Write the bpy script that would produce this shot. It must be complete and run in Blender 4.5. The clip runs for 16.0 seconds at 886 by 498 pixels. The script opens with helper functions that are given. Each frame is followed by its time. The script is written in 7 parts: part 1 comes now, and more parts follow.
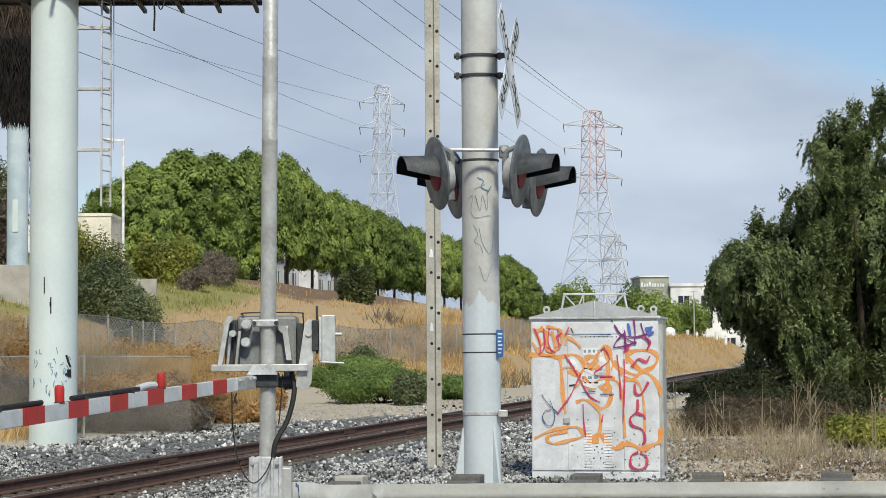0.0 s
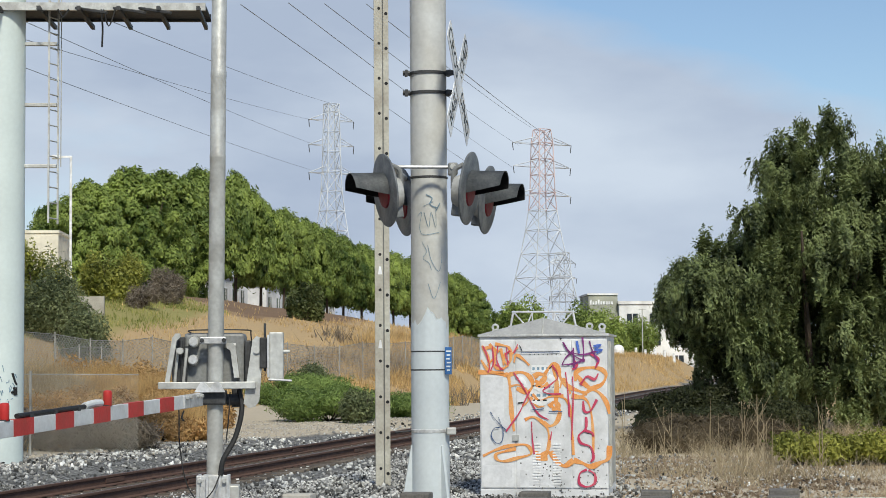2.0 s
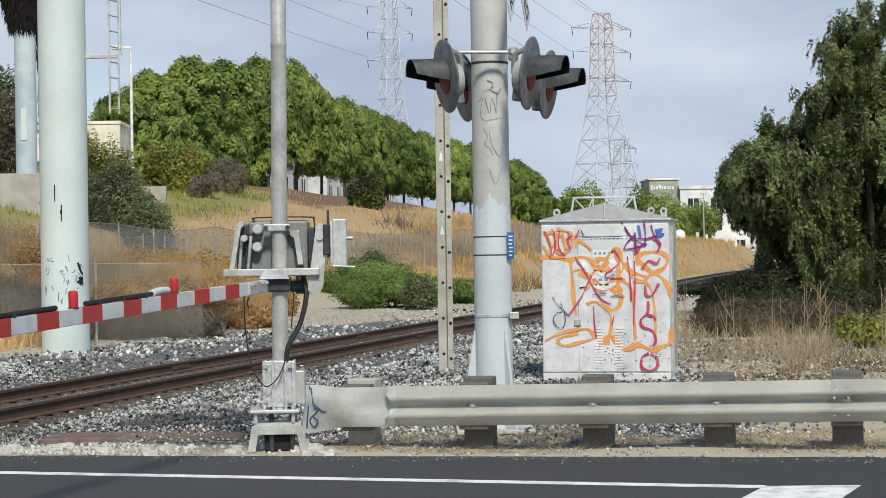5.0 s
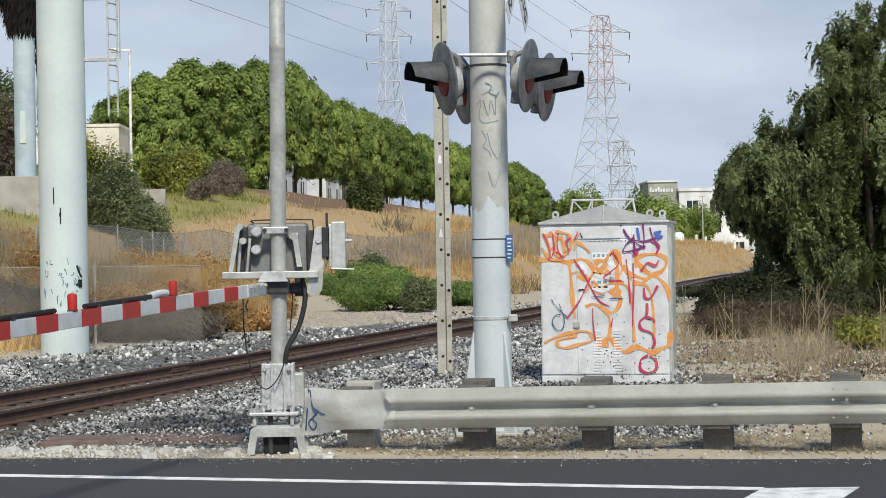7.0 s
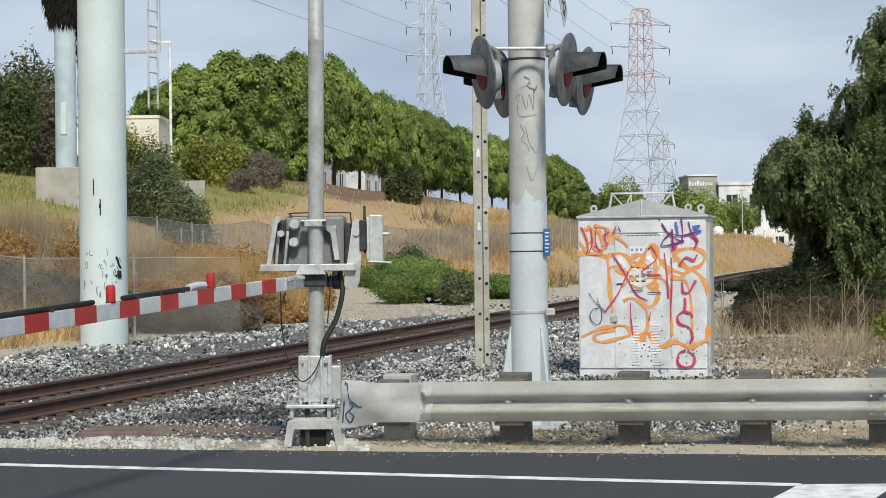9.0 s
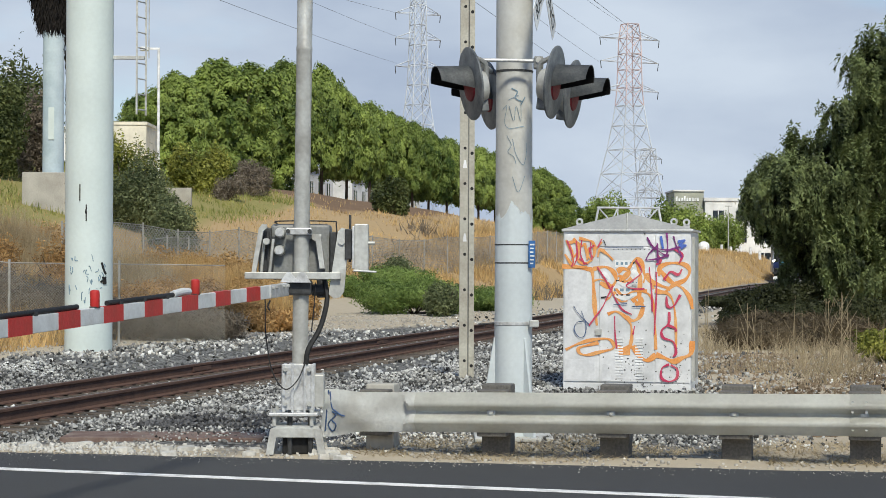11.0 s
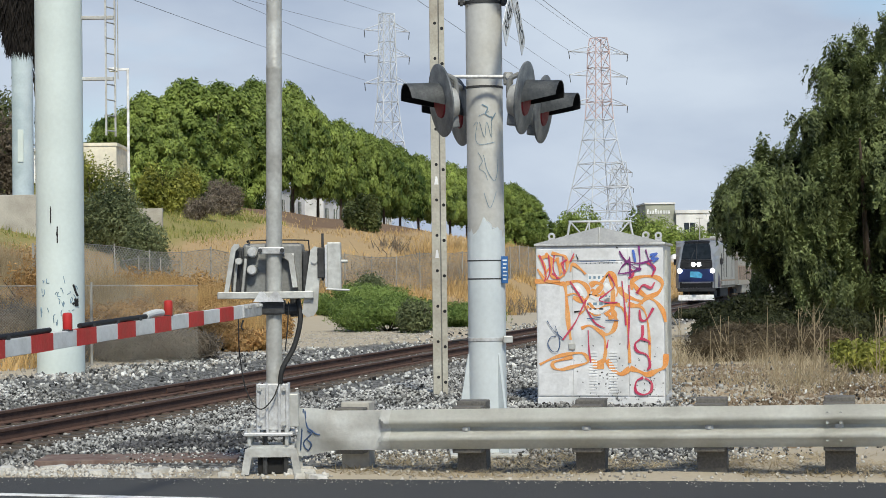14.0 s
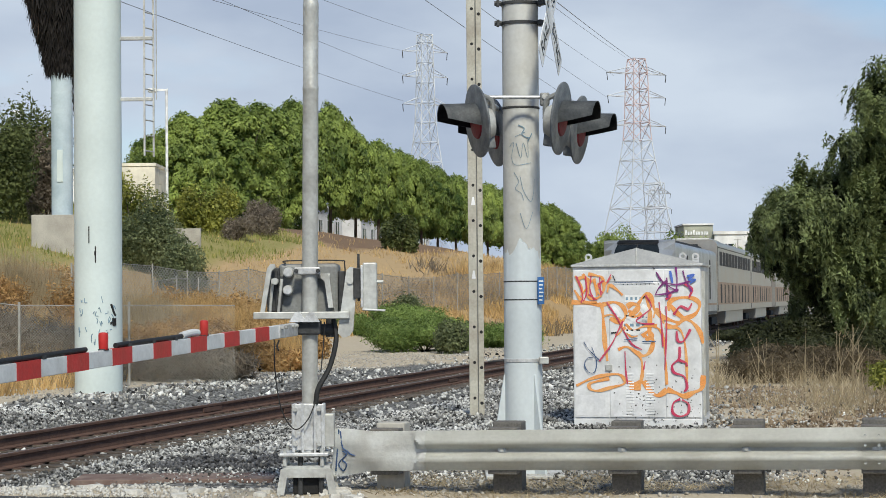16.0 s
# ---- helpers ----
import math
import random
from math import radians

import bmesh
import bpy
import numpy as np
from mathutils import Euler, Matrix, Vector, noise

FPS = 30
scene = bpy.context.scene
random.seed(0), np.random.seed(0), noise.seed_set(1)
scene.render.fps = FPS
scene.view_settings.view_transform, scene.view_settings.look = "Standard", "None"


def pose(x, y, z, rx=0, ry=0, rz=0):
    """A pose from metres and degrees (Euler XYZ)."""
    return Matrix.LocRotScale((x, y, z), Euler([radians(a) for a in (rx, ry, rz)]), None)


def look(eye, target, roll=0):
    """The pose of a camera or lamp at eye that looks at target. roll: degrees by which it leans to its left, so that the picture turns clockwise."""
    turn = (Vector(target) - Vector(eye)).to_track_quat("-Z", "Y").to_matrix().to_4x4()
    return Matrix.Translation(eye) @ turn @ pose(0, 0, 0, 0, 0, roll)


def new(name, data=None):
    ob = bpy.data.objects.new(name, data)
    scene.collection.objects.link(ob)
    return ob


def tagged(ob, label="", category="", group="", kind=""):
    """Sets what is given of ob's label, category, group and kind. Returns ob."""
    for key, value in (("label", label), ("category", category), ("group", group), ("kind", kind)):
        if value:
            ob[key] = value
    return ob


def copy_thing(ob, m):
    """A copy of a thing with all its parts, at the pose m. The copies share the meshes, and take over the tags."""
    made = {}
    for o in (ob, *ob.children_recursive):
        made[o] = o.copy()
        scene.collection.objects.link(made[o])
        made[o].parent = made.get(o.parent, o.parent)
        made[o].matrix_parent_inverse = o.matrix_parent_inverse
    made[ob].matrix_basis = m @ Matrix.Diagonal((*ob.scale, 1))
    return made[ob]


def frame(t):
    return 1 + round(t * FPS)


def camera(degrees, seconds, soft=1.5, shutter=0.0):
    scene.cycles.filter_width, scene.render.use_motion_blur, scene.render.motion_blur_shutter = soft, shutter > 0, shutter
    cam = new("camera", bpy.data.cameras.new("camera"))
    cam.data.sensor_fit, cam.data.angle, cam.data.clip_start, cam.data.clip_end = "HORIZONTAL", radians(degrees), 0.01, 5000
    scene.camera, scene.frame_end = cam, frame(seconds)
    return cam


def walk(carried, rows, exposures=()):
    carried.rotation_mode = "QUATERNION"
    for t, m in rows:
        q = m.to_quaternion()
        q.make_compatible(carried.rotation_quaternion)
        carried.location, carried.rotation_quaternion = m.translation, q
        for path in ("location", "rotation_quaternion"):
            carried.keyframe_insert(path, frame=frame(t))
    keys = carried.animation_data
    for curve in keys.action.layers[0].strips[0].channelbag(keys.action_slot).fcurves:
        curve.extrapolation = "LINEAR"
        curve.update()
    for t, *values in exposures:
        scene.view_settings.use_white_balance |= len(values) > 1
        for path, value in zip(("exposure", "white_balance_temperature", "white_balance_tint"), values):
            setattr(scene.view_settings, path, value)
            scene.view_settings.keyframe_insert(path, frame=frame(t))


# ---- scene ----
# camera: hand-held across the road from a railway crossing
cam = camera(25.98, 16.0, soft=0.85)

# seconds, eye, pitch, roll, yaw
PATH = [
    (0.0, -0.0069, 0.0446, 1.5135, 3.0420, -0.3724, -1.2486),
    (0.5, -0.0006, 0.0561, 1.5109, 3.2229, -0.2571, -1.9986),
    (1.0, 0.0021, 0.0700, 1.5038, 3.3657, -0.1306, -2.6083),
    (1.5, 0.0047, 0.0558, 1.5005, 3.5407, -0.2187, -2.8239),
    (2.0, -0.0019, 0.0653, 1.5105, 3.5603, -0.3916, -2.7714),
    (2.5, -0.0026, 0.0419, 1.5078, 3.2400, -0.6723, -2.3997),
    (3.0, 0.0003, 0.0442, 1.5053, 2.5337, -0.9455, -1.9120),
    (3.5, -0.0038, 0.0341, 1.5026, 1.6554, -1.0928, -1.3853),
    (4.0, -0.0091, 0.0282, 1.5010, 0.8708, -1.0303, -0.9267),
    (6.5, -0.0186, 0.0168, 1.4960, 0.0266, -0.7527, -1.0471),
    (7.0, -0.0133, 0.0118, 1.4981, 0.2828, -0.9533, -0.9633),
    (7.5, -0.0097, 0.0049, 1.4998, 0.3825, -1.1051, -0.6383),
    (8.0, -0.0061, 0.0238, 1.5049, 0.1591, -1.1010, -0.1505),
    (10.5, -0.0010, -0.0296, 1.5004, 0.0574, 0.0022, -0.0018),
    (11.0, 0.0032, -0.0148, 1.4960, 0.4203, 0.2433, -0.2257),
    (11.5, -0.0023, -0.0093, 1.5004, 0.7716, 0.3685, -0.3301),
    (12.0, -0.0077, -0.0070, 1.5032, 0.9863, 0.3347, -0.3837),
    (12.5, -0.0026, -0.0144, 1.4982, 1.0293, 0.0967, -0.5179),
    (13.0, 0.0019, -0.0172, 1.5001, 0.9276, -0.1798, -0.6940),
    (13.5, 0.0015, -0.0298, 1.5052, 0.8467, -0.4385, -0.8869),
    (14.0, -0.0005, -0.0130, 1.5017, 0.8990, -0.6503, -1.0565),
    (14.5, 0.0032, 0.0016, 1.5038, 1.0574, -0.7250, -1.0272),
    (15.0, 0.0080, -0.0034, 1.5020, 1.2461, -0.6507, -0.8505),
    (15.5, 0.0213, -0.0101, 1.5005, 1.4178, -0.5591, -0.4805),
    (16.0, 0.0128, 0.0037, 1.5017, 1.5255, -0.4993, 0.0594),
]

walk(cam, [(t, pose(x, y, z, 90 + p, 0, w) @ pose(0, 0, 0, 0, 0, r)) for t, x, y, z, p, r, w in PATH])

# ---- light ----
SUN_ELEV, SUN_AZ = 46, 170          # degrees; azimuth clockwise from +y
world = bpy.data.worlds.new("sky")
scene.world = world
world.use_nodes = True
wn, wl = world.node_tree.nodes, world.node_tree.links
wn.clear()
w_out = wn.new("ShaderNodeOutputWorld")
w_bg = wn.new("ShaderNodeBackground")
w_sky = wn.new("ShaderNodeTexSky")
w_sky.sky_type, w_sky.sun_disc = "NISHITA", False
w_sky.sun_elevation, w_sky.sun_rotation = radians(SUN_ELEV), radians(SUN_AZ)
w_sky.air_density, w_sky.dust_density, w_sky.ozone_density = 1.0, 0.2, 3.0
w_bg.inputs["Strength"].default_value = 0.10
w_co = wn.new("ShaderNodeTexCoord")
w_map = wn.new("ShaderNodeMapping")
w_map.inputs["Scale"].default_value = (1.0, 1.0, 2.6)
w_map.inputs["Location"].default_value = (0.35, 0.2, 0.0)
w_noise = wn.new("ShaderNodeTexNoise")
w_noise.inputs["Scale"].default_value, w_noise.inputs["Detail"].default_value = 3.2, 7.0
w_noise.inputs["Roughness"].default_value = 0.5
w_ramp = wn.new("ShaderNodeValToRGB")
w_ramp.color_ramp.elements[0].position, w_ramp.color_ramp.elements[1].position = 0.29, 0.45
w_noise2 = wn.new("ShaderNodeTexNoise")
w_noise2.inputs["Scale"].default_value, w_noise2.inputs["Detail"].default_value = 5.0, 7.0
w_cloud = wn.new("ShaderNodeValToRGB")
w_cloud.color_ramp.elements[0].position, w_cloud.color_ramp.elements[1].position = 0.36, 0.66
w_cloud.color_ramp.elements[0].color = (3.8, 4.55, 5.8, 1)
w_cloud.color_ramp.elements[1].color = (5.6, 6.4, 7.4, 1)
w_mix = wn.new("ShaderNodeMix")
w_mix.data_type = "RGBA"
wl.new(w_co.outputs["Generated"], w_map.inputs["Vector"])
wl.new(w_map.outputs["Vector"], w_noise.inputs["Vector"])
wl.new(w_map.outputs["Vector"], w_noise2.inputs["Vector"])
w_sep = wn.new("ShaderNodeSeparateXYZ")
w_lift, w_open, w_sub = wn.new("ShaderNodeMath"), wn.new("ShaderNodeMapRange"), wn.new("ShaderNodeMath")
w_lift.operation, w_lift.inputs[1].default_value, w_sub.operation = "MULTIPLY_ADD", 0.6, "SUBTRACT"
w_open.inputs["From Min"].default_value, w_open.inputs["From Max"].default_value = 0.23, 0.30
w_open.inputs["To Max"].default_value = 0.34
wl.new(w_co.outputs["Generated"], w_sep.inputs["Vector"])
wl.new(w_sep.outputs["X"], w_lift.inputs[0])
wl.new(w_sep.outputs["Z"], w_lift.inputs[2])
wl.new(w_lift.outputs[0], w_open.inputs["Value"])
wl.new(w_noise.outputs["Fac"], w_sub.inputs[0])
wl.new(w_open.outputs["Result"], w_sub.inputs[1])
wl.new(w_sub.outputs[0], w_ramp.inputs["Fac"])
wl.new(w_noise2.outputs["Fac"], w_cloud.inputs["Fac"])
wl.new(w_ramp.outputs["Color"], w_mix.inputs["Factor"])
wl.new(w_sky.outputs["Color"], w_mix.inputs["A"])
wl.new(w_cloud.outputs["Color"], w_mix.inputs["B"])
wl.new(w_mix.outputs["Result"], w_bg.inputs["Color"])
wl.new(w_bg.outputs["Background"], w_out.inputs["Surface"])

sun = new("sun", bpy.data.lights.new("sun", "SUN"))
sun.data.energy, sun.data.angle, sun.data.color = 3.3, radians(8), (1.0, 0.955, 0.80)
sun.matrix_world = look((40 * math.sin(radians(SUN_AZ)), 40 * math.cos(radians(SUN_AZ)), 40 * math.tan(radians(SUN_ELEV))), (0, 0, 0))
scene.view_settings.exposure = 0.14


# ---- materials ----
def material(name, color, rough=0.6, metal=0.0, var=0.25, scale=3.0, fine=40.0, bump=0.15, dirt=None, amount=0.35, island=0.0, each=0.0, coat=0.0):
    """A surface with stains at one scale, grain at another, and relief. dirt: a second colour in patches."""
    m = bpy.data.materials.new(name)
    m.use_nodes = True
    n, l = m.node_tree.nodes, m.node_tree.links
    b = n["Principled BSDF"]
    b.inputs["Roughness"].default_value, b.inputs["Metallic"].default_value = rough, metal
    b.inputs["Coat Weight"].default_value = coat
    co = n.new("ShaderNodeTexCoord")
    big, small = n.new("ShaderNodeTexNoise"), n.new("ShaderNodeTexNoise")
    big.inputs["Scale"].default_value, big.inputs["Detail"].default_value = scale, 6
    small.inputs["Scale"].default_value, small.inputs["Detail"].default_value = fine, 4
    for t in (big, small):
        l.new(co.outputs["Object"], t.inputs["Vector"])
    mixed = n.new("ShaderNodeMix")
    mixed.data_type = "RGBA"
    mixed.inputs["A"].default_value = (*color, 1)
    mixed.inputs["B"].default_value = (*(dirt or [c * 0.55 for c in color]), 1)
    ramp = n.new("ShaderNodeMapRange")
    ramp.inputs["From Min"].default_value, ramp.inputs["From Max"].default_value = 0.75 - amount, 0.95 - amount * 0.6
    l.new(big.outputs["Fac"], ramp.inputs["Value"])
    l.new(ramp.outputs["Result"], mixed.inputs["Factor"])
    hsv = n.new("ShaderNodeHueSaturation")
    l.new(mixed.outputs["Result"], hsv.inputs["Color"])
    grain = n.new("ShaderNodeMapRange")
    grain.inputs["From Min"].default_value, grain.inputs["From Max"].default_value = 0.3, 0.7
    grain.inputs["To Min"].default_value, grain.inputs["To Max"].default_value = 1 - var, 1 + var
    l.new(small.outputs["Fac"], grain.inputs["Value"])
    value = grain.outputs["Result"]
    for strength, kind, sock in ((island, "ShaderNodeNewGeometry", "Random Per Island"), (each, "ShaderNodeObjectInfo", "Random")):
        if strength:
            r, mr, mul = n.new(kind), n.new("ShaderNodeMapRange"), n.new("ShaderNodeMath")
            mr.inputs["To Min"].default_value, mr.inputs["To Max"].default_value = 1 - strength, 1 + strength
            mul.operation = "MULTIPLY"
            l.new(r.outputs[sock], mr.inputs["Value"])
            l.new(mr.outputs["Result"], mul.inputs[0])
            l.new(value, mul.inputs[1])
            value = mul.outputs[0]
    l.new(value, hsv.inputs["Value"])
    l.new(hsv.outputs["Color"], b.inputs["Base Color"])
    if bump:
        bp = n.new("ShaderNodeBump")
        bp.inputs["Strength"].default_value, bp.inputs["Distance"].default_value = bump, 0.02
        l.new(small.outputs["Fac"], bp.inputs["Height"])
        l.new(bp.outputs["Normal"], b.inputs["Normal"])
    return m


def leafy(name, dark, light, rough=0.55, patch=0.55, grain=0.6, own_shade=False):
    """Foliage: each leaf a shade of its own, tinted in broad patches, a little light passing through."""
    m = bpy.data.materials.new(name)
    m.use_nodes = True
    n, l = m.node_tree.nodes, m.node_tree.links
    b = n["Principled BSDF"]
    b.inputs["Roughness"].default_value = rough
    b.inputs["Specular IOR Level"].default_value = 0.3
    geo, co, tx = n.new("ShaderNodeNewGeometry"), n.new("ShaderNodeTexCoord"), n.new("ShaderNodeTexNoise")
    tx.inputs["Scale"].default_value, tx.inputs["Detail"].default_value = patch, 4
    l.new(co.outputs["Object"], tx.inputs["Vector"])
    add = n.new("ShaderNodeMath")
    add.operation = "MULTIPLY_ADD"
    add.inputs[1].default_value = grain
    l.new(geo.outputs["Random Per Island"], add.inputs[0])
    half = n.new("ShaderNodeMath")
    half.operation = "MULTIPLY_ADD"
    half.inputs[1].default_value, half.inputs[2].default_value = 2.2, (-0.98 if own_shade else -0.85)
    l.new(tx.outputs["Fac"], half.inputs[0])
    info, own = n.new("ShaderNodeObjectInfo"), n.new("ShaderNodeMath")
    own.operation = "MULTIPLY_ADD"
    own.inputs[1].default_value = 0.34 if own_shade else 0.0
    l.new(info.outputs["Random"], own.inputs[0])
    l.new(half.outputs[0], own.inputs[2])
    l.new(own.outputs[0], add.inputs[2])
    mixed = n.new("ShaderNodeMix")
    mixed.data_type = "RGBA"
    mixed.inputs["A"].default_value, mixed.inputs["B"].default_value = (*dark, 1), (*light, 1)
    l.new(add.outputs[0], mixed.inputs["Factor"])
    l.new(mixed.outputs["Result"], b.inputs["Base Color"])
    tr, mx, out = n.new("ShaderNodeBsdfTranslucent"), n.new("ShaderNodeMixShader"), n["Material Output"]
    l.new(mixed.outputs["Result"], tr.inputs["Color"])
    mx.inputs[0].default_value = 0.34
    l.new(b.outputs[0], mx.inputs[1])
    l.new(tr.outputs[0], mx.inputs[2])
    l.new(mx.outputs[0], out.inputs["Surface"])
    return m


def glowing(name, color, strength):
    m = bpy.data.materials.new(name)
    m.use_nodes = True
    b = m.node_tree.nodes["Principled BSDF"]
    b.inputs["Base Color"].default_value = (*color, 1)
    b.inputs["Emission Color"].default_value = (*color, 1)
    b.inputs["Emission Strength"].default_value = strength
    return m


M = {
    "asphalt": material("asphalt", (0.046, 0.047, 0.050), 0.85, var=0.5, scale=0.5, fine=120, bump=0.5, dirt=(0.056, 0.057, 0.060), amount=0.4),
    "line": material("road_paint", (0.86, 0.86, 0.86), 0.7, var=0.12, scale=6, fine=60, dirt=(0.4, 0.4, 0.4), amount=0.3),
    "galv": material("galvanised_steel", (0.57, 0.58, 0.56), 0.5, 0.3, var=0.10, scale=5, fine=30, dirt=(0.36, 0.35, 0.33), amount=0.38),
    "galv_light": material("bright_galvanised_steel", (0.64, 0.65, 0.66), 0.45, 0.3, var=0.14, scale=9, fine=40, dirt=(0.42, 0.42, 0.42), amount=0.38),
    "beam": material("weathered_guard_rail", (0.74, 0.74, 0.69), 0.5, 0.05, var=0.05, scale=2.2, fine=30, bump=0.08, dirt=(0.58, 0.57, 0.52), amount=0.40),
    "case": material("dull_grey_casting", (0.23, 0.24, 0.24), 0.6, 0.2, var=0.15, scale=6, fine=40, dirt=(0.22, 0.22, 0.215), amount=0.4),
    "roof": material("grey_cabinet_roof", (0.34, 0.35, 0.36), 0.6, 0.1, var=0.08, scale=4, fine=30, dirt=(0.26, 0.27, 0.28), amount=0.4),
    "dark_steel": material("dark_grey_steel", (0.06, 0.062, 0.065), 0.6, 0.3, var=0.25, scale=8),
    "mast": material("grey_mast_paint", (0.58, 0.59, 0.58), 0.6, 0.1, var=0.06, scale=2.5, fine=25, bump=0.08, dirt=(0.44, 0.43, 0.40), amount=0.42),
    "mast_blue": material("repainted_mast", (0.58, 0.63, 0.655), 0.5, 0.0, var=0.04, scale=1.8, fine=25, bump=0.06, dirt=(0.50, 0.55, 0.58), amount=0.40),
    "column": material("pale_column_paint", (0.63, 0.71, 0.70), 0.5, 0.0, var=0.03, scale=0.7, fine=14, bump=0.03, dirt=(0.55, 0.62, 0.61), amount=0.36),
    "column_shade": material("blue_grey_column_paint", (0.52, 0.61, 0.66), 0.55, 0.0, var=0.05, scale=0.9, fine=12, bump=0.05, dirt=(0.34, 0.43, 0.49), amount=0.38),
    "channel": material("weathered_beam_paint", (0.50, 0.49, 0.43), 0.7, 0.1, var=0.12, scale=3, fine=30, dirt=(0.33, 0.30, 0.25), amount=0.42),
    "cabinet": material("cabinet_aluminium", (0.78, 0.79, 0.81), 0.55, 0.05, var=0.05, scale=3.2, fine=30, bump=0.08, dirt=(0.52, 0.53, 0.54), amount=0.42),
    "patch": material("rolled_grey_paint", (0.60, 0.61, 0.63), 0.6, 0.0, var=0.08, scale=5, fine=25, bump=0.05, dirt=(0.74, 0.75, 0.77), amount=0.42),
    "hood": material("weathered_signal_grey", (0.088, 0.10, 0.115), 0.55, 0.1, var=0.15, scale=7, fine=50, dirt=(0.22, 0.23, 0.235), amount=0.40),
    "hood_in": material("signal_black", (0.012, 0.012, 0.013), 0.8, var=0.2),
    "lens": material("red_lens", (0.18, 0.0, 0.012), 0.6, var=0.1, scale=20),
    "red": material("red_sheeting", (0.50, 0.024, 0.022), 0.5, var=0.08, scale=7, fine=40, dirt=(0.36, 0.03, 0.02), amount=0.3),
    "white": material("white_sheeting", (0.66, 0.68, 0.69), 0.45, var=0.06, scale=7, fine=40, dirt=(0.52, 0.53, 0.53), amount=0.35),
    "rust": material("rusty_rail", (0.085, 0.046, 0.034), 0.85, 0.0, var=0.35, scale=6, fine=60, bump=0.3, dirt=(0.125, 0.068, 0.048), amount=0.42),
    "railhead": material("worn_rail_head", (0.26, 0.20, 0.18), 0.5, 0.5, var=0.25, scale=6, fine=60, dirt=(0.10, 0.06, 0.045), amount=0.42),
    "tie": material("creosoted_timber", (0.075, 0.058, 0.046), 0.9, var=0.35, scale=5, fine=35, bump=0.4, dirt=(0.14, 0.12, 0.10), amount=0.4, each=0.3),
    "plate": material("rusted_plate", (0.12, 0.068, 0.056), 0.85, 0.05, var=0.2, scale=4, dirt=(0.25, 0.19, 0.16), amount=0.4),
    "stone": material("crushed_ballast", (0.50, 0.50, 0.485), 0.9, var=0.2, scale=0.5, fine=40, dirt=(0.12, 0.12, 0.118), amount=0.42, island=1.0),
    "oily_stone": material("oil_blackened_stone", (0.11, 0.11, 0.115), 0.7, var=0.2, scale=3, dirt=(0.05, 0.05, 0.052), amount=0.45, island=0.85),
    "pale_stone": material("pale_gravel", (0.46, 0.44, 0.40), 0.9, var=0.2, scale=3, dirt=(0.34, 0.31, 0.27), amount=0.4, island=0.4),
    "chip": material("pale_concrete_chip", (0.60, 0.59, 0.56), 0.9, var=0.15, scale=8, dirt=(0.42, 0.40, 0.36), amount=0.4, each=0.25),
    "chip_dark": material("chipped_paint", (0.16, 0.16, 0.165), 0.8, var=0.2, island=0.6),
    "concrete": material("grey_concrete", (0.46, 0.44, 0.40), 0.9, var=0.12, scale=1.5, fine=20, dirt=(0.33, 0.31, 0.28), amount=0.42),
    "post": material("weathered_guard_post", (0.15, 0.14, 0.125), 0.85, var=0.25, scale=9, fine=50, bump=0.3, dirt=(0.11, 0.105, 0.10), amount=0.42),
    "cable": material("black_cable", (0.015, 0.015, 0.016), 0.6),
    "wire": material("grey_conductor", (0.22, 0.24, 0.27), 0.6),
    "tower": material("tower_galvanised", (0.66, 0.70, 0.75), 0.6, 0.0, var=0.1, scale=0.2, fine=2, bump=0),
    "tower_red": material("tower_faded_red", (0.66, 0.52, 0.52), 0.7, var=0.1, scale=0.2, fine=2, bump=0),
    "blue_sign": material("blue_sign_face", (0.045, 0.16, 0.42), 0.4, var=0.05),
    "sign_white": material("white_lettering", (0.88, 0.89, 0.90), 0.5, var=0.04),
    "black": material("black_lettering", (0.02, 0.02, 0.022), 0.6, var=0.1),
    "orange": material("orange_spray", (0.74, 0.29, 0.075), 0.6, var=0.12, scale=6, fine=50, dirt=(0.74, 0.40, 0.16), amount=0.35, bump=0),
    "crimson": material("crimson_spray", (0.50, 0.035, 0.10), 0.6, var=0.12, scale=6, dirt=(0.60, 0.12, 0.16), amount=0.3, bump=0),
    "purple": material("purple_spray", (0.22, 0.03, 0.20), 0.6, var=0.12, scale=6, bump=0),
    "navy": material("navy_spray", (0.05, 0.10, 0.22), 0.6, var=0.12, scale=6, bump=0),
    "bluespray": material("blue_spray", (0.08, 0.16, 0.55), 0.6, var=0.12, scale=6, bump=0),
    "faint": material("faded_marker", (0.20, 0.31, 0.40), 0.7, var=0.2, scale=8, bump=0),
    "bark": material("brown_bark", (0.10, 0.075, 0.055), 0.95, var=0.35, scale=3, fine=18, bump=0.6),
    "thatch": material("dead_palm_thatch", (0.075, 0.052, 0.038), 0.95, var=0.3, scale=2, fine=12, island=0.6),
    "thatch_dark": material("charred_palm_thatch", (0.016, 0.013, 0.012), 0.95, var=0.3, scale=2, island=0.5),
    "tree": leafy("street_tree_leaf", (0.052, 0.098, 0.018), (0.44, 0.54, 0.14), patch=0.4, grain=0.30, own_shade=True),
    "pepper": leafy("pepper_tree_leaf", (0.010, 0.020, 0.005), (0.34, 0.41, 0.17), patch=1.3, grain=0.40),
    "bush": leafy("olive_bush_leaf", (0.045, 0.064, 0.028), (0.27, 0.31, 0.15)),
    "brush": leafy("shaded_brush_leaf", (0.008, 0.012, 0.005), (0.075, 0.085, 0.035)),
    "brush_green": leafy("dark_shrub_leaf", (0.022, 0.036, 0.010), (0.17, 0.20, 0.07)),
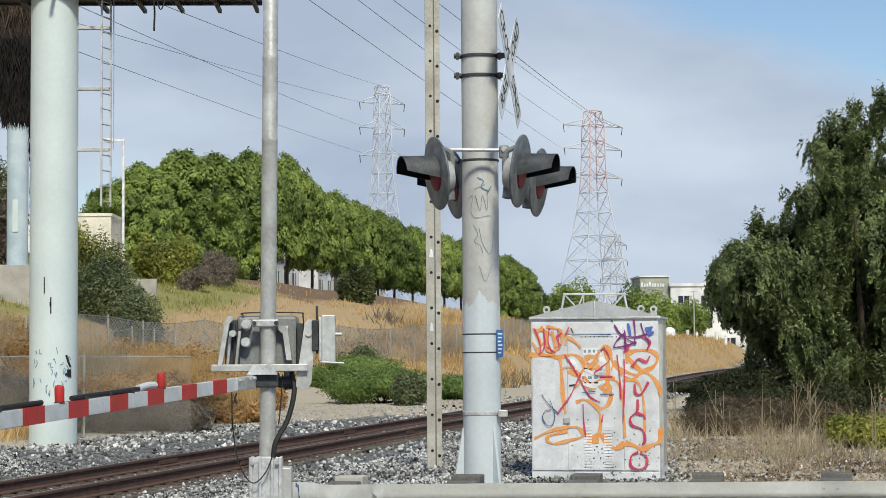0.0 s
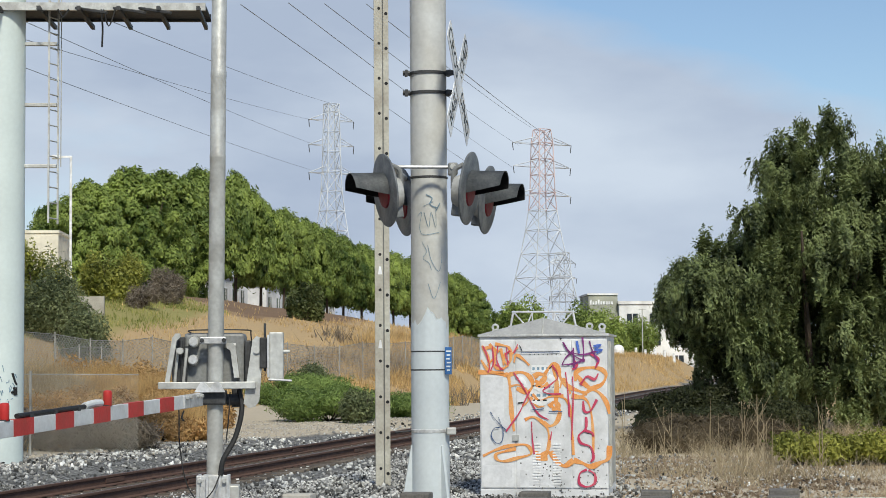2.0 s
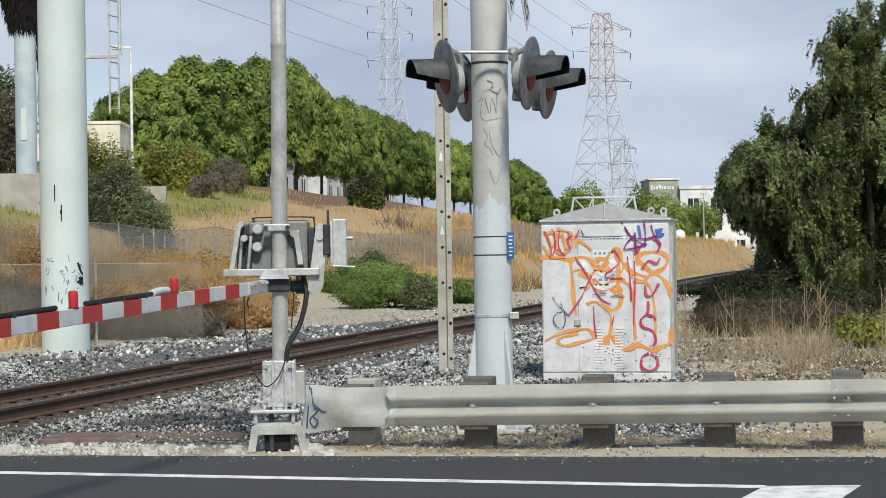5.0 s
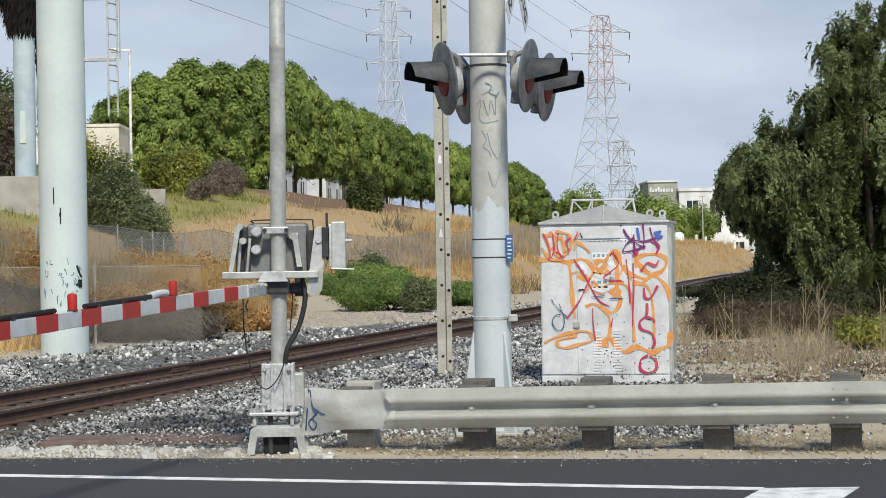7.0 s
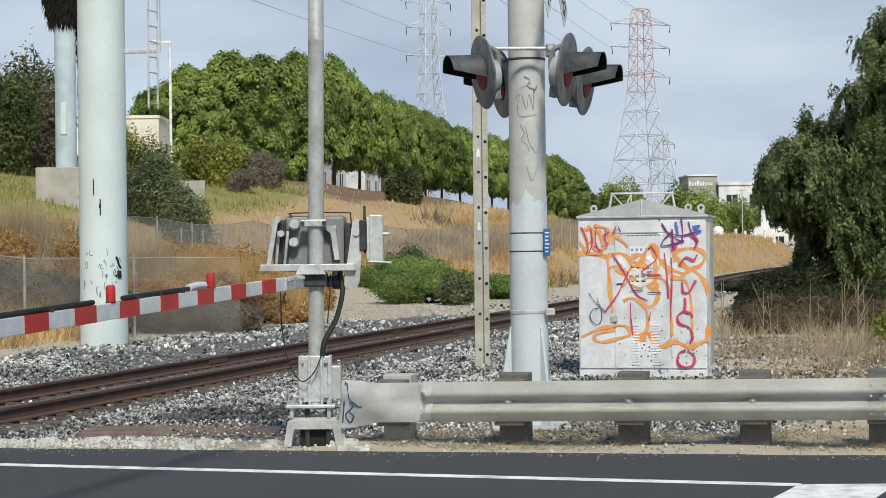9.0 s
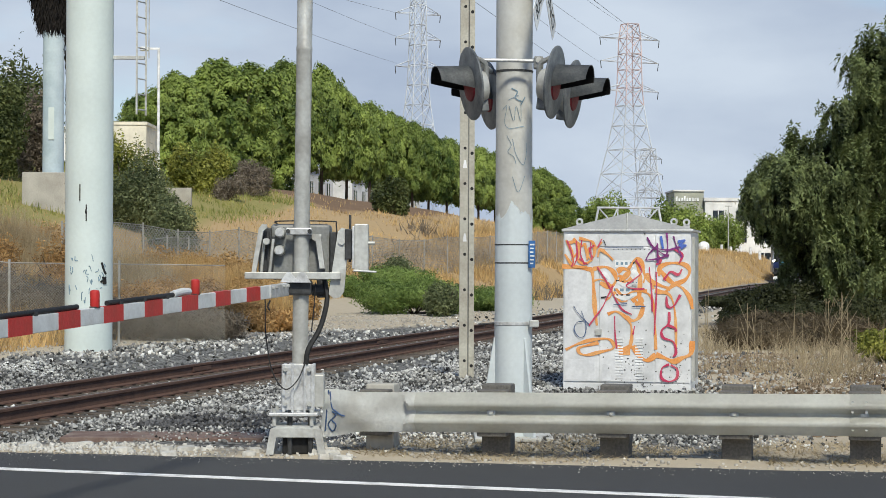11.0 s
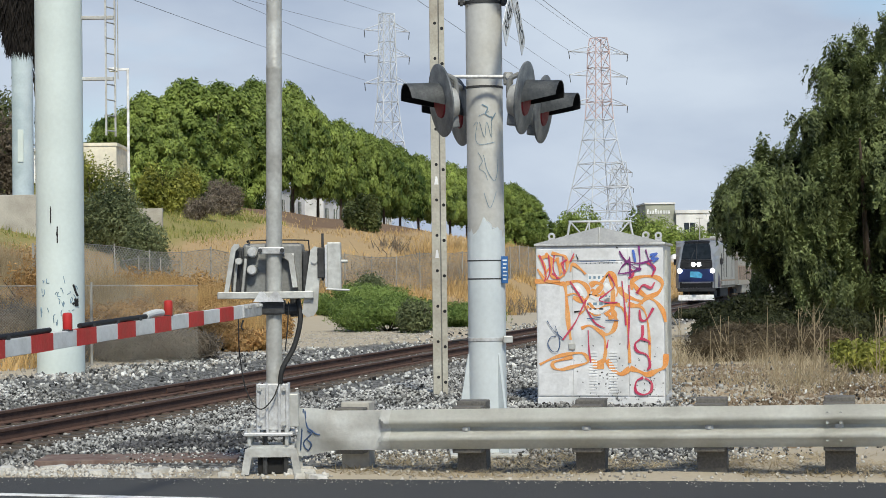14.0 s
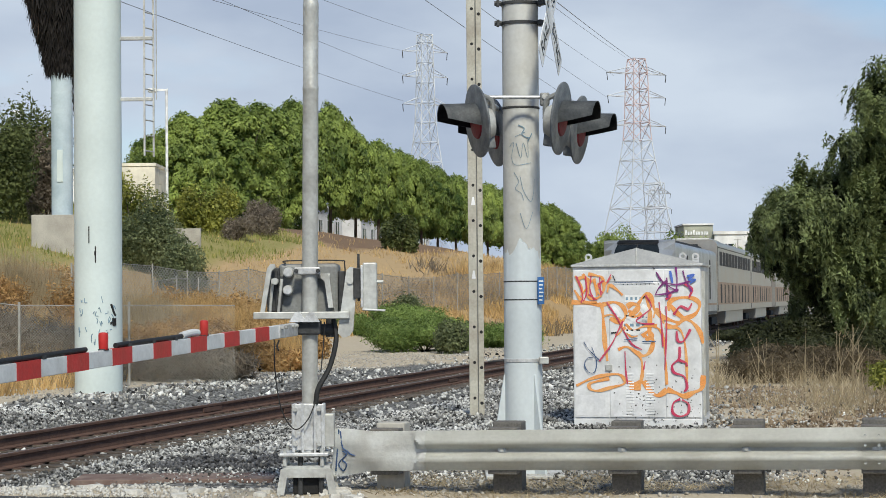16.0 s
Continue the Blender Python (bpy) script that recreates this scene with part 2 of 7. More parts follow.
    "lush": leafy("lush_weed_leaf", (0.06, 0.11, 0.022), (0.29, 0.39, 0.11)),
    "gold_bush": leafy("yellowing_bush_leaf", (0.065, 0.09, 0.016), (0.42, 0.42, 0.09)),
    "twig": leafy("dead_brush_twig", (0.11, 0.090, 0.068), (0.34, 0.285, 0.22)),
    "dark_twig": leafy("dark_brush_twig", (0.045, 0.036, 0.022), (0.22, 0.17, 0.105)),
    "straw": leafy("dry_straw", (0.32, 0.215, 0.10), (0.82, 0.58, 0.27)),
    "tawny": leafy("tawny_brush", (0.20, 0.115, 0.045), (0.68, 0.44, 0.19)),
    "litter": leafy("fallen_leaf", (0.16, 0.115, 0.075), (0.46, 0.36, 0.25)),
    "turf": leafy("half_dry_turf", (0.13, 0.17, 0.035), (0.44, 0.42, 0.14)),
    "weed": leafy("dry_roadside_weed", (0.24, 0.19, 0.11), (0.60, 0.50, 0.34)),
    "end_white": material("whitish_crumpled_steel", (0.82, 0.83, 0.81), 0.55, 0.0, var=0.06, scale=5, fine=40, bump=0.15, dirt=(0.60, 0.59, 0.55), amount=0.36),
    "beige": material("beige_stucco", (0.86, 0.80, 0.66), 0.9, var=0.06, scale=0.6, fine=6, bump=0.1),
    "white_wall": material("white_stucco", (0.86, 0.86, 0.85), 0.9, var=0.04, scale=0.3, fine=4, bump=0.05),
    "olive_wall": material("olive_fascia", (0.42, 0.43, 0.36), 0.8, var=0.05, scale=0.3, fine=4, bump=0.05),
    "glass": material("dark_window", (0.03, 0.04, 0.05), 0.15, var=0.05),
    "fence": material("chain_link_wire", (0.42, 0.41, 0.38), 0.7, 0.3, var=0.1),
    "steel_train": material("stainless_car_side", (0.37, 0.37, 0.36), 0.42, 0.6, var=0.06, scale=0.8, fine=10, bump=0.05, dirt=(0.38, 0.34, 0.30), amount=0.38),
    "loco_blue": material("loco_blue_paint", (0.025, 0.05, 0.20), 0.35, var=0.06, scale=1, coat=0.4),
    "loco_silver": material("loco_silver_paint", (0.38, 0.40, 0.43), 0.4, 0.4, var=0.06, scale=1),
    "loco_dark": material("loco_black", (0.02, 0.022, 0.028), 0.75, var=0.15, scale=2),
    "cyan": material("pale_blue_emblem", (0.10, 0.45, 0.75), 0.4, var=0.05),
    "bronze_stripe": material("tan_band", (0.36, 0.245, 0.175), 0.5, 0.0, var=0.12, scale=1.5),
    "headlight": glowing("headlight", (1.0, 0.98, 0.92), 6.0),
    "car_paint": material("dusty_car_paint", (0.30, 0.32, 0.35), 0.35, 0.3, var=0.05, coat=0.4),
}


# ---- mesh helpers ----
def part(name, bm, mat, parent=None, label="", smooth=False):
    """Links a bmesh (or mesh) as one object under a thing or a part."""
    if isinstance(bm, bmesh.types.BMesh):
        me = bpy.data.meshes.new(name)
        bmesh.ops.recalc_face_normals(bm, faces=bm.faces)
        bm.to_mesh(me)
        bm.free()
    else:
        me = bm
    if smooth:
        me.polygons.foreach_set("use_smooth", [True] * len(me.polygons))
        me.set_sharp_from_angle(angle=radians(40))
    if mat is not None:
        me.materials.append(M[mat])
    ob = new(name, me)
    ob.parent = parent
    return tagged(ob, label)


def thing(name, m, label, category, group="", kind=""):
    ob = new(name)
    ob.matrix_world = m
    ob.empty_display_size = 0.2
    return tagged(ob, label, category, group, kind)


def box(bm, x0, x1, y0, y1, z0, z1, m=None, bevel=0.0):
    r = bmesh.ops.create_cube(bm, size=1.0, matrix=Matrix.Translation(((x0 + x1) / 2, (y0 + y1) / 2, (z0 + z1) / 2)) @ Matrix.Diagonal((x1 - x0, y1 - y0, z1 - z0, 1)))
    vs = r["verts"]
    if bevel:
        es = list({e for v in vs for e in v.link_edges})
        vs = list({v for f in bmesh.ops.bevel(bm, geom=es, offset=bevel, segments=2, affect="EDGES", profile=0.5)["faces"] for v in f.verts} | {v for v in vs if v.is_valid})
    if m is not None:
        bmesh.ops.transform(bm, matrix=m, verts=vs)
    return bm


def boxes(*args, **kw):
    return box(bmesh.new(), *args, **kw)


def rod(bm, a, b, r0, r1=None, seg=12, caps=True):
    a, b = Vector(a), Vector(b)
    d = b - a
    q = d.to_track_quat("Z", "Y").to_matrix().to_4x4()
    bmesh.ops.create_cone(bm, cap_ends=caps, segments=seg, radius1=r0, radius2=r0 if r1 is None else r1, depth=d.length,
                          matrix=Matrix.Translation((a + b) / 2) @ q)
    return bm


def rods(*args, **kw):
    return rod(bmesh.new(), *args, **kw)


def spin(profile, seg=32, m=None):
    """A turned body: rows of radius, height."""
    bm = bmesh.new()
    rings = [[bm.verts.new((r * math.cos(2 * math.pi * i / seg), r * math.sin(2 * math.pi * i / seg), z)) for i in range(seg)] for r, z in profile]
    for a, b in zip(rings, rings[1:]):
        for i in range(seg):
            bm.faces.new((a[i], a[(i + 1) % seg], b[(i + 1) % seg], b[i]))
    bm.faces.new(rings[0][::-1])
    bm.faces.new(rings[-1])
    if m is not None:
        bm.transform(m)
    return bm


def extrude(outline, y0, y1, m=None):
    """A prism of an x-z outline between y0 and y1."""
    bm = bmesh.new()
    a = [bm.verts.new((x, y0, z)) for x, z in outline]
    b = [bm.verts.new((x, y1, z)) for x, z in outline]
    n = len(a)
    for i in range(n):
        bm.faces.new((a[i], a[(i + 1) % n], b[(i + 1) % n], b[i]))
    bm.faces.new(a[::-1])
    bm.faces.new(b)
    if m is not None:
        bm.transform(m)
    return bm


def smooth_line(pts, steps=6):
    """Points of a flowing curve through pts."""
    p = [Vector(v) for v in pts]
    p = [p[0] * 2 - p[1]] + p + [p[-1] * 2 - p[-2]]
    out = []
    for i in range(1, len(p) - 2):
        for k in range(steps):
            t = k / steps
            out.append(0.5 * (2 * p[i] + (p[i + 1] - p[i - 1]) * t + (2 * p[i - 1] - 5 * p[i] + 4 * p[i + 1] - p[i + 2]) * t * t
                              + (3 * p[i] - p[i - 1] - 3 * p[i + 1] + p[i + 2]) * t ** 3))
    out.append(p[-2])
    return out


def tube(bm, pts, r, seg=6):
    """One bent round bar through the points."""
    pts = [Vector(p) for p in pts]
    rings, side = [], Vector((0.31, 0.87, 0.38))
    for i, p in enumerate(pts):
        d = (pts[min(i + 1, len(pts) - 1)] - pts[max(i - 1, 0)]).normalized()
        side = (side - d * side.dot(d)).normalized()
        up = d.cross(side)
        rings.append([bm.verts.new(p + r * (side * math.cos(2 * math.pi * k / seg) + up * math.sin(2 * math.pi * k / seg))) for k in range(seg)])
    for a, b in zip(rings, rings[1:]):
        for k in range(seg):
            bm.faces.new((a[k], a[(k + 1) % seg], b[(k + 1) % seg], b[k]))
    bm.faces.new(rings[0][::-1])
    bm.faces.new(rings[-1])
    return bm


def from_arrays(name, verts, size):
    """A mesh of separate faces, each of `size` corners in a row of verts."""
    me = bpy.data.meshes.new(name)
    v = np.asarray(verts, dtype=np.float32).reshape(-1, 3)
    n = len(v)
    me.vertices.add(n)
    me.vertices.foreach_set("co", v.ravel())
    me.loops.add(n)
    me.loops.foreach_set("vertex_index", np.arange(n, dtype=np.int32))
    me.polygons.add(n // size)
    me.polygons.foreach_set("loop_start", np.arange(0, n, size, dtype=np.int32))
    me.polygons.foreach_set("loop_total", np.full(n // size, size, dtype=np.int32))
    me.update(calc_edges=True)
    return me


def leaves(name, centres, length, width, rng, droop=0.0, out=None):
    """Leaf blades at the centres, turned at random, drooping by that share."""
    c = np.asarray(centres)
    n = len(c)
    d = rng.normal(size=(n, 3))
    if out is not None:
        d = d * 0.7 + out
    d /= np.linalg.norm(d, axis=1)[:, None] + 1e-9
    d = d * (1 - droop) + np.array([0, 0, -1.0]) * droop
    d /= np.linalg.norm(d, axis=1)[:, None] + 1e-9
    s = np.cross(d, rng.normal(size=(n, 3)))
    s /= np.linalg.norm(s, axis=1)[:, None] + 1e-9
    L = (length * rng.uniform(0.6, 1.4, n))[:, None]
    W = (width * rng.uniform(0.6, 1.4, n))[:, None]
    v = np.stack([c - d * L / 2 - s * W * 0.5, c - d * L * 0.2 + s * W * 0.75, c + d * L * 0.6], axis=1)
    return from_arrays(name, v, 3)


def shingled(name, centres, facing, length, width, rng, droop=0.6, loose=0.55, corners=4):
    """Leaves laid over the form like shingles: their faces look outward, their tips hang."""
    c, f = np.asarray(centres), np.asarray(facing)
    n = len(c)
    f = f + rng.normal(0, loose, (n, 3))
    f /= np.linalg.norm(f, axis=1)[:, None] + 1e-9
    d = rng.normal(size=(n, 3)) * (1 - droop) + np.array([0, 0, -1.0]) * droop
    d = d - f * (d * f).sum(axis=1)[:, None]
    d /= np.linalg.norm(d, axis=1)[:, None] + 1e-9
    w = np.cross(f, d)
    L = (length * rng.uniform(0.6, 1.4, n))[:, None]
    W = (width * rng.uniform(0.6, 1.4, n))[:, None]
    if corners == 3:
        v = np.stack([c - d * L * 0.4 - w * W * 0.5, c - d * L * 0.15 + w * W * 0.65, c + d * L * 0.6], axis=1)
        return from_arrays(name, v, 3)
    v = np.stack([c - d * L * 0.5, c - d * L * 0.05 + w * W * 0.5, c + d * L * 0.5, c - d * L * 0.05 - w * W * 0.5], axis=1)
    return from_arrays(name, v, 4)


def blades(name, roots, height, width, rng, lean=0.35):
    """Grass blades: tapering triangles that stand at the roots and lean at random."""
    c = np.asarray(roots)
    n = len(c)
    a = rng.uniform(0, 2 * np.pi, n)
    s = np.stack([np.cos(a), np.sin(a), np.zeros(n)], axis=1)
    h = np.asarray(height) * rng.uniform(0.5, 1.3, n)
    w = np.broadcast_to(np.asarray(width), (n,))
    tip = c + np.stack([rng.normal(0, lean, n) * h, rng.normal(0, lean, n) * h, h], axis=1)
    v = np.stack([c - s * w[:, None] / 2, c + s * w[:, None] / 2, tip], axis=1)
    return from_arrays(name, v, 3)


# ---- the lie of the land ----
TRACK = Vector((-5.99, 22.97, 0))                 # a point midway between the rails
ALONG, ACROSS = Vector((0.237, 0.9715, 0)), Vector((-0.9715, 0.237, 0))
RAIL_TOP = -0.28


def step(v, a, b):
    t = np.clip((v - a) / (b - a), 0, 1)
    return t * t * (3 - 2 * t)


def track_coords(x, y):
    dx, dy = x - TRACK.x, y - TRACK.y
    return dx * ACROSS.x + dy * ACROSS.y, dx * ALONG.x + dy * ALONG.y


def track_place(u, v, z=0.0):
    p = TRACK + ACROSS * u + ALONG * v
    return Vector((p.x, p.y, z))


def bend(v):
    """The track swings slowly aside farther on."""
    return 1.16e-4 * np.clip(v - 30, 0, 200) ** 2 - 5.4e-4 * np.clip(v - 110, 0, 55) ** 2


def rail_place(v, z=0.0, u=0.0):
    return track_place(u + float(bend(v)), v, z)


def rail_pose(v, z):
    p, q = rail_place(v - 2, z), rail_place(v + 2, z)
    return Matrix.Translation(rail_place(v, z)) @ pose(0, 0, 0, 0, 0, math.degrees(math.atan2(q.y - p.y, q.x - p.x)) - 90)


def road_edge(x):
    return 14.43 - 0.185 * x


def ripple(x, y, s, seed=0.0):
    return np.sin(x * s + 1.3 * np.sin(y * s * 0.7 + seed)) * np.cos(y * s * 0.9 + 1.1 * np.sin(x * s * 0.6 + seed * 2))


def land(x, y):
    """Height of the ground."""
    x, y = np.asarray(x, dtype=float), np.asarray(y, dtype=float)
    u, v = track_coords(x, y)
    q = y - road_edge(x)
    near = -0.07 + 0.06 * step(q, -0.35, 0.0) - 0.09 * step(q, 1.0, 8.0) + 0.02 * step(q, 0, 0.5) * ripple(x, y, 2.1)
    far = -0.30 + 0.04 * ripple(x, y, 0.9, 1.0)
    hill = np.clip(u - 8.5 - 0.2 * np.clip(v - 120, 0, 90), 0, 34) / 34.0
    hill = np.maximum(hill, 1e-6) ** (1 - 0.55 * step(v, 58, 98))
    hill = 7.9 * (0.75 * hill + 0.25 * step(hill, 0, 1)) * (1 - step(v, 300, 420)) * (1 + 0.05 * ripple(x, y, 0.11, 2.0))
    far = far + 2.9 * step(u - bend(v), 2.6, 5.6) * step(v, 118, 170) * (1 - step(hill, 0, 3.0)) + hill + 0.18 * step(u, 9, 14) * ripple(x, y, 0.35, 0.6)
    side = step(u, -1.5, 1.5)
    base = near * (1 - side) + far * side
    u = u - bend(v)
    bed = step(-u, -2.9, -1.5) * step(u, -4.6, -2.3) * step(q, 0.3, 2.5)
    return base * (1 - bed) + (RAIL_TOP - 0.235) * bed


def make_ground():
    def axis(lo, f0, f1, hi, s, grow):
        mid = np.arange(f0, f1, s)
        up, d, p = [], s, f1
        while p < hi:
            up.append(p)
            d *= grow
            p += d
        dn, d, p = [], s, f0
        while p > lo:
            d *= grow
            p -= d
            dn.append(p)
        return np.array(dn[::-1] + list(mid) + up + [hi])
    xs, ys = axis(-3500, -14, 16, 3500, 0.4, 1.09), axis(-600, 12, 60, 4500, 0.4, 1.05)
    gx, gy = np.meshgrid(xs, ys)
    gz = land(gx, gy)
    nx, ny = len(xs), len(ys)
    v = np.stack([gx, gy, gz], axis=-1).reshape(-1, 3)
    i = np.arange(nx * ny).reshape(ny, nx)
    f = np.stack([i[:-1, :-1], i[:-1, 1:], i[1:, 1:], i[1:, :-1]], axis=-1).reshape(-1, 4)
    me = bpy.data.meshes.new("ground")
    me.from_pydata(v.tolist(), [], f.tolist())
    me.polygons.foreach_set("use_smooth", [True] * len(me.polygons))
    # what covers the soil: crushed stone, dry grass, green growth
    u, w = track_coords(v[:, 0], v[:, 1])
    side = u - bend(w)
    q = v[:, 1] - road_edge(v[:, 0])
    stone = step(q, 0.5, 1.3) * step(-side, -5.2 + 3.0 * step(w, 18, 40), -4.0 + 2.6 * step(w, 18, 40)) * (1 - 0.97 * step(v[:, 0] - 0.06 * v[:, 1], 1.0, 2.4) * step(-side, 4.2, 5.6))
    grass = np.maximum(step(u - 3.0 * step(w, 18, 26) * (1 - step(w, 66, 80)), 6.5 - 4.0 * step(w, 80, 120), 10.0 - 6.5 * step(w, 80, 120)), step(-u, 6.0, 9.0) * step(v[:, 1], 30, 45))
    green = step(u, 21.5, 24.5) * (1 - step(w - 1.6 * (u - 23), 82, 92))
    mulch = step(u, 19.5, 22.0) * step(w - 1.6 * (u - 23), 84, 94)
    col = np.stack([stone, grass, green, mulch], axis=1).astype(np.float32)
    at = me.color_attributes.new("cover", "FLOAT_COLOR", "POINT")
    at.data.foreach_set("color", col.ravel())
    m = bpy.data.materials.new("soil_and_stone")
    m.use_nodes = True
    n, l = m.node_tree.nodes, m.node_tree.links
    b = n["Principled BSDF"]
    b.inputs["Roughness"].default_value = 0.95
    b.inputs["Specular IOR Level"].default_value = 0.15
    geo = n.new("ShaderNodeNewGeometry")
    cover, sep = n.new("ShaderNodeVertexColor"), n.new("ShaderNodeSeparateColor")
    cover.layer_name = "cover"
    l.new(cover.outputs["Color"], sep.inputs["Color"])

    def noise_tex(scale, detail=5):
        t = n.new("ShaderNodeTexNoise")
        t.inputs["Scale"].default_value, t.inputs["Detail"].default_value = scale, detail
        l.new(geo.outputs["Position"], t.inputs["Vector"])
        return t.outputs["Fac"]

    def mix(fac, a, bb):
        x = n.new("ShaderNodeMix")
        x.data_type = "RGBA"
        for key, val in (("A", a), ("B", bb)):
            if isinstance(val, tuple):
                x.inputs[key].default_value = (*val, 1)
            else:
                l.new(val, x.inputs[key])
        l.new(fac, x.inputs["Factor"])
        return x.outputs["Result"]

    def rag(chan, tex, soft=0.25):
        a = n.new("ShaderNodeMath")
        a.operation = "ADD"
        l.new(chan, a.inputs[0])
        l.new(tex, a.inputs[1])
        r = n.new("ShaderNodeMapRange")
        r.inputs["From Min"].default_value, r.inputs["From Max"].default_value = 1.0 - soft, 1.0 + soft
        l.new(a.outputs[0], r.inputs["Value"])
        return r.outputs["Result"]
    fine, mid, broad = noise_tex(28), noise_tex(3.5), noise_tex(0.35)
    vor = n.new("ShaderNodeTexVoronoi")
    vor.inputs["Scale"].default_value = 16
    l.new(geo.outputs["Position"], vor.inputs["Vector"])
    soil = mix(mid, (0.56, 0.49, 0.38), (0.38, 0.32, 0.24))
    soil = mix(fine, soil, (0.48, 0.42, 0.33))
    sepv = n.new("ShaderNodeSeparateColor")
    l.new(vor.outputs["Color"], sepv.inputs["Color"])
    rock = mix(sepv.outputs["Red"], (0.04, 0.04, 0.04), (0.26, 0.26, 0.255))
    straw = mix(mid, (0.56, 0.395, 0.195), (0.31, 0.22, 0.125))
    straw = mix(broad, straw, (0.44, 0.32, 0.19))
    turf = mix(mid, (0.19, 0.205, 0.06), (0.38, 0.31, 0.14))
    c = mix(rag(sep.outputs["Green"], broad), soil, straw)
    c = mix(rag(sep.outputs["Blue"], broad), c, turf)
    c = mix(rag(cover.outputs["Alpha"], broad), c, mix(mid, (0.13, 0.085, 0.058), (0.27, 0.18, 0.115)))
    c = mix(rag(sep.outputs["Red"], mid), c, rock)
    l.new(c, b.inputs["Base Color"])
    bp = n.new("ShaderNodeBump")
    bp.inputs["Strength"].default_value, bp.inputs["Distance"].default_value = 0.6, 0.04
    l.new(fine, bp.inputs["Height"])
    l.new(bp.outputs["Normal"], b.inputs["Normal"])
    me.materials.append(m)
    return tagged(new("ground", me), "dusty soil with crushed stone and dry grass rising to a bank", "ground", kind="structure")


make_ground()


# ---- road ----
def make_road():
    bm = bmesh.new()
    xs = [-90, -40, -15, -8] + [-6 + 0.5 * i for i in range(25)] + [8, 15, 40, 90]
    top = [bm.verts.new((x, road_edge(x) + 0.02 * math.sin(x * 7.1) + 0.015 * math.sin(x * 17.3), 0.0)) for x in xs]
    bot = [bm.verts.new((x, road_edge(x) + 0.03, -0.09)) for x in xs]
    low = [bm.verts.new((x, -16 - 0.173 * x, 0.0)) for x in xs]
    for i in range(len(xs) - 1):
        bm.faces.new((low[i], low[i + 1], top[i + 1], top[i]))
        bm.faces.new((top[i], top[i + 1], bot[i + 1], bot[i]))
    road = part("road", bm, "asphalt")
    tagged(road, "dark freshly laid asphalt road with white edge line", "road", kind="structure")
    bm = bmesh.new()
    a, b = Vector((-30, 22.19, 0)), Vector((2.2, 12.18, 0))
    d = (b - a).normalized()
    s = Vector((-d.y, d.x, 0)) * 0.055
    box(bm, 0, (b - a).length, -0.062, 0.062, 0.001, 0.005, Matrix.Translation(a) @ pose(0, 0, 0, 0, 0, math.degrees(math.atan2(d.y, d.x))))
    tagged(part("edge_line", bm, "line"), "white painted edge line on the asphalt", "road marking", kind="structure")
    bm = bmesh.new()
    o = Vector((2.20, 12.19, 0))
    along, back = Vector((0.61, -0.03, 0)), Vector((-1.28, -3.0, 0))
    lo = [o, o + along, o + along + back, o + back]
    f = bm.faces.new([bm.verts.new((p.x, p.y, 0.006)) for p in lo])
    r = bmesh.ops.extrude_face_region(bm, geom=[f])
    bmesh.ops.translate(bm, vec=(0, 0, -0.004), verts=[g for g in r["geom"] if isinstance(g, bmesh.types.BMVert)])
    tagged(part("stop_line", bm, "line"), "broad worn white stop line painted across the lane", "road marking", kind="structure")


make_road()


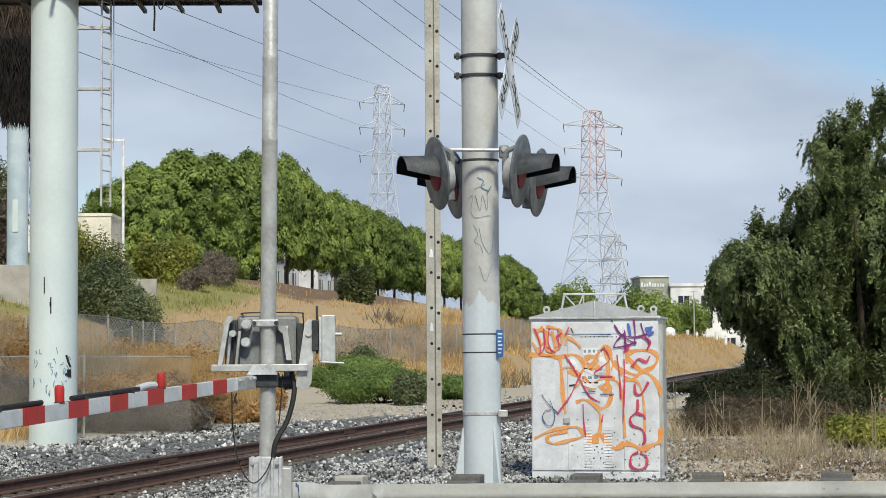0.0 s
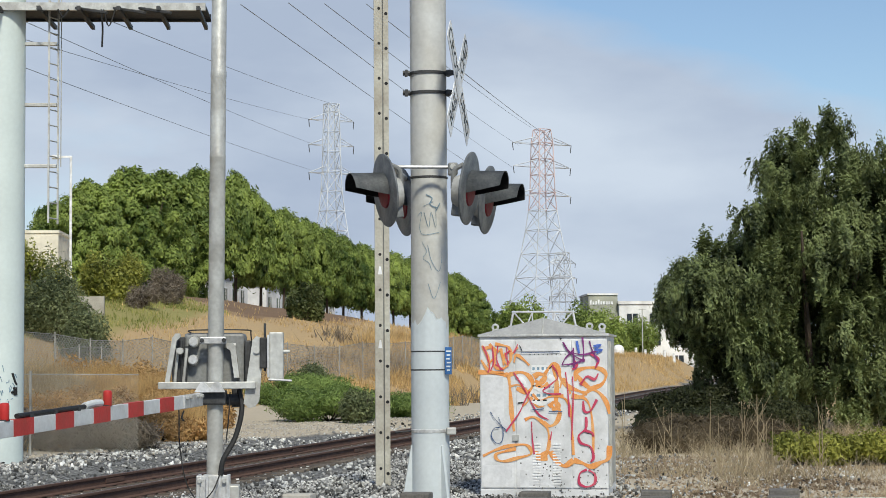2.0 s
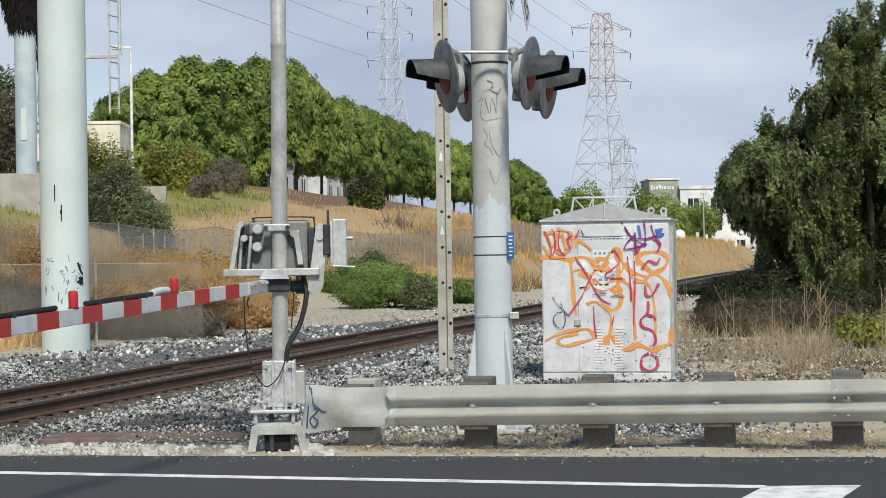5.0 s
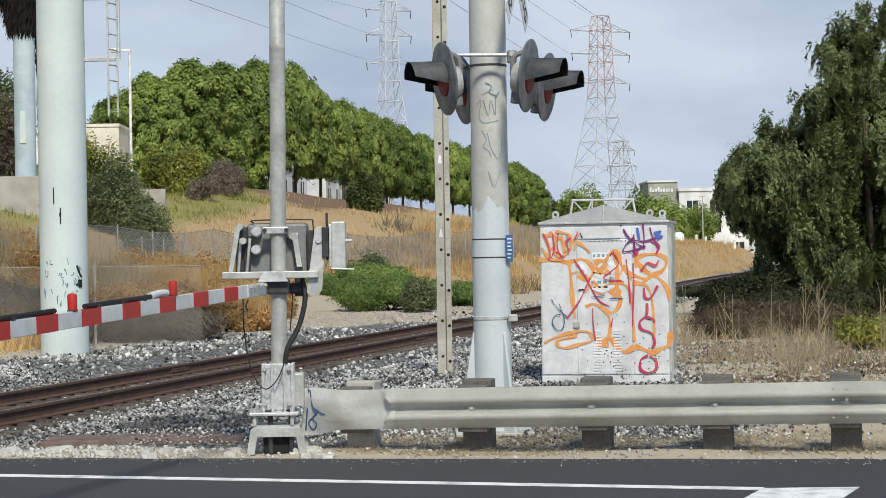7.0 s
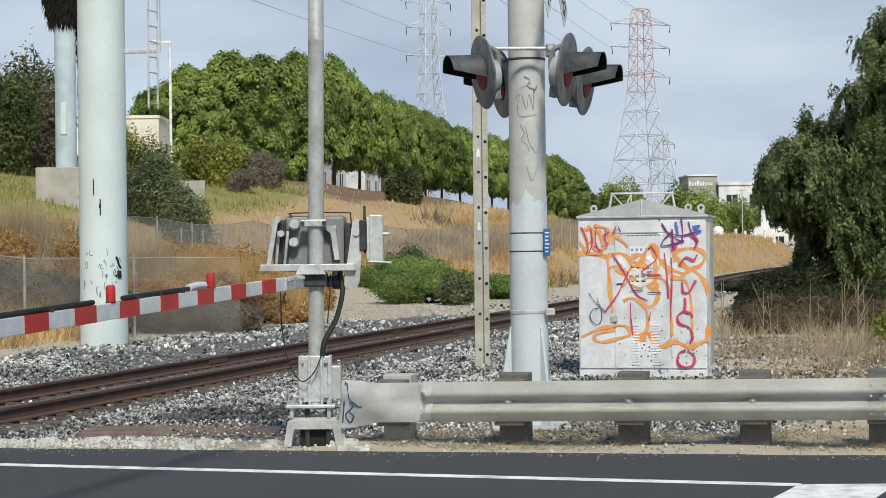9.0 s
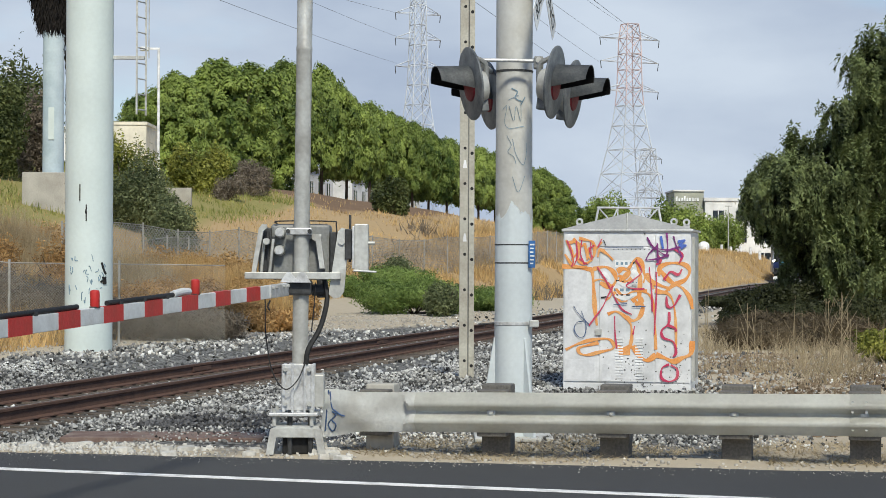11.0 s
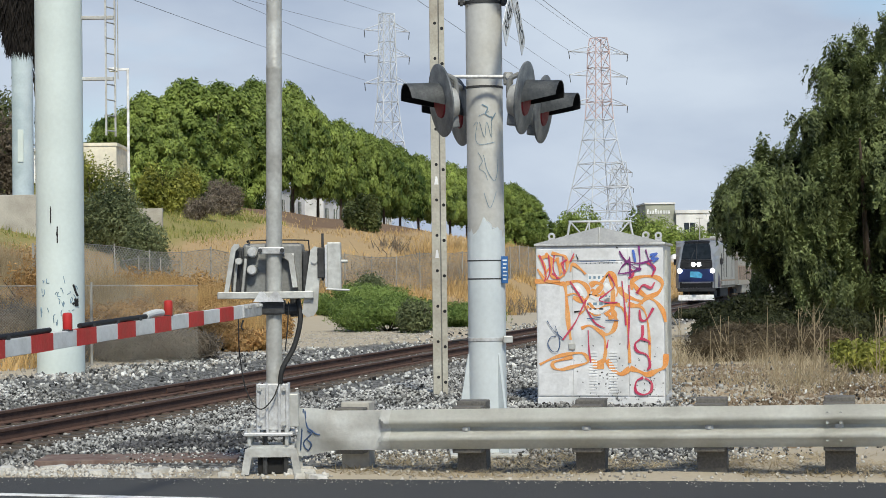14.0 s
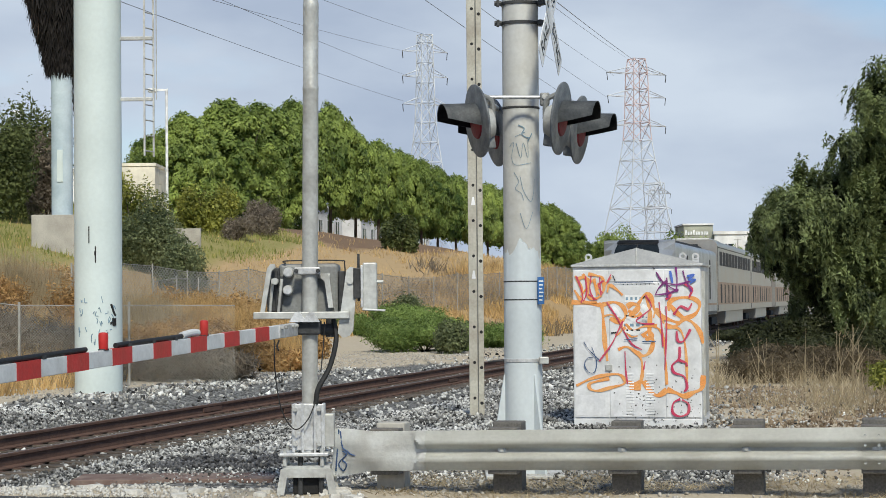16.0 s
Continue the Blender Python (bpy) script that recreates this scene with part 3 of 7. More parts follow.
# ---- railway track ----
def make_track():
    yaw = math.degrees(math.atan2(ALONG.y, ALONG.x)) - 90
    track = thing("railway_track", Matrix.Translation((TRACK.x, TRACK.y, 0)) @ pose(0, 0, 0, 0, 0, yaw),
                  "rust-brown steel rails on dark timber ties in grey ballast", "railway track", kind="structure")
    web = [(-0.075, -0.18), (0.075, -0.18), (0.075, -0.165), (0.012, -0.145), (0.010, -0.05), (0.036, -0.036), (0.036, -0.008), (0.028, 0.0),
           (-0.028, 0.0), (-0.036, -0.008), (-0.036, -0.036), (-0.010, -0.05), (-0.012, -0.145), (-0.075, -0.165)]
    stations = [-22 + 4.0 * i for i in range(76)] + [290 + 12.0 * i for i in range(16)]

    def swept(outline):
        bm = bmesh.new()
        rows = [[bm.verts.new((x - float(bend(v)), v, z)) for x, z in outline] for v in stations]
        for a, b in zip(rows, rows[1:]):
            for k in range(len(outline)):
                bm.faces.new((a[k], a[(k + 1) % len(outline)], b[(k + 1) % len(outline)], b[k]))
        bm.faces.new(rows[0][::-1])
        bm.faces.new(rows[-1])
        return bm
    for x in (-0.735, 0.735):
        r = part("rail", swept([(x + a, RAIL_TOP + b) for a, b in web]), "rust", track)
        h = RAIL_TOP
        part("running_surface", swept([(x - 0.027, h + 0.0005), (x + 0.027, h + 0.0005), (x + 0.027, h + 0.003), (x - 0.027, h + 0.003)]), "railhead", r)
        for k in range(4):
            v = -1.5 + 12 * k
            part("joint_bar", boxes(x - 0.03, x + 0.03, v, v + 0.9, RAIL_TOP - 0.135, RAIL_TOP - 0.05, bevel=0.008), "rust", r)
    bm = boxes(-1.3, 1.3, -0.115, 0.115, RAIL_TOP - 0.36, RAIL_TOP - 0.185, bevel=0.012)
    first = part("tie", bm, "tie", track)
    pl = boxes(-0.18, 0.18, -0.1, 0.1, RAIL_TOP - 0.192, RAIL_TOP - 0.176)
    for x in (-0.735, 0.735):
        box(pl, x - 0.15, x + 0.15, -0.09, 0.09, RAIL_TOP - 0.192, RAIL_TOP - 0.178)
    plate = part("tie_plate", pl, "rust", track)
    first.location.y, plate.location.y = -14, -14
    rng = random.Random(4)
    for i in range(1, 150):
        for src in (first, plate):
            o = new(src.name.split(".")[0], src.data)
            o.parent = track
            o.location = ((rng.uniform(-0.03, 0.03) if src is first else 0) - float(bend(-14 + i * 0.51)), -14 + i * 0.51, 0)
    return track


make_track()


# ---- crossing gate ----
def make_gate():
    base = Vector((-1.066, 15.1, 0.0))
    g = thing("crossing_gate", Matrix.Translation(base), "lowered railway crossing gate with red and white striped arm", "crossing gate")
    lean = pose(0, 0, 0, 0, 0.55, 0)
    # stand
    bm = bmesh.new()
    box(bm, -0.19, 0.17, -0.15, 0.15, 0.205, 0.225)
    box(bm, -0.20, 0.18, -0.165, -0.15, 0.135, 0.205)
    box(bm, -0.20, 0.18, 0.15, 0.165, 0.09, 0.205)
    part("stand_frame", bm, "galv", g)
    for sx in (-1, 1):
        for sy in (-1, 1):
            bm = bmesh.new()
            x, y = sx * 0.17 - 0.01, sy * 0.16
            vs = [(x - 0.03, y - 0.012, 0.2), (x + 0.03, y - 0.012, 0.2), (x + 0.03, y + 0.012, 0.2), (x - 0.03, y + 0.012, 0.2)]
            bs = [(a + sx * 0.035, b, 0.0) for a, b, c in vs]
            v = [bm.verts.new(p) for p in vs + bs]
            for f in ((0, 1, 2, 3), (7, 6, 5, 4), (0, 4, 5, 1), (1, 5, 6, 2), (2, 6, 7, 3), (3, 7, 4, 0)):
                bm.faces.new([v[k] for k in f])
            part("leg", bm, "galv", g)
    for x in (-0.06, 0.10):
        part("anchor_bolt", rods((x, -0.12, 0.0), (x, -0.12, 0.33), 0.02, seg=8), "dark_steel", g)
    part("foundation_cage", boxes(-0.12, 0.10, -0.10, 0.10, 0.0, 0.19, bevel=0.01), "hood_in", g, "black block that stands for the shade under the stand")
    part("base_plate", boxes(-0.22, 0.16, -0.19, 0.19, 0.30, 0.325, bevel=0.006), "galv_light", g)
    for x in (-0.18, 0.11):
        for y in (-0.15, 0.15):
            part("bolt", rods((x, y, 0.225), (x, y, 0.36), 0.016, seg=8), "galv", g)
    # split sleeve that holds the post
    bm = spin([(0.082, 0.325), (0.082, 0.70), (0.070, 0.705)], 20)
    sleeve = part("sleeve", bm, "galv_light", g, "bright cast sleeve round the post foot", smooth=True)
    for x in (-0.125, 0.10):
        part("flange", boxes(x, x + 0.025, -0.11, 0.11, 0.325, 0.70, bevel=0.006), "galv_light", sleeve)
    for x in (-0.05, 0.045):
        part("rib", extrude([(x, 0.325), (x + 0.018, 0.325), (x + 0.018, 0.70), (x, 0.70)], -0.13, -0.02), "galv_light", sleeve)
    part("clamp_plate", boxes(-0.13, 0.13, -0.092, -0.078, 0.34, 0.70, bevel=0.006), "galv_light", sleeve)
    for x in (-0.10, 0.09):
        for z in (0.39, 0.66):
            part("bolt", rods((x, -0.125, z), (x, -0.07, z), 0.017, seg=6), "galv", sleeve)
    part("side_box", boxes(0.12, 0.20, -0.06, 0.10, 0.36, 0.62, bevel=0.01), "galv", sleeve)
    # post
    part("post", spin([(0.062, 0.3), (0.062, 3.16), (0.0635, 3.165), (0.0635, 3.19), (0.061, 3.20), (0.061, 3.80), (0.0625, 3.81), (0.0625, 3.85), (0.059, 3.86), (0.059, 8.0)], 24, lean), "galv", g,
         "long galvanised tubular post", smooth=True)
    # mechanism
    mech = part("mechanism_case", boxes(-0.235, 0.235, 0.07, 0.42, 1.36, 1.80, bevel=0.025), "case", g, "grey cast gate mechanism case")
    part("lid_edge", tube(bmesh.new(), smooth_line([(-0.18, 0.06, 1.80), (-0.17, 0.06, 1.822), (0.24, 0.06, 1.822), (0.285, 0.06, 1.79), (0.29, 0.06, 1.60)], 5), 0.006), "cable", mech)
    for x, z in ((-0.155, 1.73), (-0.16, 1.59)):
        part("shaft_boss", rods((x, 0.08, z), (x, -0.02, z), 0.045, 0.038, seg=18), "galv", mech)
        part("boss_cap", rods((x, -0.018, z), (x, -0.03, z), 0.03, seg=12), "galv_light", mech)
    part("latch_bracket", extrude([(0.10, 1.72), (0.15, 1.72), (0.17, 1.69), (0.20, 1.45), (0.16, 1.45), (0.13, 1.66), (0.10, 1.68)], -0.02, 0.07), "galv", mech)
    part("hinge_pin", rods((0.06, 0.03, 1.70), (0.17, 0.03, 1.70), 0.02, seg=10), "galv", mech)
    for z, w in ((1.74, 0.10), (1.325, 0.09)):
        c = part("clamp", boxes(-w, w, -0.085, -0.01, z - 0.028, z + 0.028, bevel=0.008), "galv_light", g)
        for x in (-w + 0.015, w - 0.015):
            part("bolt", rods((x, -0.11, z), (x, -0.07, z), 0.018, seg=6), "dark_steel", c)
    # cross bar and the counterweight arms on both sides
    part("cross_bar", boxes(-0.42, 0.33, -0.125, -0.075, 1.365, 1.42, bevel=0.006), "galv", g)
    part("gear_cover", boxes(-0.325, -0.225, 0.02, 0.30, 1.42, 1.77, bevel=0.01), "dark_steel", g, "black plate that paints the dark gap beside the case")
    part("gear_cover", boxes(0.237, 0.285, 0.03, 0.30, 1.40, 1.74, bevel=0.01), "dark_steel", g, "black plate that paints the dark gap beside the case")
    part("buffer_spring", rods((0.10, 0.02, 1.28), (0.22, 0.02, 1.28), 0.045, seg=10), "dark_steel", g)
    part("buffer_spring", rods((0.17, 0.04, 1.22), (0.17, 0.04, 1.36), 0.035, seg=10), "dark_steel", g)
    for x0, x1 in ((-0.275, -0.30), (-0.205, -0.235)):
        part("link_rod", rods((x0, -0.02, 1.68), (x1, -0.02, 1.40), 0.012), "galv", g)
    part("saddle", extrude([(-0.14, 1.34), (0.10, 1.34), (0.05, 1.42), (0.02, 1.42), (-0.02, 1.37), (-0.06, 1.42), (-0.09, 1.42)], -0.15, -0.126), "galv_light", g)
    part("arm_bracket_block", boxes(-0.10, 0.10, -0.10, 0.10, 1.24, 1.355, bevel=0.015), "dark_steel", g)
    for s, x0 in ((-1, -0.335), (1, 0.255)):
        outline = [(x0 - 0.035, 1.42), (x0 + 0.0, 1.42), (x0 + 0.055, 1.74), (x0 + 0.085, 1.77), (x0 + 0.08, 1.795), (x0 + 0.045, 1.795), (x0 + 0.02, 1.76)] if s < 0 else \
                  [(x0 - 0.02, 1.25), (x0 + 0.02, 1.215), (x0 + 0.07, 1.225), (x0 + 0.10, 1.27), (x0 + 0.135, 1.70), (x0 + 0.12, 1.76), (x0 + 0.08, 1.77), (x0 + 0.05, 1.74)]
        arm = part("counterweight_arm", extrude(outline, -0.08, -0.03), "galv", g)
        part("pivot_boss", rods((x0 + 0.08, 0.12, 1.66), (x0 + 0.08, -0.095, 1.66), 0.026, seg=12), "galv", arm)
    part("link_rod", rods((-0.255, 0.02, 1.74), (-0.24, 0.02, 1.40), 0.016), "dark_steel", g)
    part("link_rod", rods((-0.21, 0.0, 1.70), (-0.225, 0.0, 1.42), 0.02), "dark_steel", g)
    # counterweight slabs beyond the arm
    cw = part("counterweight", boxes(0.435, 0.545, -0.14, 0.02, 1.43, 1.80, bevel=0.01), "galv", g, "flat grey counterweight slab")
    part("slab", boxes(0.42, 0.437, -0.16, 0.02, 1.45, 1.78, bevel=0.004), "galv_light", cw)
    part("threaded_rod", rods((0.40, -0.06, 1.50), (0.40, -0.06, 1.87), 0.010), "dark_steel", cw)
    part("bolt", rods((0.54, -0.10, 1.65), (0.595, -0.10, 1.65), 0.014), "galv", cw)
    part("bottom_lip", rods((0.43, -0.15, 1.435), (0.61, -0.15, 1.425), 0.008), "galv_light", cw)
    part("bracket", boxes(0.36, 0.44, -0.1, -0.04, 1.52, 1.76, bevel=0.008), "dark_steel", g)
    # hoses and leads
    part("conduit", tube(bmesh.new(), smooth_line([(0.20, -0.02, 1.36), (0.22, -0.04, 1.20), (0.17, -0.06, 0.99), (0.08, -0.09, 0.82), (0.06, -0.09, 0.70)], 6), 0.02), "cable", g, smooth=True)
    part("thin_lead", tube(bmesh.new(), smooth_line([(0.13, -0.05, 1.34), (0.12, -0.06, 1.15), (0.10, -0.07, 0.95)], 5), 0.005), "cable", g)
    part("hanging_lead", tube(bmesh.new(), smooth_line([(-0.31, -0.12, 1.30), (-0.26, -0.13, 1.22), (-0.25, -0.15, 0.95), (-0.20, -0.16, 0.66), (-0.10, -0.17, 0.51), (0.0, -0.16, 0.58), (0.06, -0.13, 0.72)], 6), 0.005), "cable", g)
    part("loose_end", tube(bmesh.new(), smooth_line([(-0.22, -0.12, 1.20), (-0.235, -0.13, 1.15), (-0.22, -0.13, 1.12)], 4), 0.007), "cable", g)
    # the arm
    yaw = math.degrees(math.atan2(-0.966, -0.258))
    arm = thing("gate_arm", pose(-0.10, -0.10, 1.285, 0, 1.95, yaw), "", "")
    return g, arm


def finish_gate():
    g, holder = make_gate()
    m = holder.matrix_world.copy()
    bpy.data.objects.remove(holder)
    beam = part("arm_socket", boxes(0.0, 0.42, -0.03, 0.03, -0.050, 0.050, bevel=0.008), "galv_light", g, "bright metal arm socket")
    beam.matrix_local = m
    for x in (0.05, 0.14, 0.30, 0.38):
        part("bolt", rods((x, 0.02, 0.03), (x, 0.05, 0.03), 0.012, seg=6), "galv", beam)
    boom = part("boom", boxes(0.40, 7.2, -0.018, 0.018, -0.050, 0.050, bevel=0.004), "white", g, "striped gate arm in red and white sheeting")
    boom.matrix_local = m
    x = 0.625
    while x < 6.9:
        part("red_stripe", boxes(x, x + 0.285, -0.021, 0.021, -0.0515, 0.0515), "red", boom)
        x += 0.618
    for x0, x1 in ((2.20, 3.30), (3.72, 7.1)):
        rail = part("tube_rail", rods((x0, 0, 0.068), (x1, 0, 0.068), 0.016), "cable", boom)
        for k in range(3):
            x = x0 + (x1 - x0) * (k + 0.5) / 3
            part("rail_clip", boxes(x - 0.02, x + 0.02, -0.02, 0.02, 0.048, 0.072), "dark_steel", rail)
    part("tube_end", tube(bmesh.new(), smooth_line([(2.26, 0.0, 0.072), (2.10, 0.0, 0.082), (1.98, 0, 0.078)], 4), 0.024, 10), "white", boom)
    for x in (1.86, 3.47):
        lamp = part("gate_lamp", spin([(0.026, 0.052), (0.029, 0.064), (0.030, 0.14), (0.026, 0.154), (0.010, 0.158)], 16, Matrix.Translation((x, 0, 0))), "red", boom, "red gate arm lamp", smooth=True)
        part("lamp_foot", boxes(x - 0.035, x + 0.035, -0.02, 0.02, 0.047, 0.058), "dark_steel", lamp)


finish_gate()


# ---- signal mast ----
def signal_head(parent, place, yaw):
    """A flasher: round backing plate, lens and long hood, facing its local -y."""
    h = part("flasher", spin([(0.30, 0.0), (0.305, 0.006), (0.305, 0.016), (0.29, 0.022)], 40, pose(0, 0.02, 0, 90)), "hood", parent, "grey round flasher with black-lined hood and red lens", smooth=True)
    h.matrix_local = Matrix.Translation(place) @ pose(0, 0, 0, 0, 0, yaw) @ pose(0, 0, 0, 7)
    part("lens", spin([(0.138, 0.0), (0.13, 0.012), (0.07, 0.022), (0.01, 0.026)], 28, pose(0, -0.002, -0.012, 90)), "lens", h, "red lens", smooth=True)
    # hood: a long visor whose cheeks are cut back toward the tip
    for nm, mt, off in (("hood", "hood", 0.0), ("hood_lining", "hood_in", 0.007)):
        bm = bmesh.new()
        rows = []
        for i in range(9):
            t = i / 8
            y = -0.004 - (0.285 - 0.004 * (off > 0)) * t
            r = 0.150 + 0.012 * t - off
            lo = -0.10 + 0.16 * t
            rows.append([bm.verts.new((r * math.cos(math.pi * (lo + (1 - 2 * lo) * k / 16)) * 0.98, y, 0.0 + 0.01 * t + r * math.sin(math.pi * (lo + (1 - 2 * lo) * k / 16)))) for k in range(17)])
        for a, b in zip(rows, rows[1:]):
            for k in range(16):
                bm.faces.new((a[k], a[k + 1], b[k + 1], b[k]))
        bmesh.ops.solidify(bm, geom=bm.faces[:], thickness=0.004)
        part(nm, bm, mt, h, smooth=True)
    part("lamp_housing", spin([(0.15, 0.0), (0.15, 0.05), (0.12, 0.11), (0.05, 0.13)], 24, pose(0, 0.02, -0.03, -90)), "galv", h, "pale cast lamp housing", smooth=True)
    part("terminal_box", boxes(-0.05, 0.05, 0.03, 0.13, -0.24, -0.12, bevel=0.01), "hood", h)
    return h


def crossbuck(parent, place, yaw):
    c = None
    for k, (tilt, word) in enumerate(((-45, "RAILROAD"), (45, "CROSSING"))):
        bm = extrude([(-0.60, -0.085), (-0.585, -0.112), (0.585, -0.112), (0.60, -0.085), (0.60, 0.085), (0.585, 0.112), (-0.585, 0.112), (-0.60, 0.085)], -0.002 - 0.006 * k, 0.002 - 0.006 * k)
        b = part("crossbuck_blade", bm, "sign_white", parent, "white crossbuck blade with black lettering")
        b.matrix_local = Matrix.Translation(place) @ pose(0, 0, 0, 0, 0, yaw) @ pose(0, 0, 0, 0, tilt, 0)
        for side, txt in ((-0.42, word[:4]), (0.42, word[4:])):
            cu = bpy.data.curves.new("lettering", "FONT")
            cu.body, cu.size, cu.align_x, cu.align_y, cu.extrude = txt, 0.19, "CENTER", "CENTER", 0.001
            o = new("lettering", cu)
            dg = bpy.context.evaluated_depsgraph_get()
            me = bpy.data.meshes.new_from_object(o.evaluated_get(dg))
            bpy.data.objects.remove(o)
            t = part("lettering", me, "black", b)
            t.matrix_local = pose(side * 0.79, -0.0035 - 0.006 * k, 0, 90)


def make_mast():
    base = Vector((0.672, 16.4, 0.0))
    g = thing("signal_mast", Matrix.Translation(base), "thick grey railway signal mast with flashers, crossbuck and gusseted foot", "signal mast")
    part("shaft", spin([(0.160, 0.02), (0.158, 1.6), (0.156, 3.0), (0.155, 8.0)], 40), "mast", g, "pale grey scuffed steel tube", smooth=True)
    paint = spin([(0.1618, 0.03), (0.1612, 1.2), (0.1600, 1.92), (0.1585, 1.93)], 40)
    for v in paint.verts:
        if v.co.z > 1.9:
            a = math.atan2(v.co.y, v.co.x)
            v.co.z += 0.05 * math.sin(3 * a) + 0.035 * math.sin(7 * a + 1) + 0.02 * math.sin(17 * a)
    part("repainted_foot", paint, "mast_blue", g, "pale blue-grey repainted lower length", smooth=True)
    part("foot_plate", boxes(-0.33, 0.33, -0.33, 0.33, 0.0, 0.03, bevel=0.006), "mast", g)
    for a in (188, 305, 60):
        bm = extrude([(0.14, 0.03), (0.14 + 0.16, 0.03), (0.14 + 0.16, 0.06), (0.168, 0.86), (0.14, 0.88)], -0.012, 0.012, pose(0, 0, 0, 0, 0, a))
        part("gusset", bm, "mast_blue", g)
    for z, r in ((1.655, 0.1605), (1.50, 0.161)):
        part("tape_band", spin([(r, z - 0.006), (r + 0.002, z - 0.004), (r + 0.002, z + 0.004), (r, z + 0.006)], 36), "dark_steel", g)
    for z in (0.985,):
        b = part("strap", spin([(0.1615, z - 0.016), (0.167, z - 0.012), (0.167, z + 0.012), (0.1615, z + 0.016)], 36), "galv_light", g)
        part("strap_buckle", boxes(0.13, 0.21, -0.16, -0.08, z - 0.03, z + 0.03, bevel=0.008), "galv", b)
        part("strap_stub", rods((-0.16, -0.03, z), (-0.30, -0.02, z - 0.01), 0.008), "dark_steel", b)
    for z in (4.03, 3.86):
        b = part("clamp_band", spin([(0.157, z - 0.014), (0.166, z - 0.012), (0.166, z + 0.012), (0.157, z + 0.014)], 36), "dark_steel", g)
        for x in (-0.19, 0.17):
            part("clamp_bolt", rods((x - 0.03, -0.06, z), (x + 0.03, -0.06, z), 0.022, seg=8), "dark_steel", b)
            part("clamp_lug", boxes(x - 0.012, x + 0.012, -0.10, -0.01, z - 0.025, z + 0.025), "dark_steel", b)
    # blue notice plate
    s = part("notice_plate", boxes(-0.035, 0.035, -0.003, 0.003, -0.115, 0.115, bevel=0.002), "blue_sign", g, "small blue notice plate with white lines")
    s.matrix_local = pose(0.150, -0.115, 1.575, 0, 0, 35)
    for i in range(6):
        part("text_bar", boxes(-0.024 + 0.004 * (i % 2), 0.024 - 0.006 * (i % 3), -0.0045, -0.003, 0.075 - 0.032 * i, 0.087 - 0.032 * i), "sign_white", s)
    # flasher arms, one on each side, running away from the road
    z = 3.20
    part("front_bar", rods((-0.36, -0.33, z), (0.17, -0.28, z), 0.016), "galv_light", g)
    part("mast_collar", spin([(0.156, z - 0.075), (0.161, z - 0.072), (0.161, z - 0.058), (0.156, z - 0.055)], 36), "dark_steel", g)
    jb = part("junction_box", boxes(0.15, 0.23, -0.33, -0.24, z - 0.07, z + 0.035, bevel=0.012), "case", g)
    part("junction_cap", rods((0.19, -0.345, z + 0.0), (0.19, -0.32, z + 0.0), 0.025, seg=12), "galv", jb)
    part("side_bar", rods((0.20, -0.28, z), (0.36, -0.30, z + 0.01), 0.018), "galv_light", g)
    for x0, x1 in ((-0.33, -0.16), (0.27, 0.49)):
        part("cross_arm", rods((x0, -0.48, z - 0.02), (x1, 0.62, z - 0.02), 0.024), "galv", g)
    for x, y, yaw in ((-0.39, -0.49, -73), (-0.21, 0.61, -74), (0.323, -0.49, 72), (0.557, 0.61, 72)):
        signal_head(g, (x, y, 2.985 if x < 0 else 3.0), yaw)
        s = 1 if x > 0 else -1
        part("yoke", tube(bmesh.new(), smooth_line([(x - s * 0.05, y, 3.20), (x - s * 0.13, y + 0.02, 3.15), (x - s * 0.14, y + 0.03, 3.0)], 4), 0.022, 8), "case", g, smooth=True)
    crossbuck(g, (0.25, -0.10, 3.93), 76)
    for z in (4.03, 3.86):
        part("crossbuck_bracket", boxes(0.15, 0.24, -0.11, -0.07, z - 0.02, z + 0.02), "dark_steel", g)
    # faded marker scrawl on the shaft
    def scrawl(pts, mt, w=0.0022):
        line = smooth_line([(a, 0, z) for a, z in pts], 5)
        bm = bmesh.new()
        rows = []
        for i, p in enumerate(line):
            d = (line[min(i + 1, len(line) - 1)] - line[max(i - 1, 0)]).normalized()
            n = Vector((-d.z, 0, d.x)) * w
            ring = []
            for q in (p + n, p - n):
                ang = q.x / 0.16
                ring.append(bm.verts.new((0.1625 * math.sin(ang), -0.1625 * math.cos(ang), q.z)))
            rows.append(ring)
        for a, b in zip(rows, rows[1:]):
            bm.faces.new((a[0], a[1], b[1], b[0]))
        part("marker_scrawl", bm, mt, g)
    scrawl([(-0.03, 2.98), (0.02, 2.95), (0.0, 2.90), (0.06, 2.87), (0.09, 2.91), (0.05, 2.84)], "faint", 0.0045)
    scrawl([(-0.06, 2.88), (0.03, 2.92)], "faint")
    scrawl([(-0.05, 2.83), (-0.01, 2.70), (0.01, 2.83), (0.05, 2.70), (0.05, 2.88)], "faint")
    scrawl([(-0.11, 2.80), (-0.07, 2.83), (-0.09, 2.70), (-0.05, 2.64), (0.08, 2.66)], "faint")
    scrawl([(-0.07, 2.58), (-0.03, 2.50), (-0.06, 2.44), (-0.01, 2.40), (0.01, 2.34)], "faint")
    scrawl([(-0.02, 2.55), (0.01, 2.42), (0.07, 2.33), (0.10, 2.40), (0.11, 2.52)], "faint")
    scrawl([(-0.02, 2.23), (0.03, 2.10), (0.09, 2.24)], "faint")


make_mast()


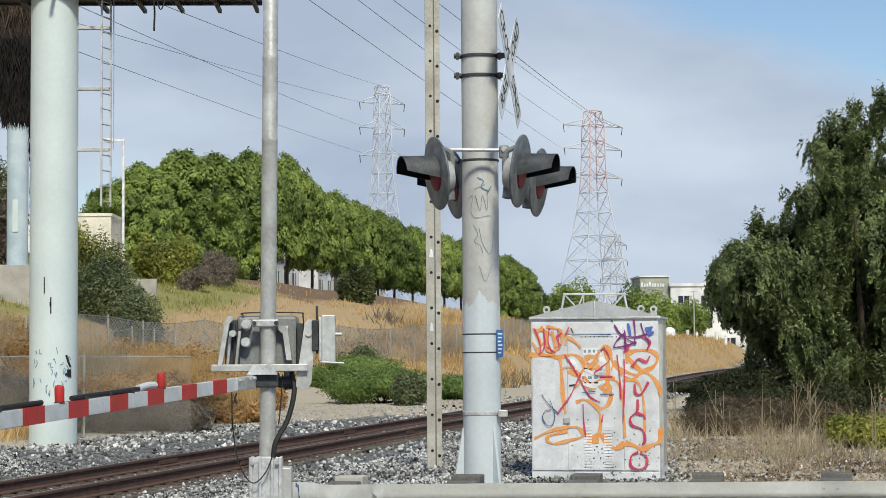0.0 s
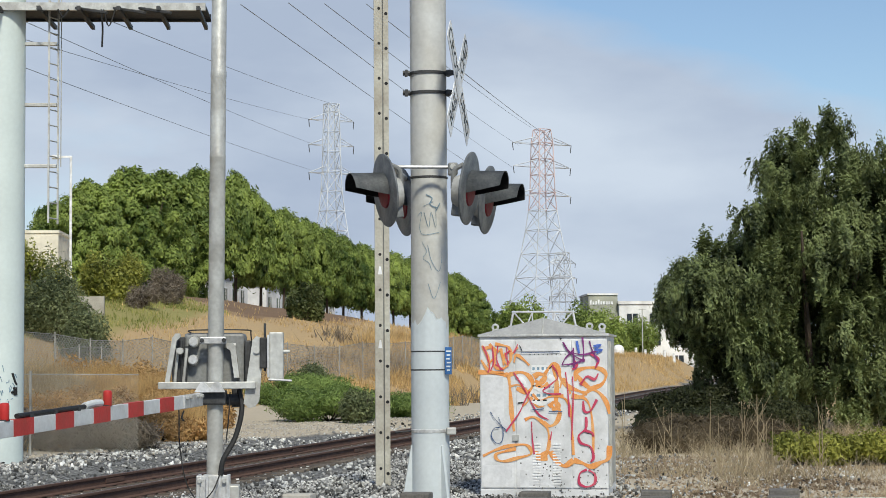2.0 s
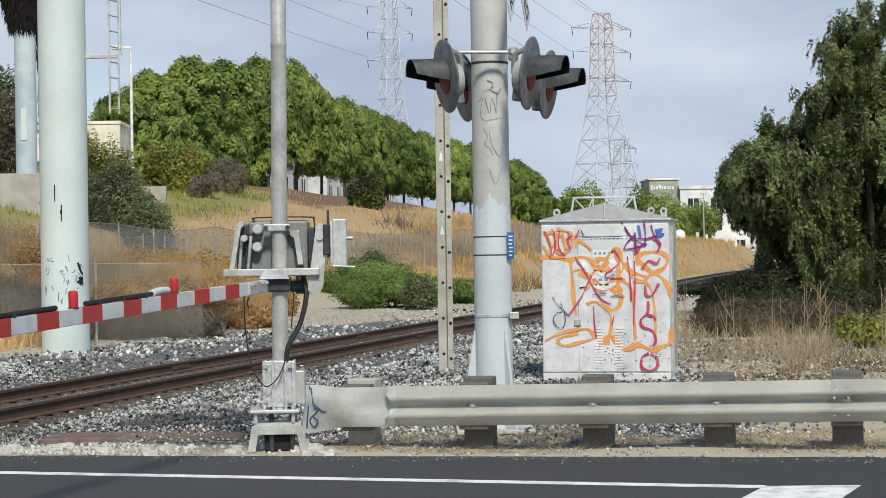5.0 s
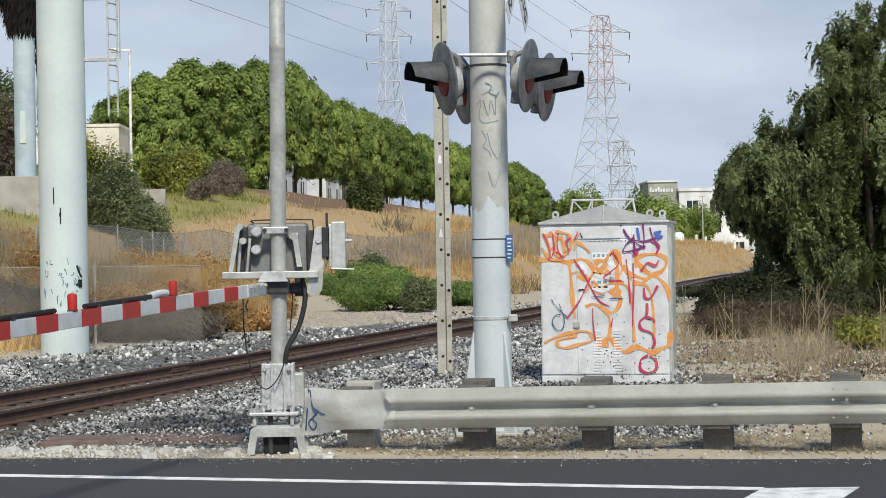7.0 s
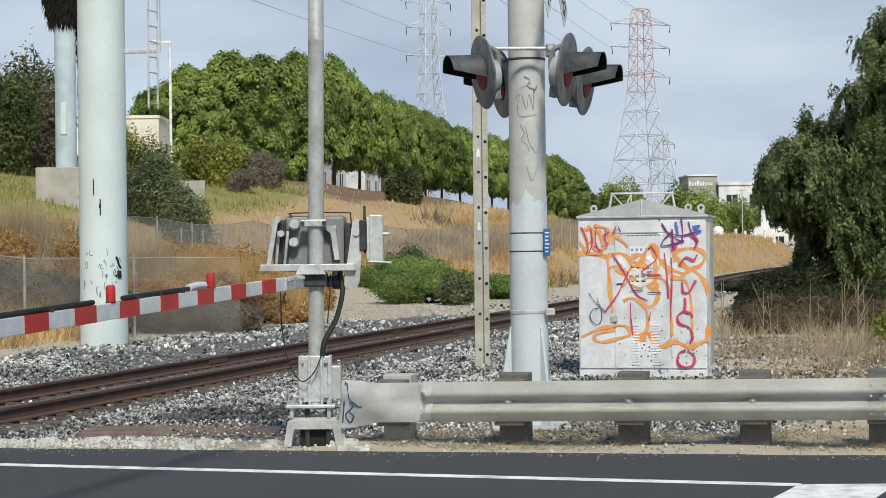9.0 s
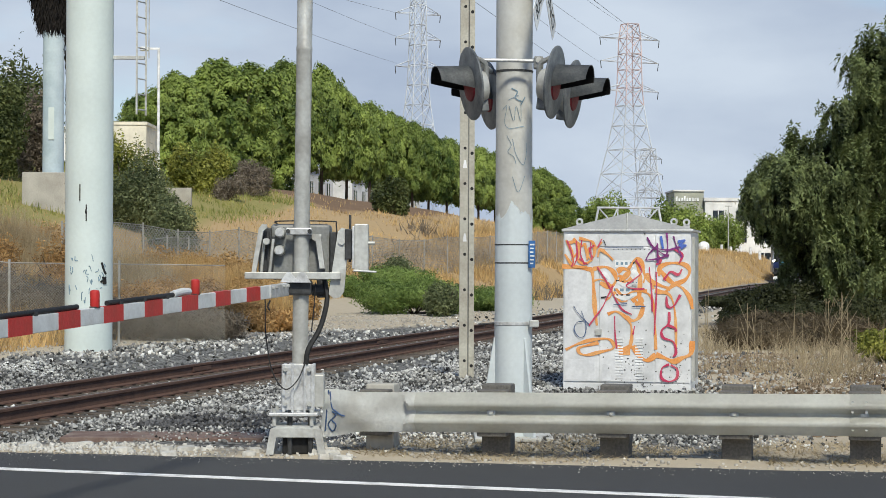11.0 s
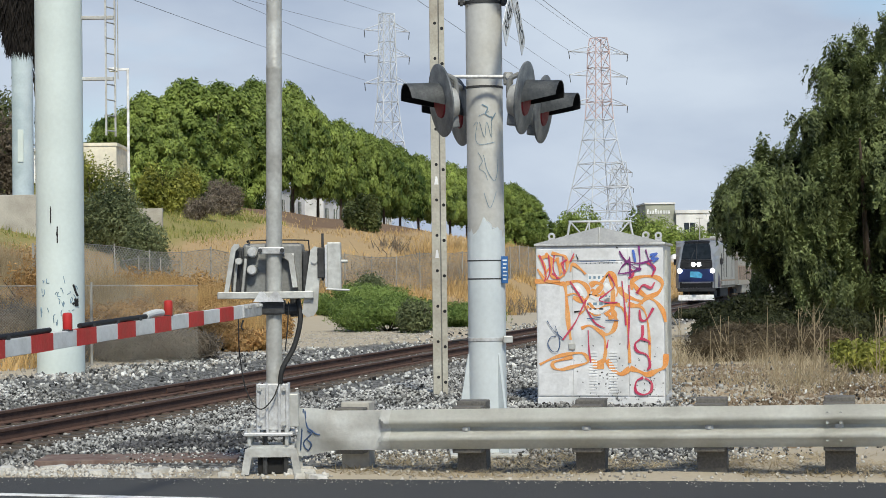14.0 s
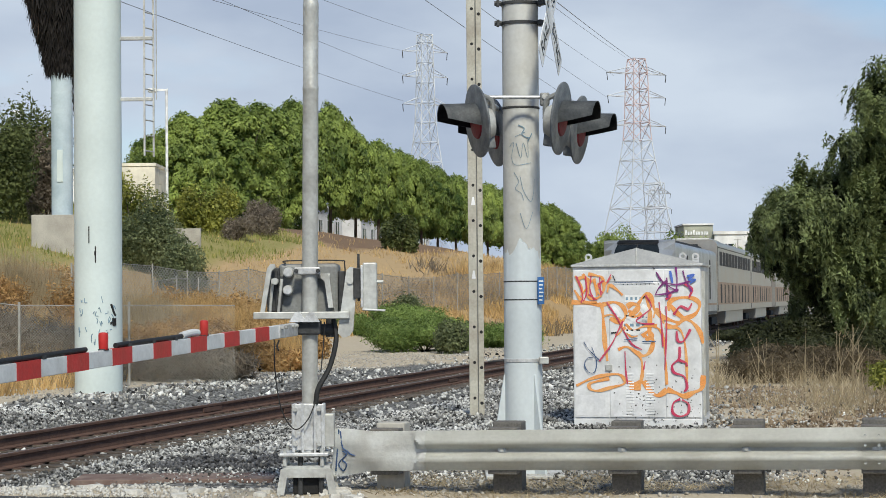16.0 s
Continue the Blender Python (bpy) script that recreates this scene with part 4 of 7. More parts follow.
# ---- perforated upright beside the track ----
def make_upright():
    g = thing("steel_upright", pose(0.431, 26.2, -0.13, 0, 0, 0), "weathered cream steel beam upright with rows of bolt holes", "steel post")
    part("front_flange", boxes(-0.100, 0.010, -0.10, -0.088, 0, 9.5, bevel=0.003), "channel", g)
    part("web", boxes(0.005, 0.035, -0.06, 0.10, 0, 9.5), "case", g)
    part("return_flange", boxes(0.026, 0.100, -0.085, -0.073, 0, 9.5, bevel=0.003), "channel", g)
    part("side_flange", boxes(-0.100, -0.088, -0.088, 0.08, 0, 9.5), "channel", g)
    for i in range(19):
        z = 0.30 + 0.482 * i
        part("bolt_hole", rods((-0.030, -0.1012, z), (-0.030, -0.0885, z), 0.021, seg=12), "hood_in", g)
        part("bolt_hole", rods((0.066, -0.0862, z - 0.07), (0.066, -0.0735, z - 0.07), 0.023, seg=12), "hood_in", g)
    for z, w in ((1.98, 0.028), (2.98, 0.03)):
        part("sticker", extrude([(-0.03 - w, z - 0.06), (-0.03 + w, z - 0.06), (-0.03 + w * 0.4, z + 0.05), (-0.03 - w * 0.4, z + 0.05)], -0.1035, -0.1015), "sign_white", g)


make_upright()


# ---- signal cabinet with graffiti ----
CAB_W, CAB_D, CAB_H = 1.60, 1.25, 2.0


LAYER = [0]


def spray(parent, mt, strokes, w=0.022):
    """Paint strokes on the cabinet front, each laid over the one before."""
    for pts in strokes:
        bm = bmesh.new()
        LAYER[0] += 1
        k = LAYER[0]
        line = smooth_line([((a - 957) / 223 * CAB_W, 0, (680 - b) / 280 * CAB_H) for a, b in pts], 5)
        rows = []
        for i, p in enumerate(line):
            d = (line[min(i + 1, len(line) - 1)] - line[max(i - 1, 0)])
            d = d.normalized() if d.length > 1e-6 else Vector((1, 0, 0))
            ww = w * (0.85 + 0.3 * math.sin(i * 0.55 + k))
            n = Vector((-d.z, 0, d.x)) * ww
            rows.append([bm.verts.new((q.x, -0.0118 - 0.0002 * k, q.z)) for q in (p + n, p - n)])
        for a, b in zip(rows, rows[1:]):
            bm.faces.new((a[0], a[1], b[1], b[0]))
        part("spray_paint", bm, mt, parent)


def make_cabinet():
    g = thing("signal_cabinet", pose(1.615, 24.17, -0.10, 0, 0, -12), "white metal railway signal cabinet covered in orange and red graffiti", "cabinet")
    W, D, H = CAB_W, CAB_D, CAB_H
    part("plinth", boxes(0.0, W, 0.0, D, 0.0, 0.10, bevel=0.006), "cabinet", g)
    body = part("body", boxes(0.0, W, 0.004, D, 0.10, H, bevel=0.01), "cabinet", g)
    part("skid", boxes(0.26, 0.92, -0.05, 0.02, -0.03, 0.02), "post", g)
    # door panels with shadow gaps
    for x0, x1 in ((0.015, 0.445), (0.46, 1.145), (1.16, 1.585)):
        p = part("door_panel", boxes(x0, x1, -0.008, 0.006, 0.12, H - 0.04 if x0 < 0.1 or x0 > 1 else H - 0.20, bevel=0.004), "cabinet", g)
    part("header_panel", boxes(0.46, 1.145, -0.008, 0.006, H - 0.185, H - 0.04, bevel=0.004), "cabinet", g)
    part("side_panel", boxes(W - 0.004, W + 0.006, 0.12, D - 0.08, 0.14, H - 0.06, bevel=0.004), "galv", g)
    for y in (0.16, 0.28, 0.40):
        part("side_rib", boxes(W + 0.006, W + 0.02, y, y + 0.03, 0.12, H - 0.06), "galv", g)
    lip = part("roof_edge", boxes(-0.02, W + 0.03, -0.03, D + 0.03, H, H + 0.03, bevel=0.006), "galv_light", g)
    bm = bmesh.new()
    o = [bm.verts.new(p) for p in ((-0.02, -0.03, H + 0.03), (W + 0.03, -0.03, H + 0.03), (W + 0.03, D + 0.03, H + 0.03), (-0.02, D + 0.03, H + 0.03), (W * 0.5, 0.06, H + 0.235), (W * 0.5, D - 0.06, H + 0.235))]
    for f in ((0, 1, 4), (1, 2, 5, 4), (2, 3, 5), (3, 0, 4, 5), (3, 2, 1, 0)):
        bm.faces.new([o[i] for i in f])
    part("hipped_roof", bm, "roof", g, "shallow grey metal roof")
    part("roof_seam", rods((W * 0.5, 0.05, H + 0.235), (W * 0.5, -0.032, H + 0.035), 0.008, seg=6), "galv", g)
    for x, y in ((0.19, 0.10), (W - 0.22, 0.08), (W - 0.09, 0.42)):
        bm = bmesh.new()
        rr = 12
        ring = []
        for i in range(rr):
            a = 2 * math.pi * i / rr
            ring.append([bm.verts.new((x + r * math.cos(a), y + dy, H + 0.125 + r * math.sin(a))) for r, dy in ((0.048, -0.008), (0.048, 0.008), (0.022, 0.008), (0.022, -0.008))])
        for i in range(rr):
            for k in range(4):
                bm.faces.new((ring[i][k], ring[i][(k + 1) % 4], ring[(i + 1) % rr][(k + 1) % 4], ring[(i + 1) % rr][k]))
        box(bm, x - 0.04, x + 0.04, y - 0.008, y + 0.008, H + 0.02, H + 0.09)
        part("lifting_eye", bm, "galv_light", g)
    for i in range(15):
        for x in (0.66, 0.91):
            part("louvre", extrude([(x, 0.16 + 0.035 * i), (x + 0.10, 0.16 + 0.035 * i), (x + 0.10, 0.176 + 0.035 * i), (x, 0.176 + 0.035 * i)], -0.016, -0.006), "sign_white", g)
    part("hasp", boxes(0.405, 0.49, -0.03, -0.006, 0.70, 0.78, bevel=0.006), "galv", g)
    for pts in ((0.655, 0.885, 1.555, 1.645), (0.63, 0.93, 1.20, 1.34), (0.86, 0.95, 1.25, 1.50)):
        s = part("notice_plate", boxes(pts[0], pts[1], -0.0105, -0.007, pts[2], pts[3]), "sign_white", g, "white notice plate")
        nb = 4 if pts[1] - pts[0] > 0.15 else 2
        for i in range(nb):
            w = (pts[1] - pts[0]) / nb
            part("text_bar", boxes(pts[0] + w * i + 0.012, pts[0] + w * (i + 1) - 0.016, -0.0113, -0.0105, (pts[2] + pts[3]) / 2 - 0.018, (pts[2] + pts[3]) / 2 + 0.018), "faint", s)
    for i in range(9):
        part("rivet", rods((0.64 + 0.055 * i, -0.016, 1.78), (0.64 + 0.055 * i, -0.004, 1.78), 0.007, seg=6), "dark_steel", g)
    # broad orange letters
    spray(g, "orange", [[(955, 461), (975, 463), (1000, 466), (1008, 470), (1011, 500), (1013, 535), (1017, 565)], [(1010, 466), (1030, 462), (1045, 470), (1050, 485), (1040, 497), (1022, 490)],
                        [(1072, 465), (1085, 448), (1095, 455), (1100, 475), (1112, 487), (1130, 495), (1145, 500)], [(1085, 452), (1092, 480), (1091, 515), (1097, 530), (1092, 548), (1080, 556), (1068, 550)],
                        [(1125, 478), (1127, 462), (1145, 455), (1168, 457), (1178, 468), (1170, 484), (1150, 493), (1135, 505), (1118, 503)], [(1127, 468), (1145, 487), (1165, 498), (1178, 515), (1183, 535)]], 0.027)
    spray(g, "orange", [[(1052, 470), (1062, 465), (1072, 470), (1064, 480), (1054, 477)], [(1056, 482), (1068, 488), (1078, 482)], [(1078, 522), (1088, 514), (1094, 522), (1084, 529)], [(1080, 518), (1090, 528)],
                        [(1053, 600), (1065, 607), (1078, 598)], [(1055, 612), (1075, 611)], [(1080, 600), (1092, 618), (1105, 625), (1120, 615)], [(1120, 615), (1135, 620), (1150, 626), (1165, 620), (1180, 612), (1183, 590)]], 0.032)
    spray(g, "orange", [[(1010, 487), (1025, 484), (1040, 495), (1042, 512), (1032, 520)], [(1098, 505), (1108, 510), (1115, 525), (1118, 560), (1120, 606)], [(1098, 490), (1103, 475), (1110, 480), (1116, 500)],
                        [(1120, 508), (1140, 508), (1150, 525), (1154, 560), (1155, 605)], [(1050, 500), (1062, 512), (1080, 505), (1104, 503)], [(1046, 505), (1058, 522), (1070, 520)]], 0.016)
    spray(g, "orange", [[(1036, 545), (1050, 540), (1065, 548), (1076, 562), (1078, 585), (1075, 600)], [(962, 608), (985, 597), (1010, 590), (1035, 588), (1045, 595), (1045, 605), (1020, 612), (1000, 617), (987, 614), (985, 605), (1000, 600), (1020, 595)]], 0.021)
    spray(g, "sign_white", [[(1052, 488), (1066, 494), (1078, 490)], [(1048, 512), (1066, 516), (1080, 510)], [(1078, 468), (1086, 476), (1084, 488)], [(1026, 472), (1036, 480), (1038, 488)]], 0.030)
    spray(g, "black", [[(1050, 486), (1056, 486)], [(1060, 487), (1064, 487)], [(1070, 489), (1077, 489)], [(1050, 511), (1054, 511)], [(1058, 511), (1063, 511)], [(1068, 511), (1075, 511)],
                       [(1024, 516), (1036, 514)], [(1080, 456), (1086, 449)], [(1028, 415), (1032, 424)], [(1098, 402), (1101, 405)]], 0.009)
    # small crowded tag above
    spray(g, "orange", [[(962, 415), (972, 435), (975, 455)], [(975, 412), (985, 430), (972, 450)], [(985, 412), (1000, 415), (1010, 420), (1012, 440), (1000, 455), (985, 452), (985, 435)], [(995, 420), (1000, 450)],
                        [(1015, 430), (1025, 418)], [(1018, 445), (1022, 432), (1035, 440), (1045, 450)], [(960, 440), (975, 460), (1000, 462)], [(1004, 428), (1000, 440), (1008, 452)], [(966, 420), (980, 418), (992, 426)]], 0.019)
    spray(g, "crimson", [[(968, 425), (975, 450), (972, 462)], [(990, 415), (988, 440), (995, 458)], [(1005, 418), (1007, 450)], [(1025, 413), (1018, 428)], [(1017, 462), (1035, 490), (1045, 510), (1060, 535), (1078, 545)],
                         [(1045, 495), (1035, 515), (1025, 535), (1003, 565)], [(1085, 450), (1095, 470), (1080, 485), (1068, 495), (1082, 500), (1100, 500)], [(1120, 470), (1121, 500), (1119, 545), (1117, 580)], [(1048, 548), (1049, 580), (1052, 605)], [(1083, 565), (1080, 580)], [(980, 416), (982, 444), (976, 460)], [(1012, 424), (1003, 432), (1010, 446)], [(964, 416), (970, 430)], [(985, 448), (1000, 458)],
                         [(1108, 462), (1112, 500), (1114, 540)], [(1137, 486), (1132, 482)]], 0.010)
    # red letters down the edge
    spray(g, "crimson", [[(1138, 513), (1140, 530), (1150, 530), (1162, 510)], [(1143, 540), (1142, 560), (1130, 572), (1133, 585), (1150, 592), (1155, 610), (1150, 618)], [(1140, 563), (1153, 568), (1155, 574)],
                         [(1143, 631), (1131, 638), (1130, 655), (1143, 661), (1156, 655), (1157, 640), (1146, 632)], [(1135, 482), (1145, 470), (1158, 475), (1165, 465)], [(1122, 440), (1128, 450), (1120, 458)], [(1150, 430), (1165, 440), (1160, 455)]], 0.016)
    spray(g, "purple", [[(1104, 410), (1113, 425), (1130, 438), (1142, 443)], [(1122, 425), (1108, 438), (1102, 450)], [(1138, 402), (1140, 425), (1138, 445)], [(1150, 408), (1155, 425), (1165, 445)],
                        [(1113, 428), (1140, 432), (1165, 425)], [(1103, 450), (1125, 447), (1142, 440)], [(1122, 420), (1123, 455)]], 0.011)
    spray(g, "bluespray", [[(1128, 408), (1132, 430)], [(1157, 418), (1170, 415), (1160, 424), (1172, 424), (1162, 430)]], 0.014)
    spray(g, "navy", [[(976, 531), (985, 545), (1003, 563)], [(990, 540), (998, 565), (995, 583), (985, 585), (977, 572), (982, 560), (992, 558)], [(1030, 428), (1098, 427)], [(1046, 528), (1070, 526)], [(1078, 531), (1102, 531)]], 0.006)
    # places where older paint was rolled over
    for x0, x1, z0, z1 in ((0.03, 0.40, 0.14, 0.40), (0.50, 0.92, 0.13, 0.34), (0.06, 0.30, 0.95, 1.50), (1.22, 1.40, 1.62, 1.90)):
        part("rolled_patch", boxes(x0, x1, -0.0092, -0.0079, z0, z1, bevel=0.0004), "patch", g)
    # chipped and splashed paint low on the front
    rng = random.Random(21)
    bm = bmesh.new()
    for i in range(150):
        x = rng.choice((rng.gauss(0.85, 0.14), rng.gauss(1.42, 0.12)))
        z = abs(rng.gauss(0.0, 0.36)) + 0.03
        if not 0.03 < x < CAB_W - 0.02 or z > 1.1:
            continue
        r = rng.uniform(0.004, 0.015)
        bm.faces.new([bm.verts.new((x + r * math.cos(a) * rng.uniform(0.5, 1.2), -0.0098, z + r * math.sin(a) * rng.uniform(0.5, 1.2))) for a in (0.2, 1.3, 2.6, 3.7, 5.1)])
    tagged(part("paint_chip", bm, "chip_dark", g), kind="stuff")
    return g


make_cabinet()


# ---- guard rail ----
GR = Vector((0.446, 14.9, 0))
GR_YAW = -12.4


def make_guardrail():
    g = thing("guard_rail", Matrix.Translation(GR) @ pose(0, 0, 0, 0, 0, GR_YAW), "long galvanised steel guard rail with a crumpled end on dark posts", "guard rail")
    prof = [(0.0, -0.156), (-0.012, -0.148), (-0.02, -0.130), (-0.075, -0.088), (-0.083, -0.075), (-0.083, -0.058), (-0.074, -0.045), (-0.012, -0.012), (-0.008, 0.0),
            (-0.012, 0.012), (-0.074, 0.045), (-0.083, 0.058), (-0.083, 0.075), (-0.075, 0.088), (-0.02, 0.130), (-0.012, 0.148), (0.0, 0.156)]

    def beam(x0, x1, steps, warp, name, label="", mt="beam"):
        bm = bmesh.new()
        rows = []
        for i in range(steps + 1):
            x = x0 + (x1 - x0) * i / steps
            rows.append([bm.verts.new(warp(x, y, z)) for y, z in prof])
        for a, b in zip(rows, rows[1:]):
            for k in range(len(prof) - 1):
                bm.faces.new((a[k], b[k], b[k + 1], a[k + 1]))
        bmesh.ops.solidify(bm, geom=bm.faces[:], thickness=0.004)
        return part(name, bm, mt, g, label, smooth=True)
    slope = 0.013
    zc = 0.338
    beam(-0.62, 2.92, 24, lambda x, y, z: (x, y + 0.003 * math.sin(x * 3.1), zc + slope * x + z), "rail_section", "weathered W-shaped galvanised beam")
    beam(2.72, 10.0, 24, lambda x, y, z: (x, y - 0.006, zc + slope * x + z * 1.012), "rail_section", "weathered W-shaped galvanised beam")

    def crush(x, y, z):
        t = min(max((-0.60 - x) / 0.72, 0), 1)
        flat = 1 - 0.92 * float(step(t - 0.13 * abs(z) / 0.156, 0.02, 0.075))
        dent = 0.022 * math.sin(7 * x + 16 * z) * t + 0.012 * math.sin(23 * x - 9 * z) * t
        belly = -0.05 * math.sin(math.pi * min(1, t * 1.1)) * (1 - (z / 0.2) ** 2)
        tall = 1 - 0.02 * t + 0.24 * float(step(t, 0.55, 1.0))
        return (x + 0.02 * math.sin(15 * z) * t, y * flat - 0.01 + dent + belly, zc + slope * x + z * tall - 0.012 * float(step(t, 0.5, 1.0)))
    beam(-1.36, -0.60, 48, crush, "crumpled_end", "crumpled whitish beam end with blue scrawl", "end_white")
    # scrawl on the crumpled end
    bm = bmesh.new()
    for pts in ([(-1.31, 0.46), (-1.29, 0.36), (-1.24, 0.33), (-1.20, 0.31), (-1.16, 0.30)], [(-1.28, 0.33), (-1.24, 0.31), (-1.30, 0.25), (-1.26, 0.20), (-1.23, 0.24), (-1.27, 0.27)], [(-1.32, 0.47), (-1.325, 0.20)]):
        line = smooth_line([crush(x, -0.05, z - zc - slope * x) for x, z in pts], 4)
        tube(bm, [p + Vector((0, -0.004, 0)) for p in line], 0.006, 5)
    part("blue_scrawl", bm, "navy", g)
    for x in (2.74, 2.84):
        for z in (-0.10, 0.03, 0.10):
            part("splice_bolt", rods((x, -0.068, zc + 0.035 + z), (x, -0.045, zc + 0.035 + z), 0.012, seg=8), "galv", g)
    for i, x in enumerate([-0.94, 0.0, 0.934, 1.868, 2.83, 3.77, 4.71, 5.65, 6.6]):
        z = zc + slope * x
        post = part("post", boxes(x - 0.11, x + 0.12, 0.16, 0.36, -0.35, 0.545 + slope * x, bevel=0.01), "post" if i else "concrete", g, "dark weathered timber post")
        part("blockout", boxes(x - 0.12, x + 0.11, 0.004, 0.158, z - 0.19, z + 0.17, bevel=0.008), "post", g)
        if x > -0.5:
            part("slot_washer", boxes(x - 0.035, x + 0.03, -0.022, -0.010, z - 0.018, z + 0.018, bevel=0.004), "galv_light", g)
            part("bolt", rods((x, -0.04, z), (x, -0.02, z), 0.015, seg=8), "galv", g)


make_guardrail()


# ---- billboard column ----
def make_column():
    base = Vector((-6.96, 38.6, -0.30))
    g = thing("billboard_column", Matrix.Translation(base), "pale blue-grey steel billboard column with caged ladder and catwalk", "billboard")
    part("shaft", spin([(0.475, 0), (0.475, 4.0), (0.465, 12.5)], 48), "column", g, smooth=True)
    for z in (5.9, 7.13, 8.36):
        b = part("ladder_bracket", boxes(0.36, 1.10, -0.05, 0.05, z - 0.035, z + 0.035, bevel=0.008), "galv", g)
        part("bracket_bolt", rods((0.42, -0.08, z), (0.42, 0.08, z), 0.03, seg=8), "dark_steel", b)
    lad = part("ladder", boxes(0.950, 0.985, -0.18, -0.14, 4.75, 12.0), "galv", g, "pale steel ladder")
    part("stringer", boxes(1.085, 1.12, 0.14, 0.18, 4.75, 12.0), "galv", lad)
    for i in range(23):
        part("rung", rods((0.968, -0.16, 4.85 + 0.31 * i), (1.10, 0.16, 4.85 + 0.31 * i), 0.014, seg=8), "galv", lad)
    part("conduit", rods((1.17, 0.1, 5.9), (1.17, 0.1, 12.0), 0.012, seg=6), "galv", lad)
    # underside of the sign: catwalk frame on outriggers
    fr = part("catwalk", boxes(-2.6, 4.1, -0.55, -0.45, 8.95, 9.10), "galv", g, "dark steel catwalk below the sign")
    part("edge_beam", boxes(-2.6, 4.1, 0.95, 1.05, 9.0, 9.15), "dark_steel", fr)
    part("grating", boxes(-2.6, 4.1, -0.45, 0.95, 9.05, 9.08), "dark_steel", fr)
    for i in range(9):
        x = -2.3 + 0.78 * i
        part("outrigger", boxes(x, x + 0.07, -0.85, 1.4, 8.90, 8.98), "dark_steel", fr)
    for k, x in enumerate((1.5, 2.25, 2.75)):
        part("strut", rods((x, -0.5, 9.0), (x + 0.7, -0.9, 8.83), 0.035, seg=6), "dark_steel", fr)
    part("sign_panel", boxes(-3.0, 4.2, 0.55, 0.75, 9.4, 13.0), "beige", g, "back of a billboard panel")
    part("hanging_cable", tube(bmesh.new(), smooth_line([(2.05, -0.6, 8.95), (2.08, -0.6, 8.6), (2.07, -0.6, 8.2)], 3), 0.02, 5), "cable", g)
    part("hanging_cable", tube(bmesh.new(), smooth_line([(2.1, -0.6, 8.95), (2.2, -0.6, 8.62), (2.33, -0.6, 8.95)], 4), 0.015, 5), "cable", g)
    part("hanging_cable", tube(bmesh.new(), smooth_line([(1.2, -0.6, 8.95), (1.3, -0.6, 8.8), (1.42, -0.6, 8.95)], 4), 0.02, 5), "cable", g)
    for x, z, w in ((-0.1, 3.0, 0.02), (0.02, 2.75, 0.03), (0.03, 2.6, 0.025)):
        part("dark_mark", boxes(x - w / 2, x + w / 2, -0.482, -0.46, z, z + 0.25 * (w < 0.03) + 0.08), "cable", g)
    # scribbles low on the shaft
    rng = random.Random(8)
    bm = bmesh.new()
    for k in range(26):
        a0, z0 = rng.uniform(-0.75, 0.95), rng.uniform(0.95, 1.9)
        pts = []
        for i in range(3):
            a, z = a0 + rng.uniform(-0.07, 0.07), z0 + rng.uniform(-0.09, 0.09)
            pts.append((0.479 * math.sin(a), -0.479 * math.cos(a), z))
        tube(bm, smooth_line(pts, 3), 0.009, 4)
    part("marker_scribble", bm, "faint", g, "faint marker scribbles")
    bm = bmesh.new()
    for pts in ([(0.72, 1.78), (0.85, 1.62), (0.95, 1.55)], [(0.80, 1.50), (0.84, 1.35), (0.88, 1.42)], [(0.92, 1.50), (0.93, 1.35)], [(0.70, 1.42), (0.73, 1.38)]):
        tube(bm, smooth_line([(0.482 * math.sin(a), -0.482 * math.cos(a), z) for a, z in pts], 3), 0.022, 5)
    part("black_tag", bm, "cable", g)


make_column()


def make_second_column():
    base = Vector((-16.95, 84, 2.6))
    g = thing("sign_column", Matrix.Translation(base), "steel column, coloured blue-grey as in shade, standing on a concrete pedestal", "column")
    part("pedestal", boxes(-0.95, 1.3, -0.9, 0.9, -0.6, 2.75, bevel=0.03), "concrete", g)
    part("shaft", spin([(0.46, 2.7), (0.46, 14.0)], 32, Matrix.Translation((0.22, 0, 0))), "column_shade", g, smooth=True)
    part("conduit_plate", boxes(0.10, 0.34, -0.50, -0.45, 4.2, 5.6), "column", g)


make_second_column()


# ---- vegetation ----
def crown_points(rng, n, lobes, inner=0.55):
    """Points in the shells of overlapping lobes (centre, radii)."""
    lobes = np.array(lobes, dtype=float)
    vol = lobes[:, 3] * lobes[:, 4] * lobes[:, 5]
    pick = rng.choice(len(lobes), n, p=(vol ** 0.7) / (vol ** 0.7).sum())
    d = rng.normal(size=(n, 3))
    d /= np.linalg.norm(d, axis=1)[:, None]
    r = inner + (1 - inner) * rng.uniform(0, 1, n) ** 0.6
    r *= np.where(rng.uniform(0, 1, n) < 0.14, rng.uniform(1.0, 1.38, n), 1.0)
    r *= 1 + 0.13 * np.sin(d[:, 0] * 7 + pick) * np.cos(d[:, 2] * 6 + pick * 2)
    return lobes[pick, :3] + d * lobes[pick, 3:] * r[:, None], d


def lobes_of(rng, n, rx, rz, z, size):
    out = []
    for i in range(n):
        a, r = rng.uniform(0, 2 * np.pi), math.sqrt(rng.uniform(0, 1)) * rx
        h = z + rng.uniform(-1, 1) * rz * (1 - 0.6 * (r / rx) ** 2)
        s = size * rng.uniform(0.6, 1.25)
        out.append((r * np.cos(a), r * np.sin(a), h, s * 0.9, s * 0.9, s * 1.2))
    return out


